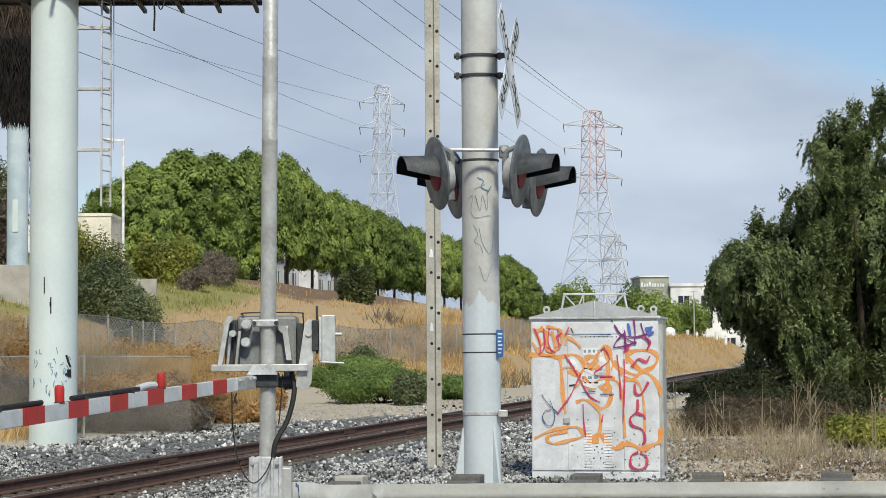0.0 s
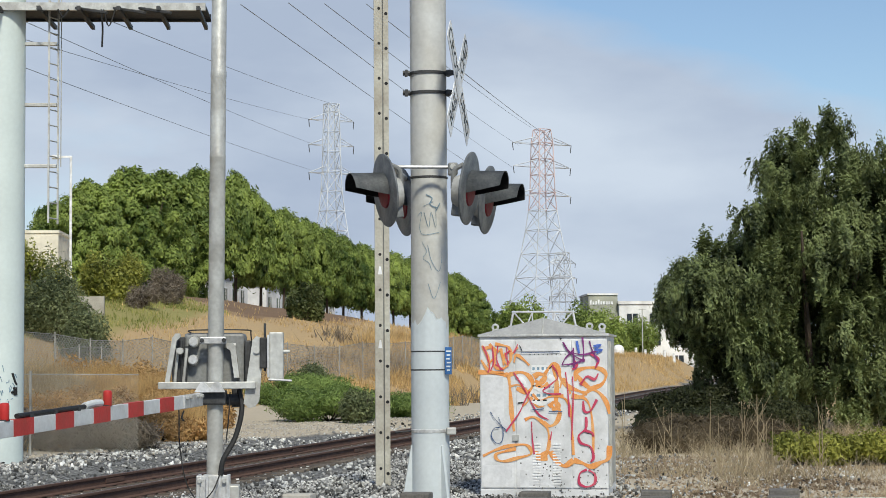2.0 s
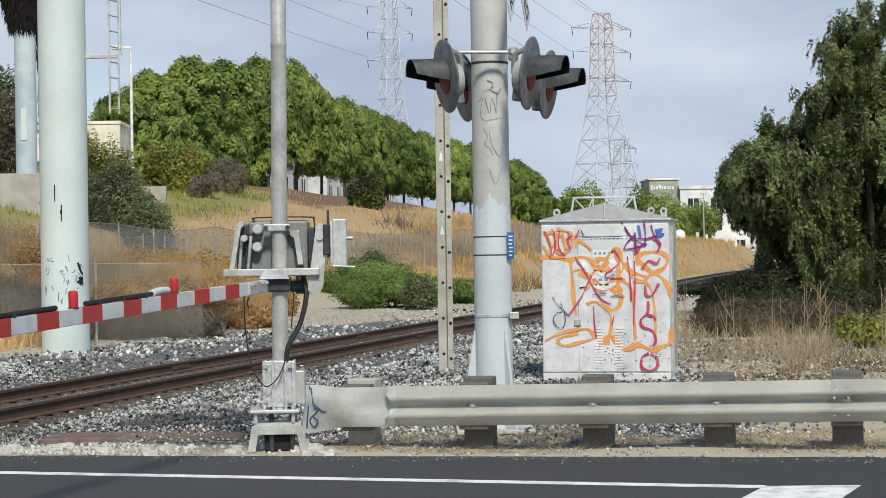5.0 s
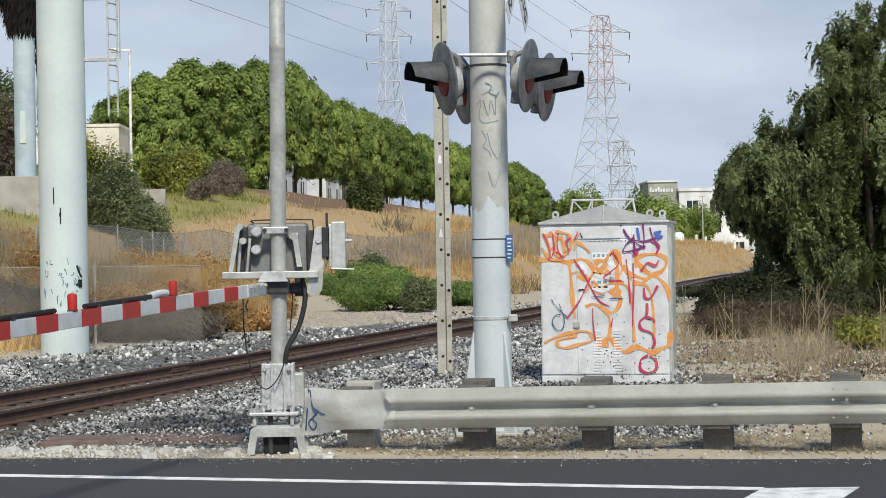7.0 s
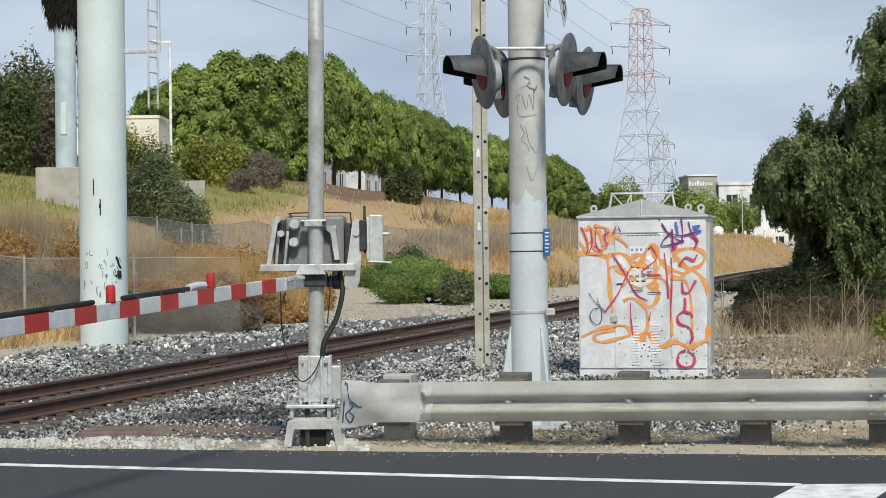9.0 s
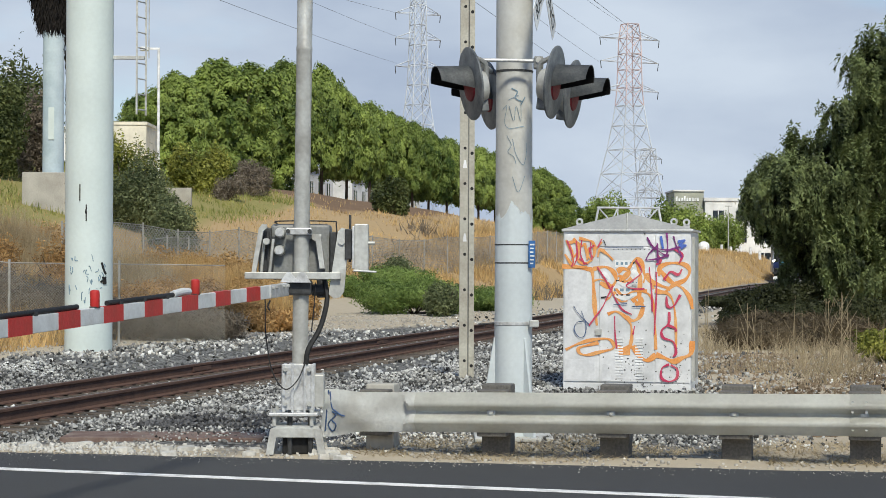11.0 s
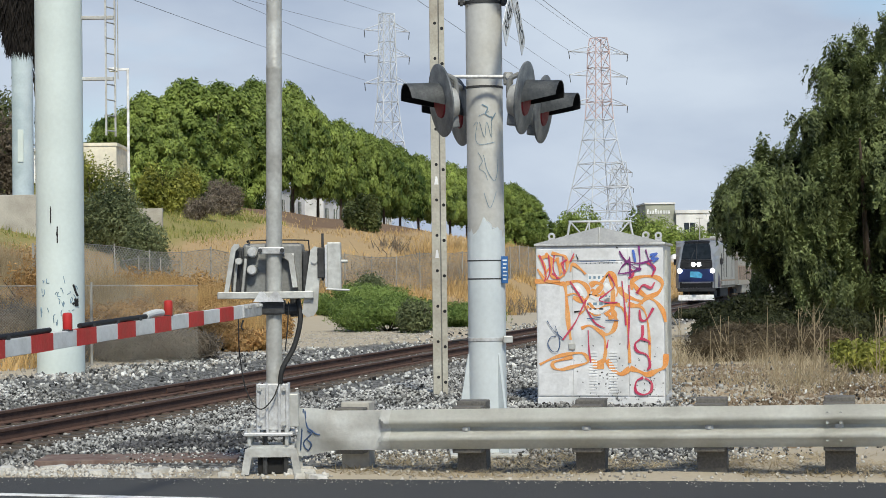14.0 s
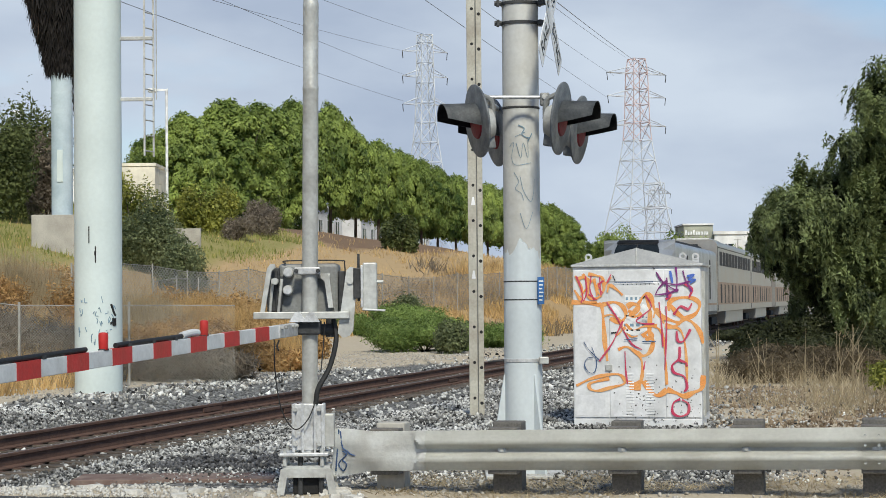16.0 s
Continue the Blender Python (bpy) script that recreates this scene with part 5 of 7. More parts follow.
def limbs(bm, height, spread, rng, n=7, r0=0.2, fork=0.4):
    rod(bm, (0, 0, -0.3), (0.05, 0, height * fork), r0, r0 * 0.7, seg=10)
    for i in range(n):
        a = 2 * math.pi * i / n + rng.uniform(-0.3, 0.3)
        s = spread * rng.uniform(0.5, 0.9)
        mid = (0.4 * s * math.cos(a), 0.4 * s * math.sin(a), height * (fork + 0.2))
        end = (s * math.cos(a), s * math.sin(a), height * rng.uniform(0.65, 0.92))
        rod(bm, (0.05, 0, height * fork * rng.uniform(0.7, 1)), mid, r0 * 0.5, r0 * 0.32, seg=7)
        rod(bm, mid, end, r0 * 0.32, r0 * 0.1, seg=6)
    return bm


def make_tree(name, m, label, height, radius, mt, leaf, width, count, seed, lobes=None, low=0.25, droop=0.0, group="", trunk=0.22, nl=26, size=0.33):
    rng = np.random.default_rng(seed)
    g = thing(name, m, label, "tree", group)
    part("trunk", limbs(bmesh.new(), height, radius, rng, r0=trunk, fork=max(low * 0.9, 0.15)), "bark", g)
    lob = lobes or lobes_of(rng, nl, radius * 0.72, height * (1 - low) * 0.38, height * (1 + low) / 2, radius * size * 1.5)
    p, d = crown_points(rng, count, lob, 0.55)
    part("crown", shingled("crown", p, d, leaf, width, rng, droop), mt, g)
    return g


def make_bush(m, label, size, mt, leaf, width, count, seed, droop=0.0, group="", name="bush"):
    rng = np.random.default_rng(seed)
    g = thing(name, m, label, "bush", group)
    rx, ry, rz = size
    lob = []
    for i in range(14):
        a, r = rng.uniform(0, 2 * np.pi), math.sqrt(rng.uniform()) * 0.7
        s = rng.uniform(0.3, 0.5)
        lob.append((r * rx * np.cos(a), r * ry * np.sin(a), rz * rng.uniform(0.25, 0.7) * (1 - 0.4 * r), s * rx, s * ry, s * rz * 0.8))
    p, d = crown_points(rng, count, lob, 0.3)
    p[:, 2] = np.maximum(p[:, 2], 0.02)
    bm = bmesh.new()
    for i in range(6):
        a = i * 1.05
        rod(bm, (0, 0, -0.05), (rx * 0.5 * math.cos(a), ry * 0.5 * math.sin(a), rz * 0.6), 0.02 * rz + 0.01, 0.008, seg=5)
    part("woody_base", bm, "bark", g)
    if name == "reeds":
        a, r = rng.uniform(0, 2 * np.pi, count), np.sqrt(rng.uniform(0, 1, count))
        roots = np.stack([rx * r * np.cos(a), ry * r * np.sin(a), np.zeros(count)], axis=1)
        part("foliage", blades("foliage", roots, rz * (1 - 0.5 * r ** 2), 0.022, rng, 0.16), mt, g)
    else:
        part("foliage", shingled("foliage", p, d + np.array([0, 0, 0.3]), leaf * 1.1, width * 1.1, rng, 0.1, 0.8, 3), mt, g)
    return g


def on_land(x, y, sink=0.0, yaw=0, s=1.0):
    return pose(x, y, float(land(x, y)) - sink, 0, 0, yaw) @ Matrix.Scale(s, 4)


# row of street trees along the top of the bank
def make_street_tree(seed, low, clumps, leaf, per, label="round-headed green street tree on top of the grassy bank", group="trees along the bank"):
    """A tree ten metres tall and four in radius: an egg of leafy clumps on forked limbs."""
    rng = np.random.default_rng(seed)
    g = thing("street_tree", pose(0, 0, 0), label, "tree", group)
    part("trunk", limbs(bmesh.new(), 10.0, 3.2, rng, n=8, r0=0.24, fork=max(low, 0.12)), "bark", g)
    # clump centres spread over the egg, thicker near its skin
    t = rng.uniform(0, 1, clumps)
    z = low * 10 + (10 - low * 10) * t
    wide = 4.0 * np.sqrt(np.clip(np.sin(np.pi * (0.16 + 0.84 * t) ** 0.85), 0.02, 1)) * rng.uniform(0.86, 1.08, clumps)
    a = rng.uniform(0, 2 * np.pi, clumps)
    r = wide * np.clip(rng.uniform(0.35, 1.15, clumps), 0, 1)
    c = np.stack([r * np.cos(a), r * np.sin(a), z - 0.5], axis=1)
    size = rng.uniform(0.45, 0.95, clumps)
    pick = np.repeat(np.arange(clumps), per)
    d = rng.normal(size=(len(pick), 3))
    d[:, 2] = np.abs(d[:, 2]) * 1.1 - 0.35
    d /= np.linalg.norm(d, axis=1)[:, None]
    p = c[pick] + d * size[pick][:, None] * np.array([0.85, 0.85, 1.15]) * rng.uniform(0.55, 1.08, len(pick))[:, None]
    crown_out = c - np.array([0, 0, 5.0])
    crown_out /= np.linalg.norm(crown_out, axis=1)[:, None] + 1e-9
    part("crown", shingled("crown", p, d + 0.45 * crown_out[pick], leaf, leaf * 0.55, rng, 0.55, 0.42, 3), "tree", g)
    return g


protos = [make_street_tree(20 + i, (0.06, 0.07, 0.36, 0.40)[i], (360, 340, 280, 270)[i], 0.34, 125) for i in range(4)]
row_rng = random.Random(3)
# way along the track, distance from it, height, radius, broad (0) or on a clear trunk (2)
ROW = [(123, 48, 7.5, 2.8, 0), (120, 44, 8.6, 3.0, 0), (135, 46, 11.4, 4.7, 0), (144, 46, 12.3, 4.5, 0), (153, 46, 13.7, 3.9, 2), (165, 46, 14.9, 3.6, 2),
       (174, 46, 13.0, 3.3, 2), (183, 46, 12.5, 3.3, 2), (193, 46, 12.5, 3.3, 2), (202, 46, 12.6, 3.3, 2), (210, 46, 12.4, 3.3, 2), (220, 46, 11.7, 3.3, 2),
       (229, 46, 11.5, 3.3, 2), (239, 46, 12.0, 3.3, 2), (250, 46, 11.8, 3.3, 2), (261, 46, 11.7, 3.3, 2), (272, 46, 12.0, 3.3, 2), (286, 46, 11.4, 4.2, 0), (299, 46, 10.4, 4.4, 0)]
unused = {0: protos[:2], 2: protos[2:]}
for k, (v, u, h, r, kind_of) in enumerate(ROW):
    p = track_place(u, v)
    m = pose(p.x, p.y, float(land(p.x, p.y)) - 0.6, 0, 0, row_rng.uniform(0, 360))
    if unused[kind_of]:
        ob = unused[kind_of].pop()
        ob.matrix_world = m
    else:
        ob = copy_thing(protos[kind_of + k % 2], m)
    ob.scale = (r / 4.0, r / 4.0, h / 10.0)


# pepper trees beyond the cabinet
def pepper_lobes(seed, n, outline, depth):
    """Clumps under an outline of rows x, height."""
    rng = np.random.default_rng(seed)
    xs, hs = np.array(outline).T
    out = []
    for i in range(n):
        x = rng.uniform(xs[0], xs[-1])
        top = float(np.interp(x, xs, hs)) * rng.uniform(0.88, 1.03)
        s = rng.uniform(0.22, 0.62)
        low = float(np.interp(x - xs[0], (0.0, 0.45, 1.0, 1.6), (3.5, 3.1, 2.3, 1.0)))
        zz = low + max(top - low - s, 0.1) * rng.uniform(0, 1)
        y = rng.uniform(-1, 1) * depth * (1 - 0.5 * zz / max(hs))
        out.append((x, y, zz, s * 0.85, s * 0.85, s * 1.4))
    return out


def make_pepper_tree(m, seed, height, radius, lobes, strands, trunk=0.28):
    """Limbs under a curtain of hanging leafy strands."""
    rng = np.random.default_rng(seed)
    g = thing("pepper_tree", m, "large drooping dark green pepper tree beside the track", "tree", "pepper trees")
    part("trunk", limbs(bmesh.new(), height, radius, rng, r0=trunk, fork=0.15), "bark", g)
    # tufts of strands, with gaps between them
    tufts = strands // 8
    p, d = crown_points(rng, tufts, lobes, 0.5)
    turn = np.repeat(np.arange(tufts), 8)
    strands = len(turn)
    p, d = p[turn] + rng.normal(0, 0.085, (strands, 3)), d[turn]
    each = 36
    pick = np.repeat(np.arange(strands), each)
    t = np.tile(np.linspace(0, 1, each), strands)
    drop = rng.uniform(0.18, 0.75, strands)[pick]
    spread = rng.uniform(0.03, 0.07, strands)[pick]
    q = p[pick] + rng.normal(size=(len(pick), 3)) * spread[:, None] * (1.15 - 0.75 * t)[:, None]
    q[:, 2] -= t * drop
    q[:, :2] += d[pick][:, :2] * (0.16 * np.sin(t * 1.6))[:, None]
    keep = q[:, 2] > 0.05
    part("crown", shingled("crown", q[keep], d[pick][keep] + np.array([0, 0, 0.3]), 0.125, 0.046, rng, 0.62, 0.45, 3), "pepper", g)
    return g


make_pepper_tree(on_land(11.38, 47), 41, 5.6, 2.4,
                 pepper_lobes(5, 330, [(-3.25, 3.3), (-3.05, 4.2), (-2.8, 4.8), (-2.4, 4.95), (-1.9, 4.6), (-1.75, 6.0), (-1.3, 6.8), (-0.7, 7.7), (0.6, 8.3), (1.5, 7.4), (3.2, 7.4)], 2.6), 14400)
make_pepper_tree(on_land(16.6, 50), 42, 6.0, 3.0,
                 pepper_lobes(6, 260, [(-3.4, 4.5), (-2.6, 7.9), (-1.2, 8.6), (0.6, 9.0), (2.4, 8.4), (3.8, 6.0), (4.6, 3.5)], 2.8), 7600)


def at_ray(px, d):
    """East coordinate at depth d of a bearing given in thousandths."""
    return px / 1000.0 * d


# bushes: label, bearing, depth, size, leaf material, leaf, width, count
BUSHES = [
    ("lush green weeds growing beside the ballast", -31, 79, (2.1, 3.2, 1.5), "lush", 0.15, 0.035, 34000, "weed_clump"),
    ("lush green weeds growing beside the ballast", -11, 68, (1.9, 2.6, 1.45), "lush", 0.14, 0.033, 32000, "weed_clump"),
    ("lush green weeds growing beside the ballast", 32, 74, (1.7, 3.5, 1.2), "lush", 0.14, 0.035, 24000, "weed_clump"),
    ("dark green bush among lush weeds", 6, 64, (0.75, 0.75, 1.4), "bush", 0.11, 0.05, 7000, "bush"),
    ("olive green bush on dry grass", -20, 84, (1.3, 1.2, 2.1), "bush", 0.14, 0.06, 7000, "bush"),
    ("dark green shrub on the dry slope", -23, 122, (1.35, 1.35, 2.9), "brush_green", 0.2, 0.10, 7000, "bush"),
    ("large grey-green bush on the slope", -152, 86, (1.9, 1.8, 3.6), "bush", 0.16, 0.06, 12000, "bush"),
    ("large grey-green bush on the slope", -138, 82, (1.4, 1.5, 2.7), "bush", 0.16, 0.06, 8000, "bush"),
    ("yellow-green bush beside a lamp post", -160, 91, (1.9, 1.5, 4.9), "gold_bush", 0.18, 0.08, 8000, "bush"),
    ("yellow-green bush below the street trees", -123, 112, (1.9, 1.9, 3.6), "gold_bush", 0.2, 0.09, 8000, "bush"),
    ("bare brown bush on the slope", -94, 116, (1.5, 1.5, 2.8), "twig", 0.35, 0.03, 6000, "bush"),
    ("bare brown bush on the slope", -107, 108, (1.0, 1.0, 1.8), "twig", 0.3, 0.03, 3000, "bush"),
    ("dark green tree-like bush on the bank", -218, 100, (2.6, 2.5, 6.8), "brush_green", 0.22, 0.1, 16000, "bush"),
    ("dark green tree-like bush on the bank", -236, 92, (2.6, 2.5, 6.0), "brush_green", 0.22, 0.1, 15000, "bush"),
    ("reddish brown bush beside a concrete pedestal", -206, 96, (1.1, 1.1, 6.0), "twig", 0.24, 0.08, 6000, "bush"),
    ("tangled brush coloured dark for the shade under a tree", 165, 45, (1.0, 1.2, 0.65), "brush", 0.1, 0.035, 13000, "bush"),
    ("tangled brush coloured dark for the shade under a tree", 185, 44, (1.5, 1.6, 0.85), "brush", 0.1, 0.035, 15000, "bush"),
    ("tangled brush coloured dark for the shade under a tree", 214, 43, (1.7, 1.6, 0.95), "brush", 0.1, 0.035, 15000, "bush"),
    ("bare brown brush in the weeds", 172, 37, (1.2, 0.8, 0.6), "dark_twig", 0.3, 0.012, 3000, "bush"),
    ("bare brown brush in the weeds", 205, 36, (1.2, 0.8, 0.7), "dark_twig", 0.3, 0.012, 3000, "bush"),
    ("bare brown brush in the weeds", 174, 40, (1.1, 0.9, 0.7), "dark_twig", 0.16, 0.025, 7000, "bush"),
    ("bare brown brush in the weeds", 190, 39, (1.6, 0.9, 0.7), "dark_twig", 0.16, 0.025, 8000, "bush"),
    ("tangled brush coloured dark for the shade under a tree", 176, 41.5, (1.2, 0.9, 0.8), "brush", 0.1, 0.035, 12000, "bush"),
    ("bare brown brush in the weeds", 166, 36, (0.8, 0.8, 0.55), "dark_twig", 0.35, 0.014, 2500, "bush"),
    ("yellow-green bush among roadside weeds", 239, 31, (0.8, 0.7, 0.62), "gold_bush", 0.07, 0.03, 7000, "bush"),
    ("yellow-green bush among roadside weeds", 262, 31, (0.9, 0.8, 0.75), "gold_bush", 0.07, 0.03, 8000, "bush"),
    ("dead brown brush behind a fence", -232, 45, (1.3, 0.9, 1.9), "twig", 0.4, 0.02, 5000, "bush"),
    ("dead brown brush behind a fence", -208, 46, (1.2, 0.9, 1.5), "twig", 0.4, 0.02, 4500, "bush"),
    ("dead brown brush behind a fence", -176, 45, (1.0, 0.8, 1.2), "twig", 0.35, 0.02, 4000, "bush"),
    ("dead brown brush behind a fence", -140, 46, (1.3, 0.8, 1.0), "twig", 0.35, 0.02, 4000, "bush"),
    ("dead brown brush behind a fence", -192, 44, (1.3, 0.7, 1.3), "twig", 0.35, 0.02, 5000, "bush"),
    ("dead brown brush behind a fence", -158, 44, (1.2, 0.7, 1.1), "twig", 0.35, 0.02, 5000, "bush"),
    ("dead brown brush behind a fence", -122, 45, (1.1, 0.7, 0.9), "twig", 0.35, 0.02, 4000, "bush"),
    ("tall golden reeds at the foot of the bank", -158, 56, (1.5, 1.0, 1.7), "weed", 0.6, 0.02, 6000, "reeds"),
    ("tall golden reeds at the foot of the bank", -128, 57, (1.6, 1.0, 1.8), "straw", 0.6, 0.02, 7000, "reeds"),
    ("tall golden reeds at the foot of the bank", -100, 58, (1.4, 1.0, 1.7), "straw", 0.6, 0.02, 6000, "reeds"),
    ("tall golden reeds at the foot of the bank", -92, 52, (1.1, 0.8, 1.2), "straw", 0.5, 0.02, 5000, "reeds"),
    ("tall golden reeds at the foot of the bank", -225, 58, (1.8, 1.0, 2.0), "weed", 0.6, 0.02, 7000, "reeds"),
    ("tangled brush coloured dark for the shade under a tree", 162, 48, (0.8, 1.2, 0.80), "brush", 0.1, 0.04, 12000, "bush"),
    ("tangled brush coloured dark for the shade under a tree", 171, 47, (1.0, 1.2, 1.12), "brush", 0.1, 0.04, 12000, "bush"),
    ("tangled brush coloured dark for the shade under a tree", 179, 46, (1.1, 1.2, 1.40), "brush", 0.1, 0.04, 12000, "bush"),
    ("tangled brush coloured dark for the shade under a tree", 167, 44, (0.8, 1.0, 0.72), "brush", 0.1, 0.04, 12000, "bush"),
    ("tawny dry brush at the foot of the bank", -152, 53, (1.3, 1.0, 1.3), "tawny", 0.13, 0.03, 9000, "bush"),
    ("tawny dry brush at the foot of the bank", -140, 55, (1.2, 1.0, 1.5), "tawny", 0.13, 0.03, 9000, "bush"),
    ("tawny dry brush at the foot of the bank", -126, 54, (1.4, 1.0, 1.4), "tawny", 0.13, 0.03, 9000, "bush"),
    ("tawny dry brush at the foot of the bank", -113, 56, (1.2, 1.0, 1.6), "tawny", 0.13, 0.03, 9000, "bush"),
    ("tawny dry brush at the foot of the bank", -104, 54, (1.2, 1.0, 1.3), "tawny", 0.13, 0.03, 9000, "bush"),
    ("tawny dry brush at the foot of the bank", -95, 57, (1.2, 1.0, 1.5), "tawny", 0.13, 0.03, 9000, "bush"),
    ("tawny dry brush at the foot of the bank", -86, 55, (1.0, 1.0, 1.1), "tawny", 0.13, 0.03, 9000, "bush"),
    ("tawny dry brush at the foot of the bank", -98, 50, (1.1, 1.0, 0.9), "tawny", 0.13, 0.03, 9000, "bush"),
    ("tawny dry brush at the foot of the bank", -84, 50, (0.9, 1.0, 0.75), "tawny", 0.13, 0.03, 9000, "bush"),
    ("tawny dry brush at the foot of the bank", -196, 57, (1.6, 1.0, 1.8), "tawny", 0.13, 0.03, 9000, "bush"),
    ("tawny dry brush at the foot of the bank", -214, 60, (1.6, 1.0, 2.0), "tawny", 0.13, 0.03, 9000, "bush"),
    ("tawny dry brush at the foot of the bank", -240, 56, (1.5, 1.0, 1.7), "tawny", 0.13, 0.03, 9000, "bush"),
    ("tawny dry brush at the foot of the bank", -101, 62, (1.6, 1.1, 2.2), "tawny", 0.15, 0.035, 9000, "bush"),
    ("tawny dry brush at the foot of the bank", -89, 64, (1.5, 1.1, 2.1), "tawny", 0.15, 0.035, 9000, "bush"),
    ("tawny dry brush at the foot of the bank", -113, 60, (1.6, 1.1, 2.1), "tawny", 0.15, 0.035, 9000, "bush"),
    ("tawny dry brush at the foot of the bank", -127, 60, (1.6, 1.1, 2.1), "tawny", 0.15, 0.035, 9000, "bush"),
    ("tawny dry brush at the foot of the bank", -141, 61, (1.5, 1.1, 1.9), "tawny", 0.15, 0.035, 9000, "bush"),
    ("tawny dry brush at the foot of the bank", -78, 60, (1.1, 1.1, 1.4), "tawny", 0.15, 0.035, 9000, "bush"),
    ("tawny dry brush at the foot of the bank", -232, 47, (1.2, 1.1, 1.4), "tawny", 0.15, 0.035, 9000, "bush"),
    ("tawny dry brush at the foot of the bank", -212, 48, (1.2, 1.1, 1.3), "tawny", 0.15, 0.035, 9000, "bush"),
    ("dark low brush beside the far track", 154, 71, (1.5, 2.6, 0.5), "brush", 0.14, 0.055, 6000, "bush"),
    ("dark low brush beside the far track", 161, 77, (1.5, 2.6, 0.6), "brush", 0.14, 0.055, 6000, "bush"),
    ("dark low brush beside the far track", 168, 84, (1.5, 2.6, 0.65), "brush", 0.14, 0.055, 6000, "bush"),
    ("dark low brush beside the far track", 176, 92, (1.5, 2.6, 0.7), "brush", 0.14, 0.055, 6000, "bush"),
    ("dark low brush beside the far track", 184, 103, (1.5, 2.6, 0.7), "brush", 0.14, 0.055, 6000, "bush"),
    ("small dark bush at the field's edge", 14, 90, (0.7, 0.7, 0.9), "bush", 0.12, 0.06, 2500, "bush"),
    ("small dark bush beside the track", 33, 84, (0.5, 0.8, 0.8), "bush", 0.12, 0.06, 2500, "bush"),
]
for i, (label, b, d, size, mt, leaf, w, count, nm) in enumerate(BUSHES):
    make_bush(on_land(at_ray(b, d), d), label, size, mt, leaf, w, count, 60 + i, name=nm)

# distant round trees behind the field
far_trees = [(84, 330, 7.5), (74, 345, 6.5), (64, 380, 7), (122, 300, 9.6), (133, 285, 8.0), (142, 300, 6.5), (151, 290, 7.0), (162, 310, 7.5), (98, 400, 6), (109, 380, 7)]
far_proto = make_tree("street_tree", on_land(at_ray(90, 330), 330, 0.8), "distant round green tree behind a dry field", 9.6, 4.6, "tree", 0.4, 0.3, 11000, 31, group="distant trees", low=0.06, nl=40, size=0.27)
for i, (b, d, h) in enumerate(far_trees):
    ob = copy_thing(far_proto, on_land(at_ray(b, d), d, 0.8, i * 77))
    ob.scale = (h / 9.6,) * 3
    tagged(ob, "distant round green tree behind a dry field", group="distant trees")


# ---- grasses and stones ----
def scatter(n, x0, x1, y0, y1, rng, keep):
    x, y = rng.uniform(x0, x1, n), rng.uniform(y0, y1, n)
    k = keep(x, y)
    x, y = x[k], y[k]
    return np.stack([x, y, land(x, y)], axis=1)


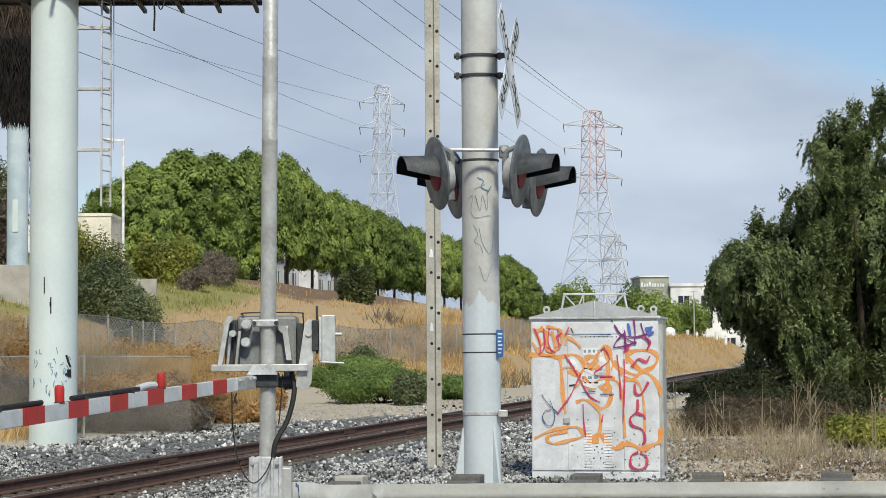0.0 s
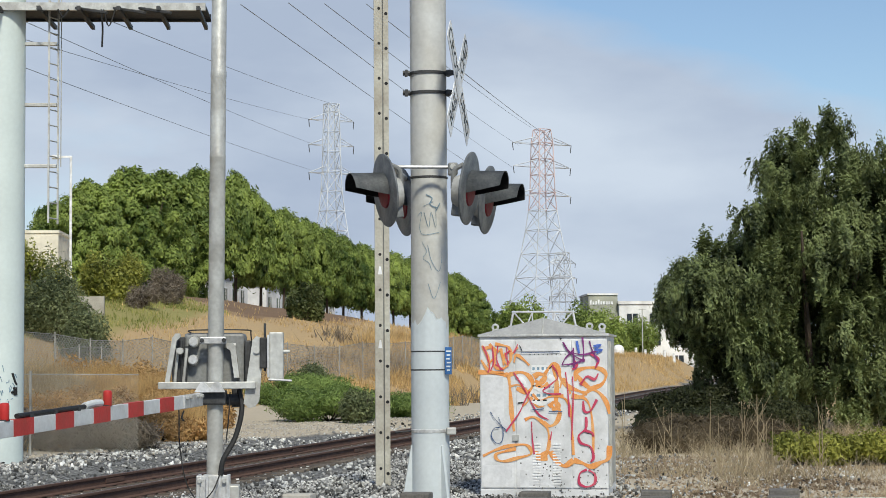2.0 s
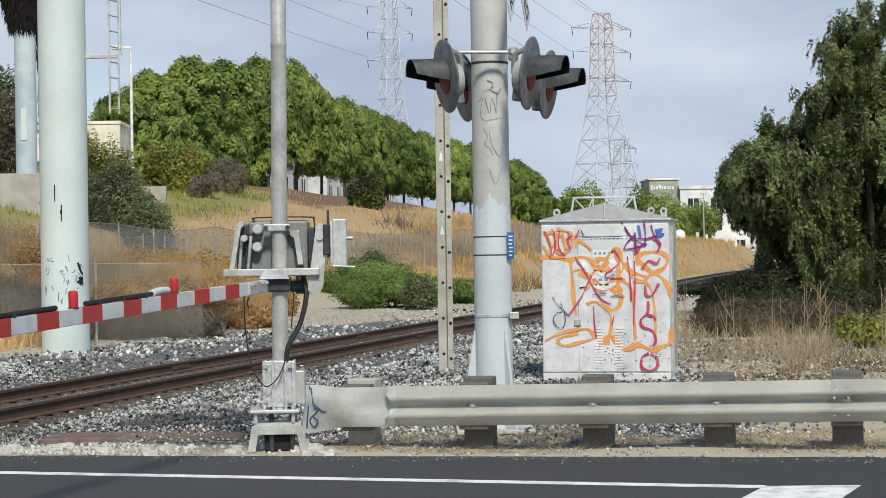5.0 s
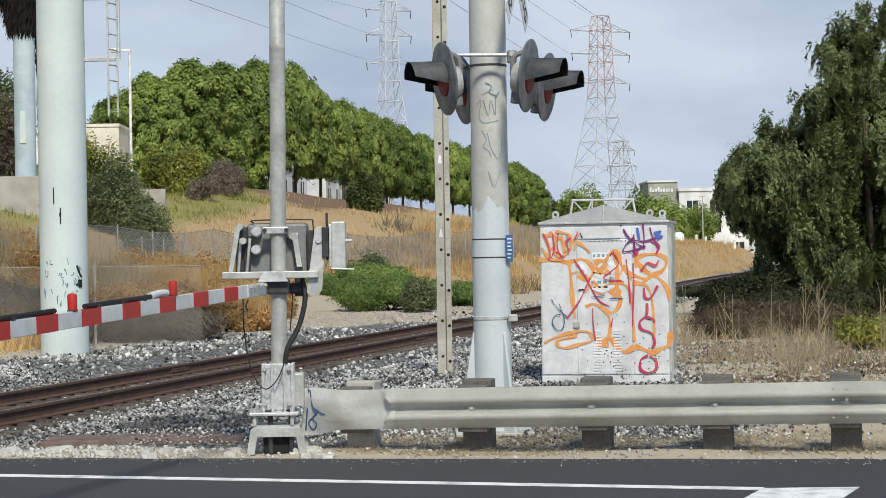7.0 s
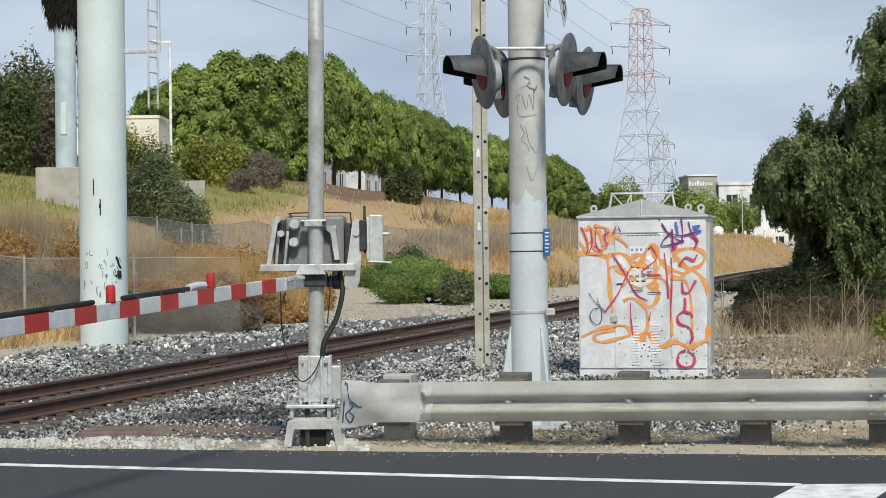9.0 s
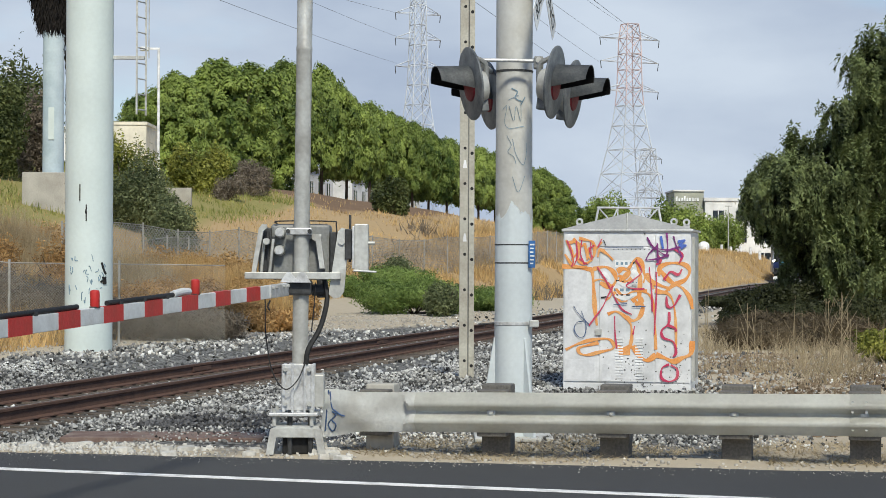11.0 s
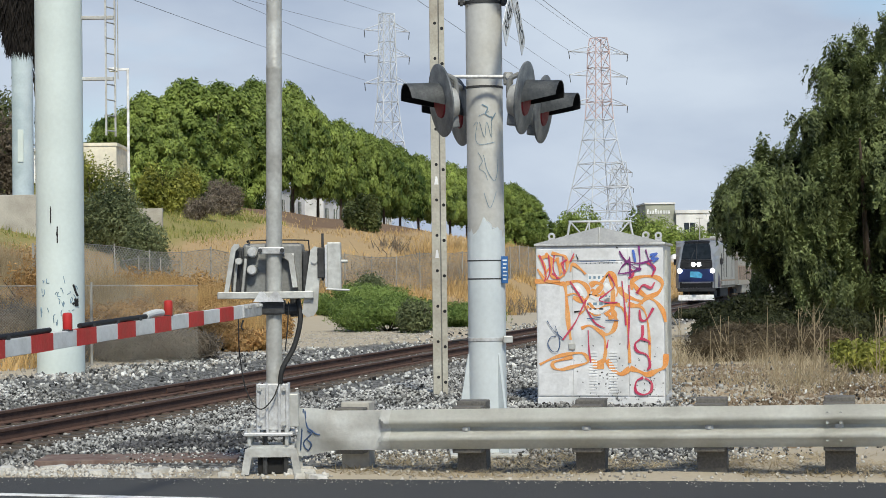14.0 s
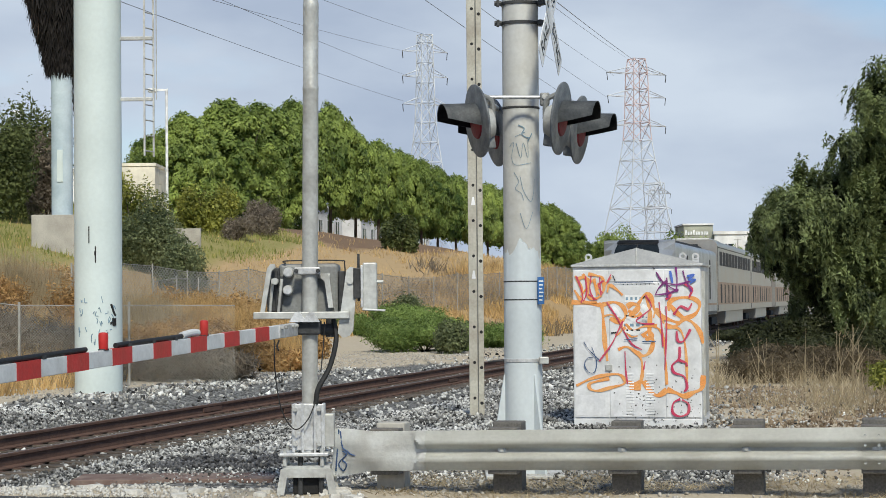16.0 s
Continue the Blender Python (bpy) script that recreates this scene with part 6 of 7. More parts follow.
def make_grass():
    rng = np.random.default_rng(7)
    # tall golden grass at the foot of the bank, and shorter up the slope
    u = np.concatenate([rng.uniform(6.0, 15, 60000), rng.uniform(10, 42, 60000)])
    v = np.concatenate([10 + 110 * rng.uniform(0, 1, 60000) ** 1.4, 20 + 260 * rng.uniform(0, 1, 60000) ** 1.3])
    x, y = TRACK.x + ACROSS.x * u + ALONG.x * v, TRACK.y + ACROSS.y * u + ALONG.y * v
    patch = ripple(x, y, 0.45, 0.3) + 0.5 * ripple(x, y, 1.3, 1.0)
    k = (patch > -0.55) & ~((u > 21) & (v - 1.6 * (u - 23) > 88) & (rng.uniform(0, 1, len(u)) < 0.93)) & ~((u > 22.5) & (v - 1.6 * (u - 23) < 88) & (rng.uniform(0, 1, len(u)) < 0.8))
    k &= ~((u < 10.5) & (v > 22) & (v < 72))
    x, y, u, v, patch = x[k], y[k], u[k], v[k], patch[k]
    roots = np.stack([x, y, land(x, y) - 0.03], axis=1)
    h = np.where(u < 15, 0.62 + 0.3 * patch, 0.26 + 0.1 * patch)
    tagged(part("dry_grass", blades("dry_grass", roots, np.maximum(h, 0.12), 0.016 + 0.00035 * y, rng), "straw"), "tall golden dry grass on the bank", "grass", kind="stuff")
    # grey-brown dead stalks between the gold
    u, v = rng.uniform(5.5, 17, 30000), 8 + 85 * rng.uniform(0, 1, 30000) ** 1.3
    x, y = TRACK.x + ACROSS.x * u + ALONG.x * v, TRACK.y + ACROSS.y * u + ALONG.y * v
    k = (ripple(x, y, 0.6, 2.1) + 0.6 * ripple(x, y, 1.7, 0.4) > 0.5) & ~((u < 12) & (v > 22) & (v < 72))
    roots = np.stack([x[k], y[k], land(x[k], y[k]) - 0.03], axis=1)
    tagged(part("dead_stalks", blades("dead_stalks", roots, 0.85, 0.018 + 0.0004 * y[k], rng, 0.5), "twig"), "grey-brown dead stalks among the golden grass", "grass", kind="stuff")
    # greener turf high on the near slope
    u, v = rng.uniform(22, 46, 40000), rng.uniform(50, 128, 40000)
    k = (v - 1.6 * (u - 23) < 88) & (ripple(u, v, 0.5) > -0.5)
    u, v = u[k], v[k]
    x, y = TRACK.x + ACROSS.x * u + ALONG.x * v, TRACK.y + ACROSS.y * u + ALONG.y * v
    roots = np.stack([x, y, land(x, y) - 0.03], axis=1)
    tagged(part("green_grass", blades("green_grass", roots, 0.3, 0.05, rng), "turf"), "yellow-green grass high on the bank", "grass", kind="stuff")
    # field past the track
    x, y = rng.uniform(9, 60, 90000), rng.uniform(90, 275, 90000)
    uu, vv = track_coords(x, y)
    uu = uu - bend(vv)
    k = (uu > 2.2) & (uu < 22)
    roots = np.stack([x[k], y[k], land(x[k], y[k]) - 0.03], axis=1)
    tagged(part("dry_grass", blades("field_grass", roots, 0.5, 0.05, rng), "straw"), "golden dry grass in a field beside the track", "grass", kind="stuff")
    # roadside weeds beyond the cabinet
    x, y = rng.uniform(2.6, 14, 60000), rng.uniform(16.5, 46, 60000)
    uu, vv = track_coords(x, y)
    q = y - road_edge(x)
    patch = ripple(x, y, 0.9, 0.3) + 0.6 * ripple(x, y, 2.3, 1.0)
    dens = step(x - 0.10 * y, 0.7, 1.6) * step(q, 3.0, 9.0)
    k = (uu < -3.0) & (rng.uniform(-0.4, 1.8, len(x)) < patch) & (rng.uniform(0, 1, len(x)) < dens) & (x > 3.6)
    roots = np.stack([x[k], y[k], land(x[k], y[k]) - 0.02], axis=1)
    tagged(part("roadside_weeds", blades("roadside_weeds", roots, 0.24 + 0.12 * patch[k], 0.009 + 0.0002 * roots[:, 1], rng, 0.6), "weed"), "pale dry roadside weeds", "weeds", kind="stuff")
    # fallen leaves and broken stalks among the weeds
    x, y = rng.uniform(3.0, 10.5, 26000), rng.uniform(16.8, 34, 26000)
    uu, vv = track_coords(x, y)
    k = (uu < -3.2) & (x > 3.3 + 0.0 * y) & (rng.uniform(-1.2, 0.9, len(x)) < ripple(x, y, 1.1, 0.8))
    c = np.stack([x[k], y[k], land(x[k], y[k]) + 0.012], axis=1)
    tagged(part("leaf_litter", leaves("leaf_litter", c, 0.075, 0.03, rng), "litter"), "brown leaf litter among dry weeds", "leaf litter", kind="stuff")
    # dry litter under the guard rail
    x = rng.uniform(-0.6, 7, 9000)
    y = road_edge(x) + rng.uniform(0.35, 2.4, 9000)
    k = ripple(x, y, 1.7, 0.4) > -0.15
    roots = np.stack([x[k], y[k], land(x[k], y[k]) - 0.01], axis=1)
    tagged(part("dry_litter", blades("dry_litter", roots, 0.06, 0.012, rng, 2.2), "weed"), "dry grass litter under the guard rail", "weeds", kind="stuff")


make_grass()


def make_tall_weeds():
    """Single dead weeds that stand out of the rest."""
    rng = random.Random(12)
    first = []
    for k in range(3):
        bm = bmesh.new()
        for i in range(5):
            a, l = rng.uniform(0, 6.28), rng.uniform(0.12, 0.4)
            z = rng.uniform(0.15, 0.75)
            rod(bm, (0, 0, z), (l * math.cos(a) * 0.6, l * math.sin(a) * 0.6, z + l), 0.005, 0.002, seg=4)
        rod(bm, (0, 0, -0.02), (0.03, 0, 1.05), 0.008, 0.003, seg=5)
        g = thing("dead_weed", pose(0, 0, 0), "bare bleached dead weed stalk", "weed", "dead weeds")
        part("stalk", bm, "weed", g)
        first.append(g)
    for i in range(26):
        b, d = rng.uniform(138, 255), rng.uniform(25, 38)
        m = on_land(at_ray(b, d), d, 0, rng.uniform(0, 360))
        ob = first[i] if i < 3 else copy_thing(first[i % 3], m)
        ob.matrix_world = m
        ob.scale = (rng.uniform(0.6, 1.15),) * 3


make_tall_weeds()


def solids(name, centres, sizes, rng):
    """Broken stones: rough six-sided lumps, turned at random."""
    c = np.asarray(centres)
    n = len(c)
    cube = np.array([(-1, -1, -1), (1, -1, -1), (1, 1, -1), (-1, 1, -1), (-1, -1, 1), (1, -1, 1), (1, 1, 1), (-1, 1, 1)], dtype=float) * 0.6
    v = cube[None] * rng.uniform(0.55, 1.25, (n, 8, 3)) * rng.uniform(0.5, 1.5, (n, 1, 3))
    q = rng.normal(size=(n, 4))
    q /= np.linalg.norm(q, axis=1)[:, None]
    w, x, y, z = q.T
    R = np.stack([1 - 2 * (y * y + z * z), 2 * (x * y - z * w), 2 * (x * z + y * w), 2 * (x * y + z * w), 1 - 2 * (x * x + z * z), 2 * (y * z - x * w),
                  2 * (x * z - y * w), 2 * (y * z + x * w), 1 - 2 * (x * x + y * y)], axis=1).reshape(n, 3, 3)
    v = np.einsum("nij,nkj->nki", R, v) * np.asarray(sizes)[:, None, None] + c[:, None]
    f = np.array([(0, 3, 2, 1), (4, 5, 6, 7), (0, 1, 5, 4), (1, 2, 6, 5), (2, 3, 7, 6), (3, 0, 4, 7)], dtype=np.int32)
    idx = (f[None] + (np.arange(n) * 8)[:, None, None]).reshape(-1)
    me = bpy.data.meshes.new(name)
    me.vertices.add(n * 8)
    me.vertices.foreach_set("co", v.astype(np.float32).ravel())
    me.loops.add(len(idx))
    me.loops.foreach_set("vertex_index", idx.astype(np.int32))
    me.polygons.add(n * 6)
    me.polygons.foreach_set("loop_start", np.arange(0, n * 24, 4, dtype=np.int32))
    me.polygons.foreach_set("loop_total", np.full(n * 6, 4, dtype=np.int32))
    me.update(calc_edges=True)
    return me


def make_ballast():
    rng = np.random.default_rng(11)

    def bed(x, y):
        u, v = track_coords(x, y)
        q = y - road_edge(x)
        right = step(x - 0.06 * y, 1.0, 2.6) * step(-u, 3.8, 5.2)
        rail = (np.abs(np.abs(u) - 0.735) > 0.17) & (rng.uniform(0, 1, len(x)) < 0.45 + 0.55 * step(np.abs(u), 1.15, 1.7))
        edge = step(q, 0.9 + 0.35 * ripple(x, y, 2.0), 2.0) * step(-u, -5.0 + 2.2 * step(v, 18, 30) - 0.4 * ripple(x, y, 0.8), -4.0 + 2.0 * step(v, 18, 30))
        return rail & (rng.uniform(0, 1, len(x)) < edge * (1 - 0.94 * right))
    p = scatter(105000, -8.5, 8.0, 15.2, 33, rng, bed)
    w = np.abs(p[:, 0]) < 0.27 * p[:, 1]
    p = p[w]
    near = (0.013 + 0.021 * rng.uniform(0, 1, len(p)) ** 1.7) * (0.55 + 0.45 * step(p[:, 1] - road_edge(p[:, 0]), 1.5, 4.0))
    p[:, 2] += near * 0.3 + rng.uniform(0, 0.03, len(p))
    far = scatter(34000, -12, 14.0, 33, 90, rng, bed)
    far = far[np.abs(far[:, 0]) < 0.27 * far[:, 1]]
    fs = rng.uniform(0.03, 0.055, len(far))
    far[:, 2] += 0.02
    # stones blackened by oil near the gate
    oily = ((p[:, 0] + 2.7) / 1.5) ** 2 + ((p[:, 1] - 18.3) / 1.1) ** 2 + 0.5 * ripple(p[:, 0], p[:, 1], 2.6) + rng.normal(0, 0.25, len(p)) < 0.9
    tagged(part("oily_ballast", solids("oily_ballast", p[oily], near[oily], rng), "oily_stone"), "oil-blackened ballast beside the track", "ballast", kind="stuff")
    p, near = p[~oily], near[~oily]
    tagged(part("ballast", solids("ballast", np.concatenate([p, far]), np.concatenate([near, fs]), rng), "stone"), "grey crushed stone ballast along the track", "ballast", kind="stuff")
    c = scatter(5200, -5.5, -0.9, 14.5, 16.6, rng, lambda x, y: (y - road_edge(x) > 0.12) & (y - road_edge(x) < 1.0) & (rng.uniform(-0.9, 1.1, len(x)) < ripple(x, y, 1.9, 0.5)))
    cs = rng.uniform(0.008, 0.026, len(c))
    c[:, 2] += cs * 0.3
    tagged(part("broken_concrete", solids("broken_concrete", c, cs, rng), "chip"), "whitish broken concrete along the road edge", "rubble", kind="stuff")
    # grit kicked onto the edge of the asphalt
    x = rng.uniform(-6, 6, 900)
    y = road_edge(x) - np.abs(rng.normal(0, 0.22, 900)) - 0.02
    sz = rng.uniform(0.002, 0.007, 900)
    tagged(part("road_grit", solids("road_grit", np.stack([x, y, 0.3 * sz], axis=1), sz, rng), "pale_stone"), "pale grit scattered on the asphalt edge", "gravel", kind="stuff")
    # loose stones on the dirt strip past the track
    u, v = rng.uniform(2.6, 8.5, 9000), rng.uniform(12, 52, 9000)
    x, y = TRACK.x + ACROSS.x * u + ALONG.x * v, TRACK.y + ACROSS.y * u + ALONG.y * v
    sz = rng.uniform(0.012, 0.04, len(x)) * (1.15 - 0.08 * u)
    tagged(part("bank_gravel", solids("bank_gravel", np.stack([x, y, land(x, y) + sz * 0.3], axis=1), sz, rng), "pale_stone"), "pale gravel strewn over bare dirt past the track", "gravel", kind="stuff")
    # loose stones on the dirt shoulder
    p = scatter(9000, -6, 6, 13.5, 18, rng, lambda x, y: (y - road_edge(x) > 0.05) & (y - road_edge(x) < 2.2) & (rng.uniform(-1, 1.2, len(x)) < ripple(x, y, 1.3)))
    sz = rng.uniform(0.006, 0.022, len(p))
    p[:, 2] += sz * 0.3
    tagged(part("shoulder_gravel", solids("shoulder_gravel", p, sz, rng), "pale_stone"), "pale loose gravel on the road shoulder", "gravel", kind="stuff")


make_ballast()


# rusty plate and broken pavement beside the gate
tagged(part("steel_plate", boxes(-3.15, -1.45, 16.15, 16.75, -0.06, 0.018, bevel=0.006), "plate"), "rusty flat steel plate lying beside the gate", "steel plate")
rub = random.Random(5)
for i in range(26):
    x = rub.uniform(-4.3, -0.6)
    y = road_edge(x) + rub.uniform(0.12, 0.9)
    bm = bmesh.new()
    r = rub.uniform(0.05, 0.16)
    n = rub.randint(5, 7)
    outline = [(r * rub.uniform(0.6, 1.1) * math.cos(6.283 * k / n), 0.6 * r * rub.uniform(0.6, 1.1) * math.sin(6.283 * k / n)) for k in range(n)]
    lo = [bm.verts.new((a, b, -0.02)) for a, b in outline]
    hi = [bm.verts.new((a * 0.9, b * 0.9, rub.uniform(0.012, 0.03))) for a, b in outline]
    for k in range(n):
        bm.faces.new((lo[k], lo[(k + 1) % n], hi[(k + 1) % n], hi[k]))
    bm.faces.new(hi)
    o = part("concrete_chip", bm, "chip")
    o.matrix_world = pose(x, y, float(land(x, y)) + 0.012, 0, 0, rub.uniform(0, 360))
    tagged(o, "broken chip of pale concrete on the shoulder", "rubble", "rubble beside the gate")


# ---- fences ----
def make_fence(points, height, label, post_gap=3.0, wire_gap=0.12, wire=0.012, lean=0.0):
    """Chain link between steel posts, along points on the ground."""
    g = thing("chain_link_fence", Matrix.Identity(4), label, "fence", "fences")
    pts = [Vector((x, y, float(land(x, y)))) for x, y in points]
    mesh_v = []
    for a, b in zip(pts, pts[1:]):
        n = max(1, round((b - a).length / post_gap))
        for i in range(n):
            x, y = a.x + (b.x - a.x) * i / n, a.y + (b.y - a.y) * i / n
            z = float(land(x, y))
            part("post", rods((x, y, z - 0.2), (x, y, z + height + 0.08), 0.03, seg=7), "fence", g)
            x2, y2 = a.x + (b.x - a.x) * (i + 1) / n, a.y + (b.y - a.y) * (i + 1) / n
            p, q = Vector((x, y, z)), Vector((x2, y2, float(land(x2, y2))))
            part("top_rail", rods(p + Vector((0, 0, height)), q + Vector((0, 0, height)), 0.012, seg=6), "fence", g)
            d = q - p
            m = int(d.length / wire_gap)
            rise = height / d.length
            for s in (1, -1):
                for k in range(-int(height / wire_gap), m):
                    t0, t1 = k / m, (k + height / wire_gap) / m
                    c0, c1 = max(t0, 0), min(t1, 1)
                    if c1 <= c0:
                        continue
                    h0, h1 = (c0 - t0) / (t1 - t0) * height, (c1 - t0) / (t1 - t0) * height
                    if s < 0:
                        h0, h1 = height - h0, height - h1
                    e0, e1 = p + d * c0 + Vector((0, 0, h0)), p + d * c1 + Vector((0, 0, h1))
                    o = Vector((0, 0, wire))
                    mesh_v += [e0 - o, e1 - o, e1 + o, e0 + o]
    part("wire_mesh", from_arrays("wire_mesh", [tuple(v) for v in mesh_v], 4), "fence", g)
    return g


make_fence([(-14.5, 42.5), (-9.2, 41.5), (-4.7, 43.0)], 1.75, "grey chain-link fence in front of dry grass", 2.2, 0.06, 0.0028)
make_fence([tuple(track_place(10.2 + 3.8 * (v < 70), v)[:2]) for v in (34, 60, 90, 125)], 1.9, "long grey chain-link fence across the dry slope", 3.2, 0.14, 0.019)
make_fence([(at_ray(-152, 62), 62), (at_ray(-118, 70), 70)], 1.7, "grey chain-link fence across the dry slope", 2.4, 0.12, 0.012)


# ---- palm beside the billboard ----
def make_palm():
    x, y = -11.28, 60.0
    g = thing("palm", on_land(x, y), "tall palm with a shaggy skirt of dead brown fronds", "palm")
    z0 = float(land(x, y))
    part("trunk", spin([(0.26, 0), (0.20, 3), (0.18, 14)], 14), "thatch_dark", g, "charred dark trunk", smooth=True)
    rng = np.random.default_rng(17)
    for nm, n, za, zb, r0, r1, mt in (("frond_skirt", 7000, 10.3 - z0, 15.0 - z0, 0.6, 1.5, "thatch"), ("charred_skirt", 7000, 8.8 - z0, 11.2 - z0, 0.5, 1.25, "thatch_dark"), ("charred_sheath", 1500, 3.6 - z0, 8.9 - z0, 0.20, 0.30, "thatch_dark")):
        z = rng.uniform(za, zb, n)
        a = rng.uniform(0, 2 * np.pi, n)
        r = r0 + (r1 - r0) * ((z - za) / (zb - za)) * rng.uniform(0.4, 1, n)
        c = np.stack([r * np.cos(a) - (0.85 if nm == "frond_skirt" else 0.6 if "skirt" in nm else 0), r * np.sin(a), z], axis=1)
        part(nm, leaves(nm, c, 0.9 if mt == "thatch" else 0.5, 0.05, rng, 0.75), mt, g)


make_palm()


# ---- buildings and street furniture on the bank ----
def make_box_building():
    x, y = at_ray(-157, 96), 96.0
    g = thing("utility_building", on_land(x, y, 0.3), "small beige block building on the bank", "building")
    part("wall", boxes(-1.0, 0.75, -1, 3, 0, 4.2), "beige", g)
    part("parapet", boxes(-1.05, 0.8, -1.05, 3.05, 4.2, 4.35), "beige", g)
    p, q = at_ray(-137, 100), 100.0
    w = thing("retaining_wall", on_land(p, q), "low grey concrete wall on the bank", "wall")
    part("wall", boxes(-1.2, 1.0, -0.15, 0.15, -0.5, 0.75), "concrete", w)
    x, y = at_ray(-144.5, 97), 97.0
    g = thing("lamp_post", on_land(x, y), "white lamp post with a square head", "street lamp")
    h = 12.29 - float(land(x, y))
    part("pole", rods((0, 0, 0), (0, 0, h), 0.075, 0.065, seg=10), "sign_white", g)
    part("arm", boxes(-0.54, 0.065, -0.06, 0.06, h - 0.08, h + 0.03), "sign_white", g)
    part("head", boxes(-0.93, -0.49, -0.2, 0.2, h - 0.13, h + 0.06, bevel=0.02), "sign_white", g)
    x, y = at_ray(-222, 120), 120.0
    g = thing("lamp_post", on_land(x, y), "white lamp post with a square head", "street lamp")
    h = 13.5 - float(land(x, y))
    part("pole", rods((0, 0, 0), (0, 0, h), 0.08, 0.06, seg=8), "sign_white", g)
    part("head", boxes(-0.3, 0.3, -0.2, 0.2, h - 0.2, h + 0.1, bevel=0.02), "sign_white", g)


make_box_building()


def make_white_block(u, v, length, height, bays, label):
    p = track_place(u, v)
    yaw = math.degrees(math.atan2(ALONG.y, ALONG.x))
    g = thing("white_building", pose(p.x, p.y, float(land(p.x, p.y)) - 0.3, 0, 0, yaw), label, "building", "white buildings")
    part("wall", boxes(0, length, -8, 0, 0, height), "white_wall", g)
    part("roof", boxes(-0.3, length + 0.3, -8.3, 0.3, height, height + 0.35), "white_wall", g)
    for k in range(bays):
        x = length * (k + 0.2) / bays
        w = part("window", boxes(x, x + length / bays * 0.34, -8.06, -7.9, 1.4, height - 1.6), "glass", g)
        part("mullion", boxes(x + length / bays * 0.15, x + length / bays * 0.19, -8.1, -8.06, 1.4, height - 1.6), "white_wall", w)


make_white_block(70, 150, 30, 6.5, 8, "white low office building behind the street trees")
make_white_block(72, 195, 34, 6.5, 9, "white low office building behind the street trees")
make_white_block(74, 245, 40, 6.5, 9, "white low office building behind the street trees")


def make_car(u, v, yaw, seed, color):
    p = track_place(u, v)
    g = thing("parked_car", pose(p.x, p.y, float(land(p.x, p.y)), 0, 0, yaw), "parked car beneath the street trees", "car", "parked cars")
    prof = [(-2.2, 0.3), (2.2, 0.3), (2.25, 0.7), (1.3, 0.9), (0.7, 1.42), (-1.0, 1.45), (-1.7, 0.98), (-2.25, 0.9)]
    part("body", extrude(prof, -0.85, 0.85), color, g)
    part("side_glass", extrude([(1.05, 0.95), (0.65, 1.34), (-0.95, 1.36), (-1.5, 0.98)], -0.87, 0.87), "glass", g)
    for x in (-1.4, 1.4):
        for y in (-0.88, 0.70):
            part("wheel", rods((x, y, 0.32), (x, y + 0.18, 0.32), 0.32, seg=16), "loco_dark", g)


car_rng = random.Random(9)
for k in range(9):
    make_car(52, 118 + 17 * k + car_rng.uniform(-3, 3), -10 + car_rng.uniform(-6, 6), k, ("sign_white", "car_paint", "white_wall")[k % 3])


def make_hotel():
    d = 300.0
    g = thing("hotel", pose(at_ray(139, d) + 0.45, d, 0), "white hotel with an olive sign tower across the field", "hotel")
    part("wall", boxes(0, 26, 0, 16, -0.5, 11.4), "white_wall", g)
    part("roof_parapet", boxes(-0.2, 26.2, -0.2, 16.2, 11.4, 11.9), "white_wall", g)
    for s in range(3):
        for k in range(7):
            w = part("window", boxes(1.2 + 3.6 * k, 2.9 + 3.6 * k, -0.06, 0.1, 1.6 + 3.3 * s, 3.3 + 3.3 * s), "glass", g)
            part("window_frame", boxes(1.98 + 3.6 * k, 2.1 + 3.6 * k, -0.1, -0.06, 1.6 + 3.3 * s, 3.3 + 3.3 * s), "white_wall", w)
    part("sign_tower", boxes(-4.7, -0.1, 1, 12, -0.5, 12.9), "olive_wall", g, "olive sign tower")
    part("sign_tower_cap", boxes(-4.9, 0.0, 0.8, 12.2, 12.9, 13.15), "white_wall", g)
    for k in range(9):
        part("sign_bar", boxes(-4.5 + 0.42 * k, -4.2 + 0.42 * k, 0.9, 1.0, 11.4, 11.9 + 0.25 * (k in (0, 3))), "sign_white", g)
    x, y = at_ray(152.6, 230), 230
    g = thing("lamp_post", on_land(x, y), "tall grey lamp post beside the field", "street lamp")
    part("pole", rods((0, 0, 0), (0, 0, 5.8), 0.08, 0.06, seg=8), "galv", g)
    part("head", boxes(-0.4, 0.4, -0.12, 0.12, 5.75, 5.9), "galv", g)
    x, y = at_ray(139.8, 215), 215
    g = thing("storage_tank", on_land(x, y), "small white domed tank beyond the track", "tank")
    part("shell", spin([(0.62, 0), (0.62, 0.9)], 24), "sign_white", g, smooth=True)
    part("dome", spin([(0.64, 0.9), (0.60, 1.15), (0.42, 1.38), (0.12, 1.5)], 24), "sign_white", g, smooth=True)
    bol = random.Random(2)
    for k in range(7):
        b = 138 + 5.2 * k + bol.uniform(-1, 1)
        g = thing("bollard", on_land(at_ray(b, 262), 262), "white bollard along a far road", "bollard", "bollards")
        part("post", rods((0, 0, 0), (0, 0, 1.1 + bol.uniform(0, 0.5)), 0.22, 0.18, seg=8), "sign_white", g)


make_hotel()


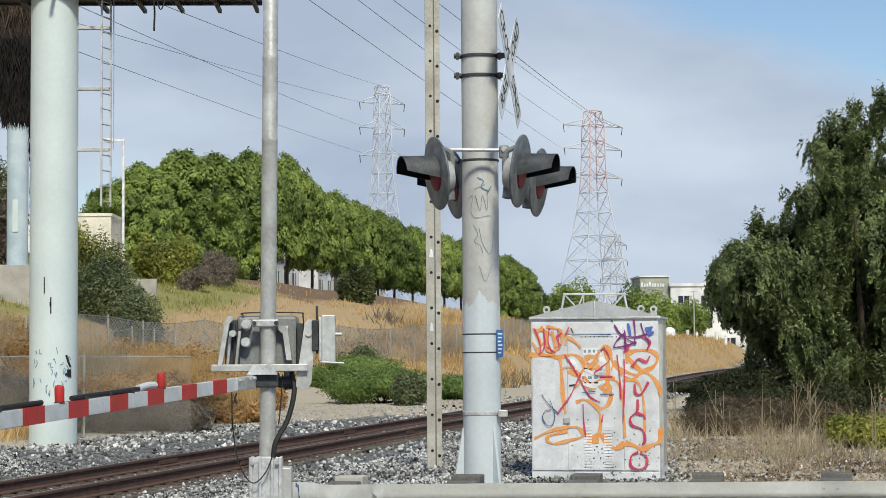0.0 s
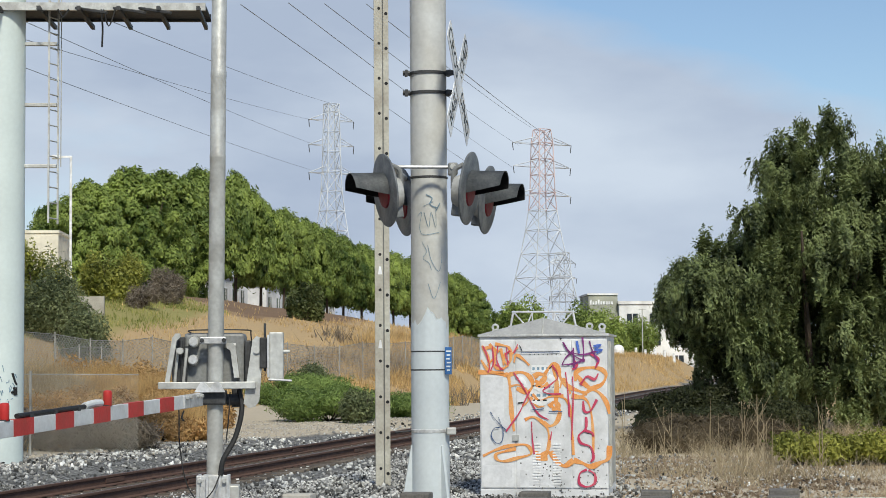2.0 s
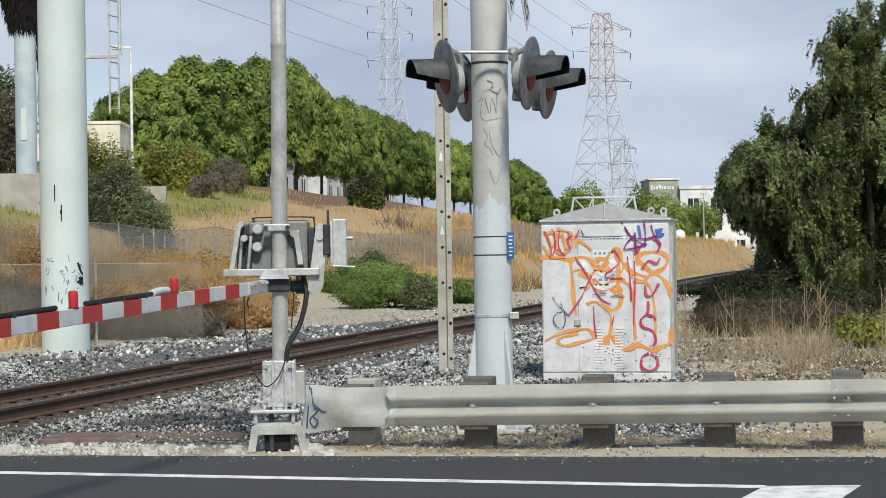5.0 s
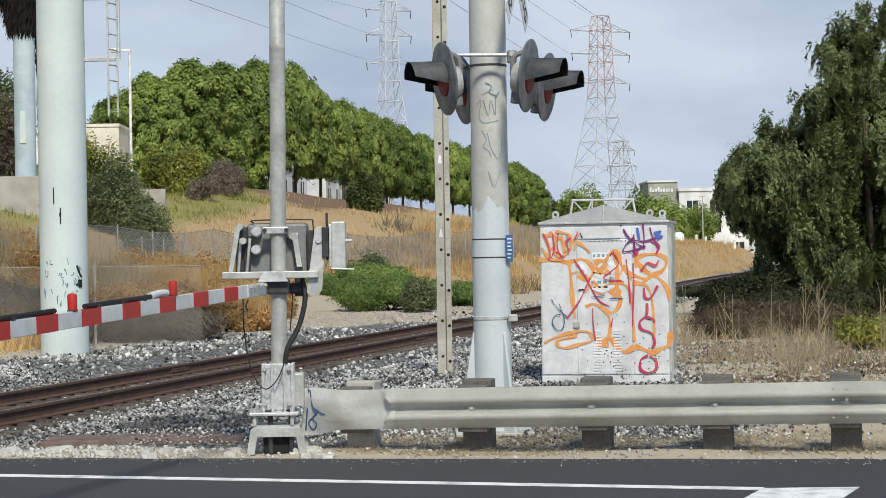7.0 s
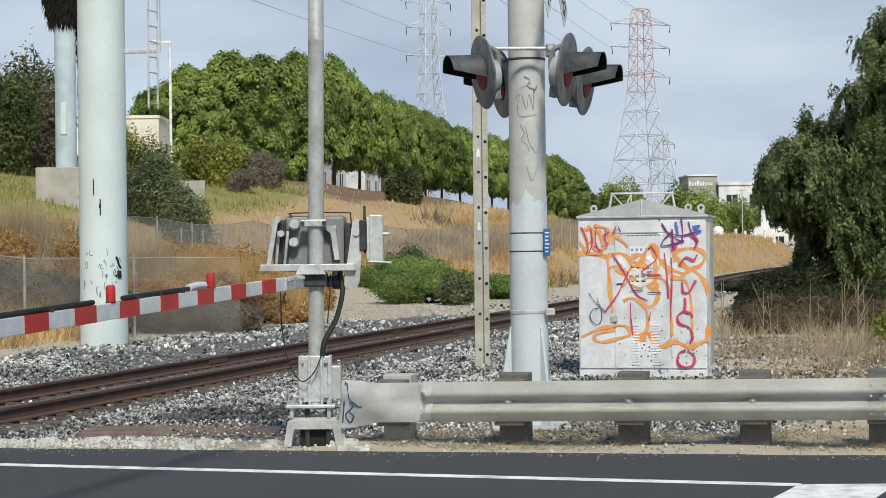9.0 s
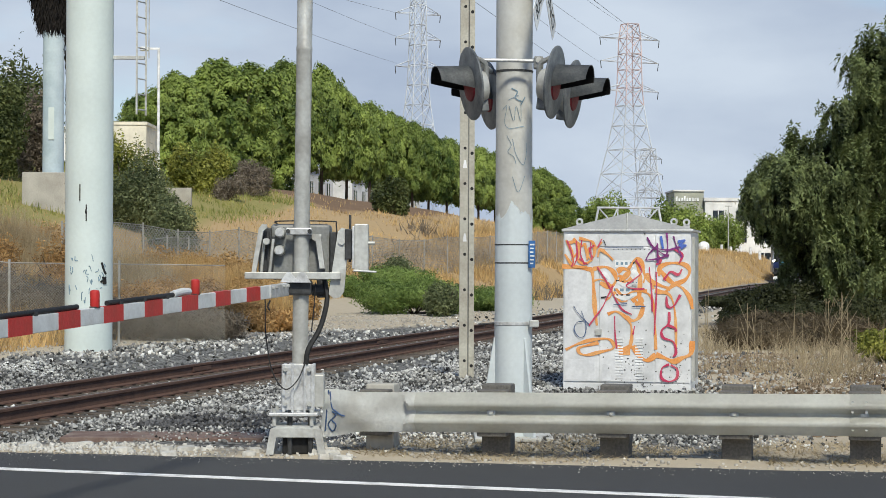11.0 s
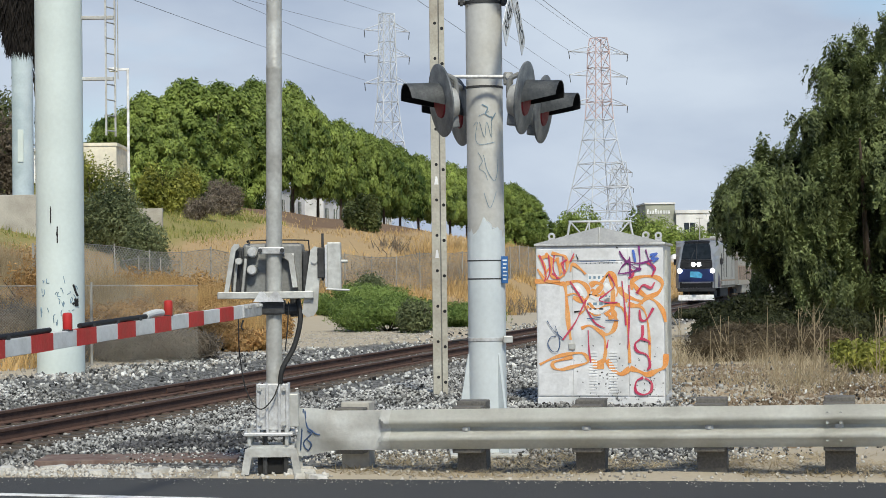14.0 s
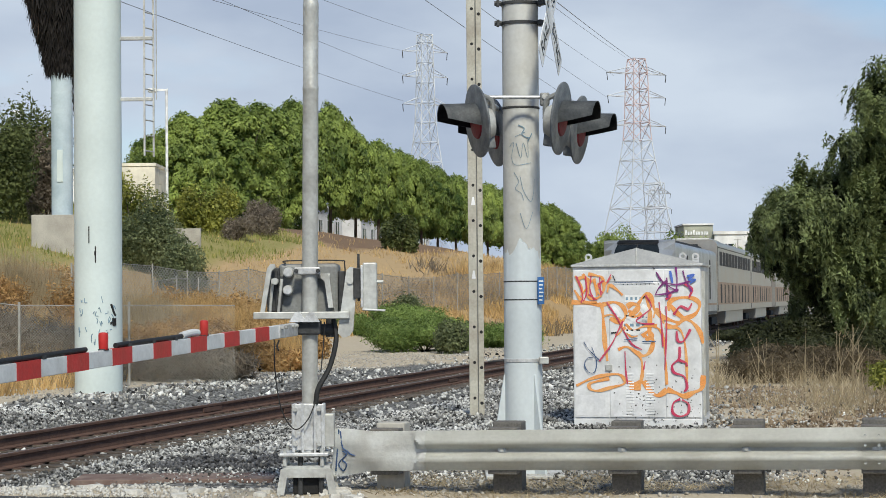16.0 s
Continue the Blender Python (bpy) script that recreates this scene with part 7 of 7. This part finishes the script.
# ---- train ----
def shell(width, h0, h1, y0, y1, shoulder=0.35, seg=5):
    w = width / 2
    pts = [(-w, h0), (w, h0), (w, h1 - shoulder)]
    pts += [(w - shoulder + shoulder * math.cos(a), h1 - shoulder + shoulder * 0.8 * math.sin(a)) for a in [math.pi / 2 * k / seg for k in range(1, seg + 1)]]
    pts += [(-x, z) for x, z in pts[:1:-1]]
    return extrude(pts, y0, y1)


def truck(parent, y):
    t = part("bogie", boxes(-1.1, 1.1, y - 1.5, y + 1.5, 0.35, 0.75, bevel=0.05), "loco_dark", parent)
    for dy in (-1.1, 1.1):
        for x in (-0.76, 0.64):
            part("wheel", rods((x, y + dy, 0.46), (x + 0.12, y + dy, 0.46), 0.46, seg=24), "rust", t)


def make_loco():
    """Nose toward -y, rails at z = 0."""
    g = thing("locomotive", Matrix.Identity(4), "blue and silver passenger diesel locomotive with lit headlights", "locomotive")
    body = part("body", shell(3.05, 0.95, 4.3, 1.6, 20.4), "loco_silver", g)
    # nose: level sections of height, front, half-width of the front
    rows = [(0.95, -0.10, 1.22), (1.6, -0.12, 1.24), (2.35, -0.05, 1.22), (2.75, 0.12, 1.14), (3.2, 0.40, 1.06), (3.85, 0.80, 0.98), (4.15, 1.05, 0.92), (4.28, 1.45, 0.86)]

    def front(z):
        zs, ys, ws = zip(*rows)
        return float(np.interp(z, zs, ys)), float(np.interp(z, zs, ws))

    def skin(name, mt, cuts, parent, label="", lift=0.02, side=0):
        """A panel that lies on the nose: rows of height, half-width; side: on a flank instead, rows of height, share of its length."""
        bm = bmesh.new()
        grid = []
        for z, share in cuts:
            y, wf = front(z)
            if side:
                ends = [(side * (wf + (1.53 - wf) * k + lift), y + (1.62 - y) * k - lift * 0.6) for k in (0.02, share)]
            else:
                ends = [(-share, y - lift), (share, y - lift)]
            grid.append([bm.verts.new((a, b, z)) for a, b in ends])
        for a, b in zip(grid, grid[1:]):
            bm.faces.new((a[0], a[1], b[1], b[0]))
        bmesh.ops.solidify(bm, geom=bm.faces[:], thickness=0.012)
        return part(name, bm, mt, parent, label)
    bm = bmesh.new()
    loops = [[bm.verts.new(p) for p in ((-1.53, 1.62, z), (-wf - 0.10, y + 0.16, z), (-wf + 0.08, y, z), (wf - 0.08, y, z), (wf + 0.10, y + 0.16, z), (1.53, 1.62, z))] for z, y, wf in rows]
    for a, b in zip(loops, loops[1:]):
        for k in range(5):
            bm.faces.new((a[k], a[k + 1], b[k + 1], b[k]))
    bm.faces.new(loops[-1])
    bm.faces.new(loops[0][::-1])
    nose = part("nose", bm, "loco_silver", g, "tapered silver cab nose")
    ws = skin("windscreen", "glass", [(2.95, 1.05), (3.2, 1.02), (3.85, 0.94), (4.06, 0.86)], nose, "dark wide windscreen", 0.03)
    skin("brow", "loco_dark", [(4.07, 0.84), (4.15, 0.90), (4.27, 0.84)], nose, "black brow above the windscreen")
    part("wiper", rods((-0.35, 0.16, 2.98), (-0.12, 0.55, 3.62), 0.018, seg=6), "loco_dark", ws)
    part("centre_post", rods((0, 0.20, 2.95), (0, 0.90, 4.05), 0.03, seg=6), "loco_dark", ws)
    skin("front_mask", "loco_dark", [(2.30, 1.10), (2.45, 1.12), (2.75, 1.09), (2.93, 1.06)], nose)
    skin("front_panel", "loco_blue", [(1.40, 1.20), (1.6, 1.20), (2.28, 1.18)], nose, "dark blue front panel")
    skin("lower_panel", "loco_dark", [(0.98, 1.12), (1.38, 1.13)], nose)
    skin("silver_swoosh", "loco_silver", [(1.30, 0.98), (1.39, 1.02)], nose, lift=0.04)
    part("emblem", extrude([(-0.42, 1.72), (0.35, 1.65), (0.45, 1.90), (0.2, 2.1), (-0.40, 2.12)], -0.165, -0.14), "cyan", nose)
    for x in (-0.20, 0.20):
        part("headlight", rods((x, -0.10, 2.60), (x, 0.02, 2.60), 0.15, seg=16), "headlight", nose)
    for x in (-1.12, 1.12):
        part("ditch_light", rods((x, -0.16, 2.16), (x, -0.04, 2.16), 0.16, seg=16), "headlight", nose)
    for sd in (-1, 1):
        skin("flank_blue", "loco_blue", [(0.98, 0.98), (1.6, 0.98), (2.35, 0.55)], nose, lift=0.03, side=sd)
    for s in (-1, 1):
        x = s * 1.535
        part("side_blue", boxes(min(x, x - s * 0.02), max(x, x - s * 0.02), 1.64, 3.0, 0.98, 1.42), "loco_blue", body)
        part("tan_stripe", boxes(min(x, x - s * 0.02), max(x, x - s * 0.02), 3.0, 20.2, 1.42, 1.52), "bronze_stripe", body)
        part("cab_window", boxes(min(x, x - s * 0.02), max(x, x - s * 0.02), 2.1, 2.9, 2.7, 3.5), "glass", body)
        part("cab_door", boxes(min(x, x - s * 0.02), max(x, x - s * 0.02), 3.3, 4.0, 1.2, 3.4), "loco_dark", body)
        for y in (6.0, 9.2, 16.5):
            part("grille", boxes(min(x, x - s * 0.02), max(x, x - s * 0.02), y, y + 0.55, 1.7, 3.7), "loco_dark", body)
        part("lower_sill", boxes(min(x, x - s * 0.02), max(x, x - s * 0.02), 3.1, 20.2, 0.97, 1.12), "dark_steel", body)
        part("mirror", rods((s * 1.62, 2.0, 2.6), (s * 1.62, 2.05, 3.0), 0.10, seg=8), "loco_dark", nose)
    part("coupler", rods((0, -0.75, 0.88), (0, 0.2, 0.88), 0.14, seg=10), "loco_dark", g)
    part("anticlimber", boxes(-1.3, 1.3, -0.22, 0.2, 0.72, 0.97, bevel=0.03), "loco_dark", g)
    part("plough", extrude([(-1.25, 0.12), (1.25, 0.12), (1.2, 0.5), (-1.2, 0.5)], -0.35, -0.25), "sign_white", g, "white snow plough blade")
    part("underframe", boxes(-1.3, 1.3, 5.5, 14.5, 0.3, 0.95, bevel=0.08), "loco_dark", g)
    part("roof_vent", boxes(-0.9, 0.9, 6, 19, 4.25, 4.42, bevel=0.05), "loco_dark", g)
    for y in (3.6, 16.6):
        truck(g, y)
    return g


def make_coach(seed):
    g = thing("passenger_car", Matrix.Identity(4), "two-level stainless steel passenger car with tan lower band", "railway car", "cars of the train")
    body = part("body", shell(3.1, 1.05, 4.92, 0.15, 25.6, 0.4), "steel_train", g)
    rng = random.Random(seed)
    for s in (-1, 1):
        x = s * 1.56
        lo, hi = min(x, x - s * 0.02), max(x, x - s * 0.02)
        part("tan_band", boxes(lo - 0.001, hi + 0.001, 0.3, 25.4, 1.42, 2.62), "bronze_stripe", body)
        part("letter_board", boxes(lo, hi, 0.3, 25.4, 4.42, 4.47), "dark_steel", body)
        for k in range(11):
            y = 1.6 + 2.08 * k
            part("upper_window", boxes(lo - 0.004, hi + 0.004, y, y + 1.65, 3.5, 4.25), "loco_dark", body)
        for k in range(9):
            y = 2.0 + 2.5 * k
            part("lower_window", boxes(lo - 0.006, hi + 0.006, y, y + (0.55 if k % 3 else 0.9), 1.5, 2.5), "loco_dark", body)
        for y in (0.5, 25.1):
            part("end_post", boxes(lo, hi, y - 0.15, y + 0.15, 1.1, 4.5), "dark_steel", body)
    part("diaphragm", boxes(-0.55, 0.55, -0.35, 0.16, 1.3, 4.6), "loco_dark", g)
    part("roof_unit", boxes(-0.9, 0.9, 3, 9, 4.9, 5.02, bevel=0.04), "galv", g)
    for y in (3.2, 22.4):
        truck(g, y)
    part("underframe", boxes(-1.45, 1.45, 6.6, 19, 0.35, 1.06, bevel=0.05), "steel_train", g)
    return g


train = [(make_loco(), 0.0)]
first_car = make_coach(1)
train.append((first_car, 21.0))
for k in (1, 2, 3, 4):
    train.append((copy_thing(first_car, Matrix.Identity(4)), 21.0 + 26.1 * k))


# ---- pylons and wires ----
def strut(bm, a, b, r):
    rod(bm, a, b, r, seg=4, caps=False)


def make_pylon(x, y, z0, label, body, arms, mt, r=0.10, top_mt=None):
    """body: rows of height, half-width. arms: rows of height, reach to both sides."""
    g = thing("transmission_tower", pose(x, y, z0, 0, 0, 25), label, "transmission tower", "pylons")
    low, high = bmesh.new(), bmesh.new()
    half = body[len(body) // 2][0]
    for (h0, w0), (h1, w1) in zip(body, body[1:]):
        bm = high if top_mt and h0 >= half else low
        c0 = [(-w0, -w0), (w0, -w0), (w0, w0), (-w0, w0)]
        c1 = [(-w1, -w1), (w1, -w1), (w1, w1), (-w1, w1)]
        for i in range(4):
            j = (i + 1) % 4
            strut(bm, (*c0[i], h0), (*c1[i], h1), r)
            strut(bm, (*c0[i], h0), (*c1[j], h1), r * 0.7)
            strut(bm, (*c0[j], h0), (*c1[i], h1), r * 0.7)
            strut(bm, (*c1[i], h1), (*c1[j], h1), r * 0.7)
    part("lattice_body", low, mt, g)
    if top_mt:
        part("upper_lattice", high, top_mt, g)
    else:
        high.free()
    for h, reach in arms:
        for s in (-1, 1):
            bm = bmesh.new()
            w = 1.6
            tip = (s * reach, 0, h)
            for yy in (-w, w):
                strut(bm, (s * w, yy, h), tip, r * 0.7)
                strut(bm, (s * w, yy, h + 1.8), tip, r * 0.7)
            part("cross_arm", bm, mt, g)
            part("insulator", rods(tip, (s * reach * 0.97, 0, h - 1.9), 0.11, seg=6), "dark_steel", g)
    return g


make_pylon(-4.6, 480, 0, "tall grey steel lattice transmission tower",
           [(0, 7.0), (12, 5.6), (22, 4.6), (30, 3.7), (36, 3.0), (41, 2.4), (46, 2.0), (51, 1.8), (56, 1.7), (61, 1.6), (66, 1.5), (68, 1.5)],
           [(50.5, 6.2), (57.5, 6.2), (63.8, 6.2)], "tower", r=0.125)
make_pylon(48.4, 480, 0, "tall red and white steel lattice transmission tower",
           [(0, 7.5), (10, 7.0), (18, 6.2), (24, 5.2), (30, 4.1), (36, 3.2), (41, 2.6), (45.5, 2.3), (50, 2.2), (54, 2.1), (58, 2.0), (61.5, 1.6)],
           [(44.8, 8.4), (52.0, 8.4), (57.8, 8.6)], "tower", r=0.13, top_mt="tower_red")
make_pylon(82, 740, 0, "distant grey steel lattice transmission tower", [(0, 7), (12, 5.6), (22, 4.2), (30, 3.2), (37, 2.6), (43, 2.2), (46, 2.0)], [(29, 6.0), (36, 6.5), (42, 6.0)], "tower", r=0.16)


def make_gantry():
    d = 250.0
    g = thing("steel_gantry", pose(at_ray(100.5, d), d, 0), "pale steel lattice frame in the distance behind the cabinet", "gantry")
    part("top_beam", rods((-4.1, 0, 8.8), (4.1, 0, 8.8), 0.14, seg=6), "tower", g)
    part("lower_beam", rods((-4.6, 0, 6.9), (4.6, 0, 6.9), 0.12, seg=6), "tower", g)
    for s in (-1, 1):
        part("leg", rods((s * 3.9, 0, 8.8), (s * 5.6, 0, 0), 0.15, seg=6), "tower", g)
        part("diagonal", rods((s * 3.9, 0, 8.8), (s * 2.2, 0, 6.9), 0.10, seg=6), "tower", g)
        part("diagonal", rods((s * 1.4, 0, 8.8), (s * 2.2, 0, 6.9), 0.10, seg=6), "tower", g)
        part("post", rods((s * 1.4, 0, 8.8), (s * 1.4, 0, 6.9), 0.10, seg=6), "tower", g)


make_gantry()


def wire(a, b, r, sag):
    bm = bmesh.new()
    a, b = Vector(a), Vector(b)
    pts = [a.lerp(b, i / 16) - Vector((0, 0, sag * 4 * (i / 16) * (1 - i / 16))) for i in range(17)]
    tube(bm, pts, r, 5)
    tagged(part("power_line", bm, "wire"), "thin grey overhead power line", "power line", "overhead lines")


def bearing(px, py, d):
    """A point at depth d, by bearing and rise in thousandths."""
    return (px / 1000 * d, d, 1.5 + py / 1000 * d)


# conductors from the tower arms, up over the track
for tip, near_end in (((-20.6, 104), (-208.8, 173)), ((-20.6, 118), (-179, 186.5)), ((-21.8, 130.6), (-208.8, 184.7)), ((-10, 139), (-129, 184)),
                      ((95.3, 126), (8.8, 191.5)), ((88.8, 116.5), (-13, 191.5)), ((85.0, 105.3), (-32, 192)), ((88, 90.3), (-56.8, 191)), ((112, 116.5), (60, 155))):
    wire(bearing(*tip, 480), bearing(*near_end, 140), 0.03, 0.4)


# ---- what moves ----
def motions():
    front0, speed = 99.5, 26.8          # nose's way along the track at 14.5 s, metres a second
    times = [0.5 * i for i in range(32)] + [15.75, 15.9, 16.0]
    for ob, behind in train:
        walk(ob, [(t, rail_pose(front0 + (14.5 - t) * speed + behind, RAIL_TOP)) for t in times])


motions()
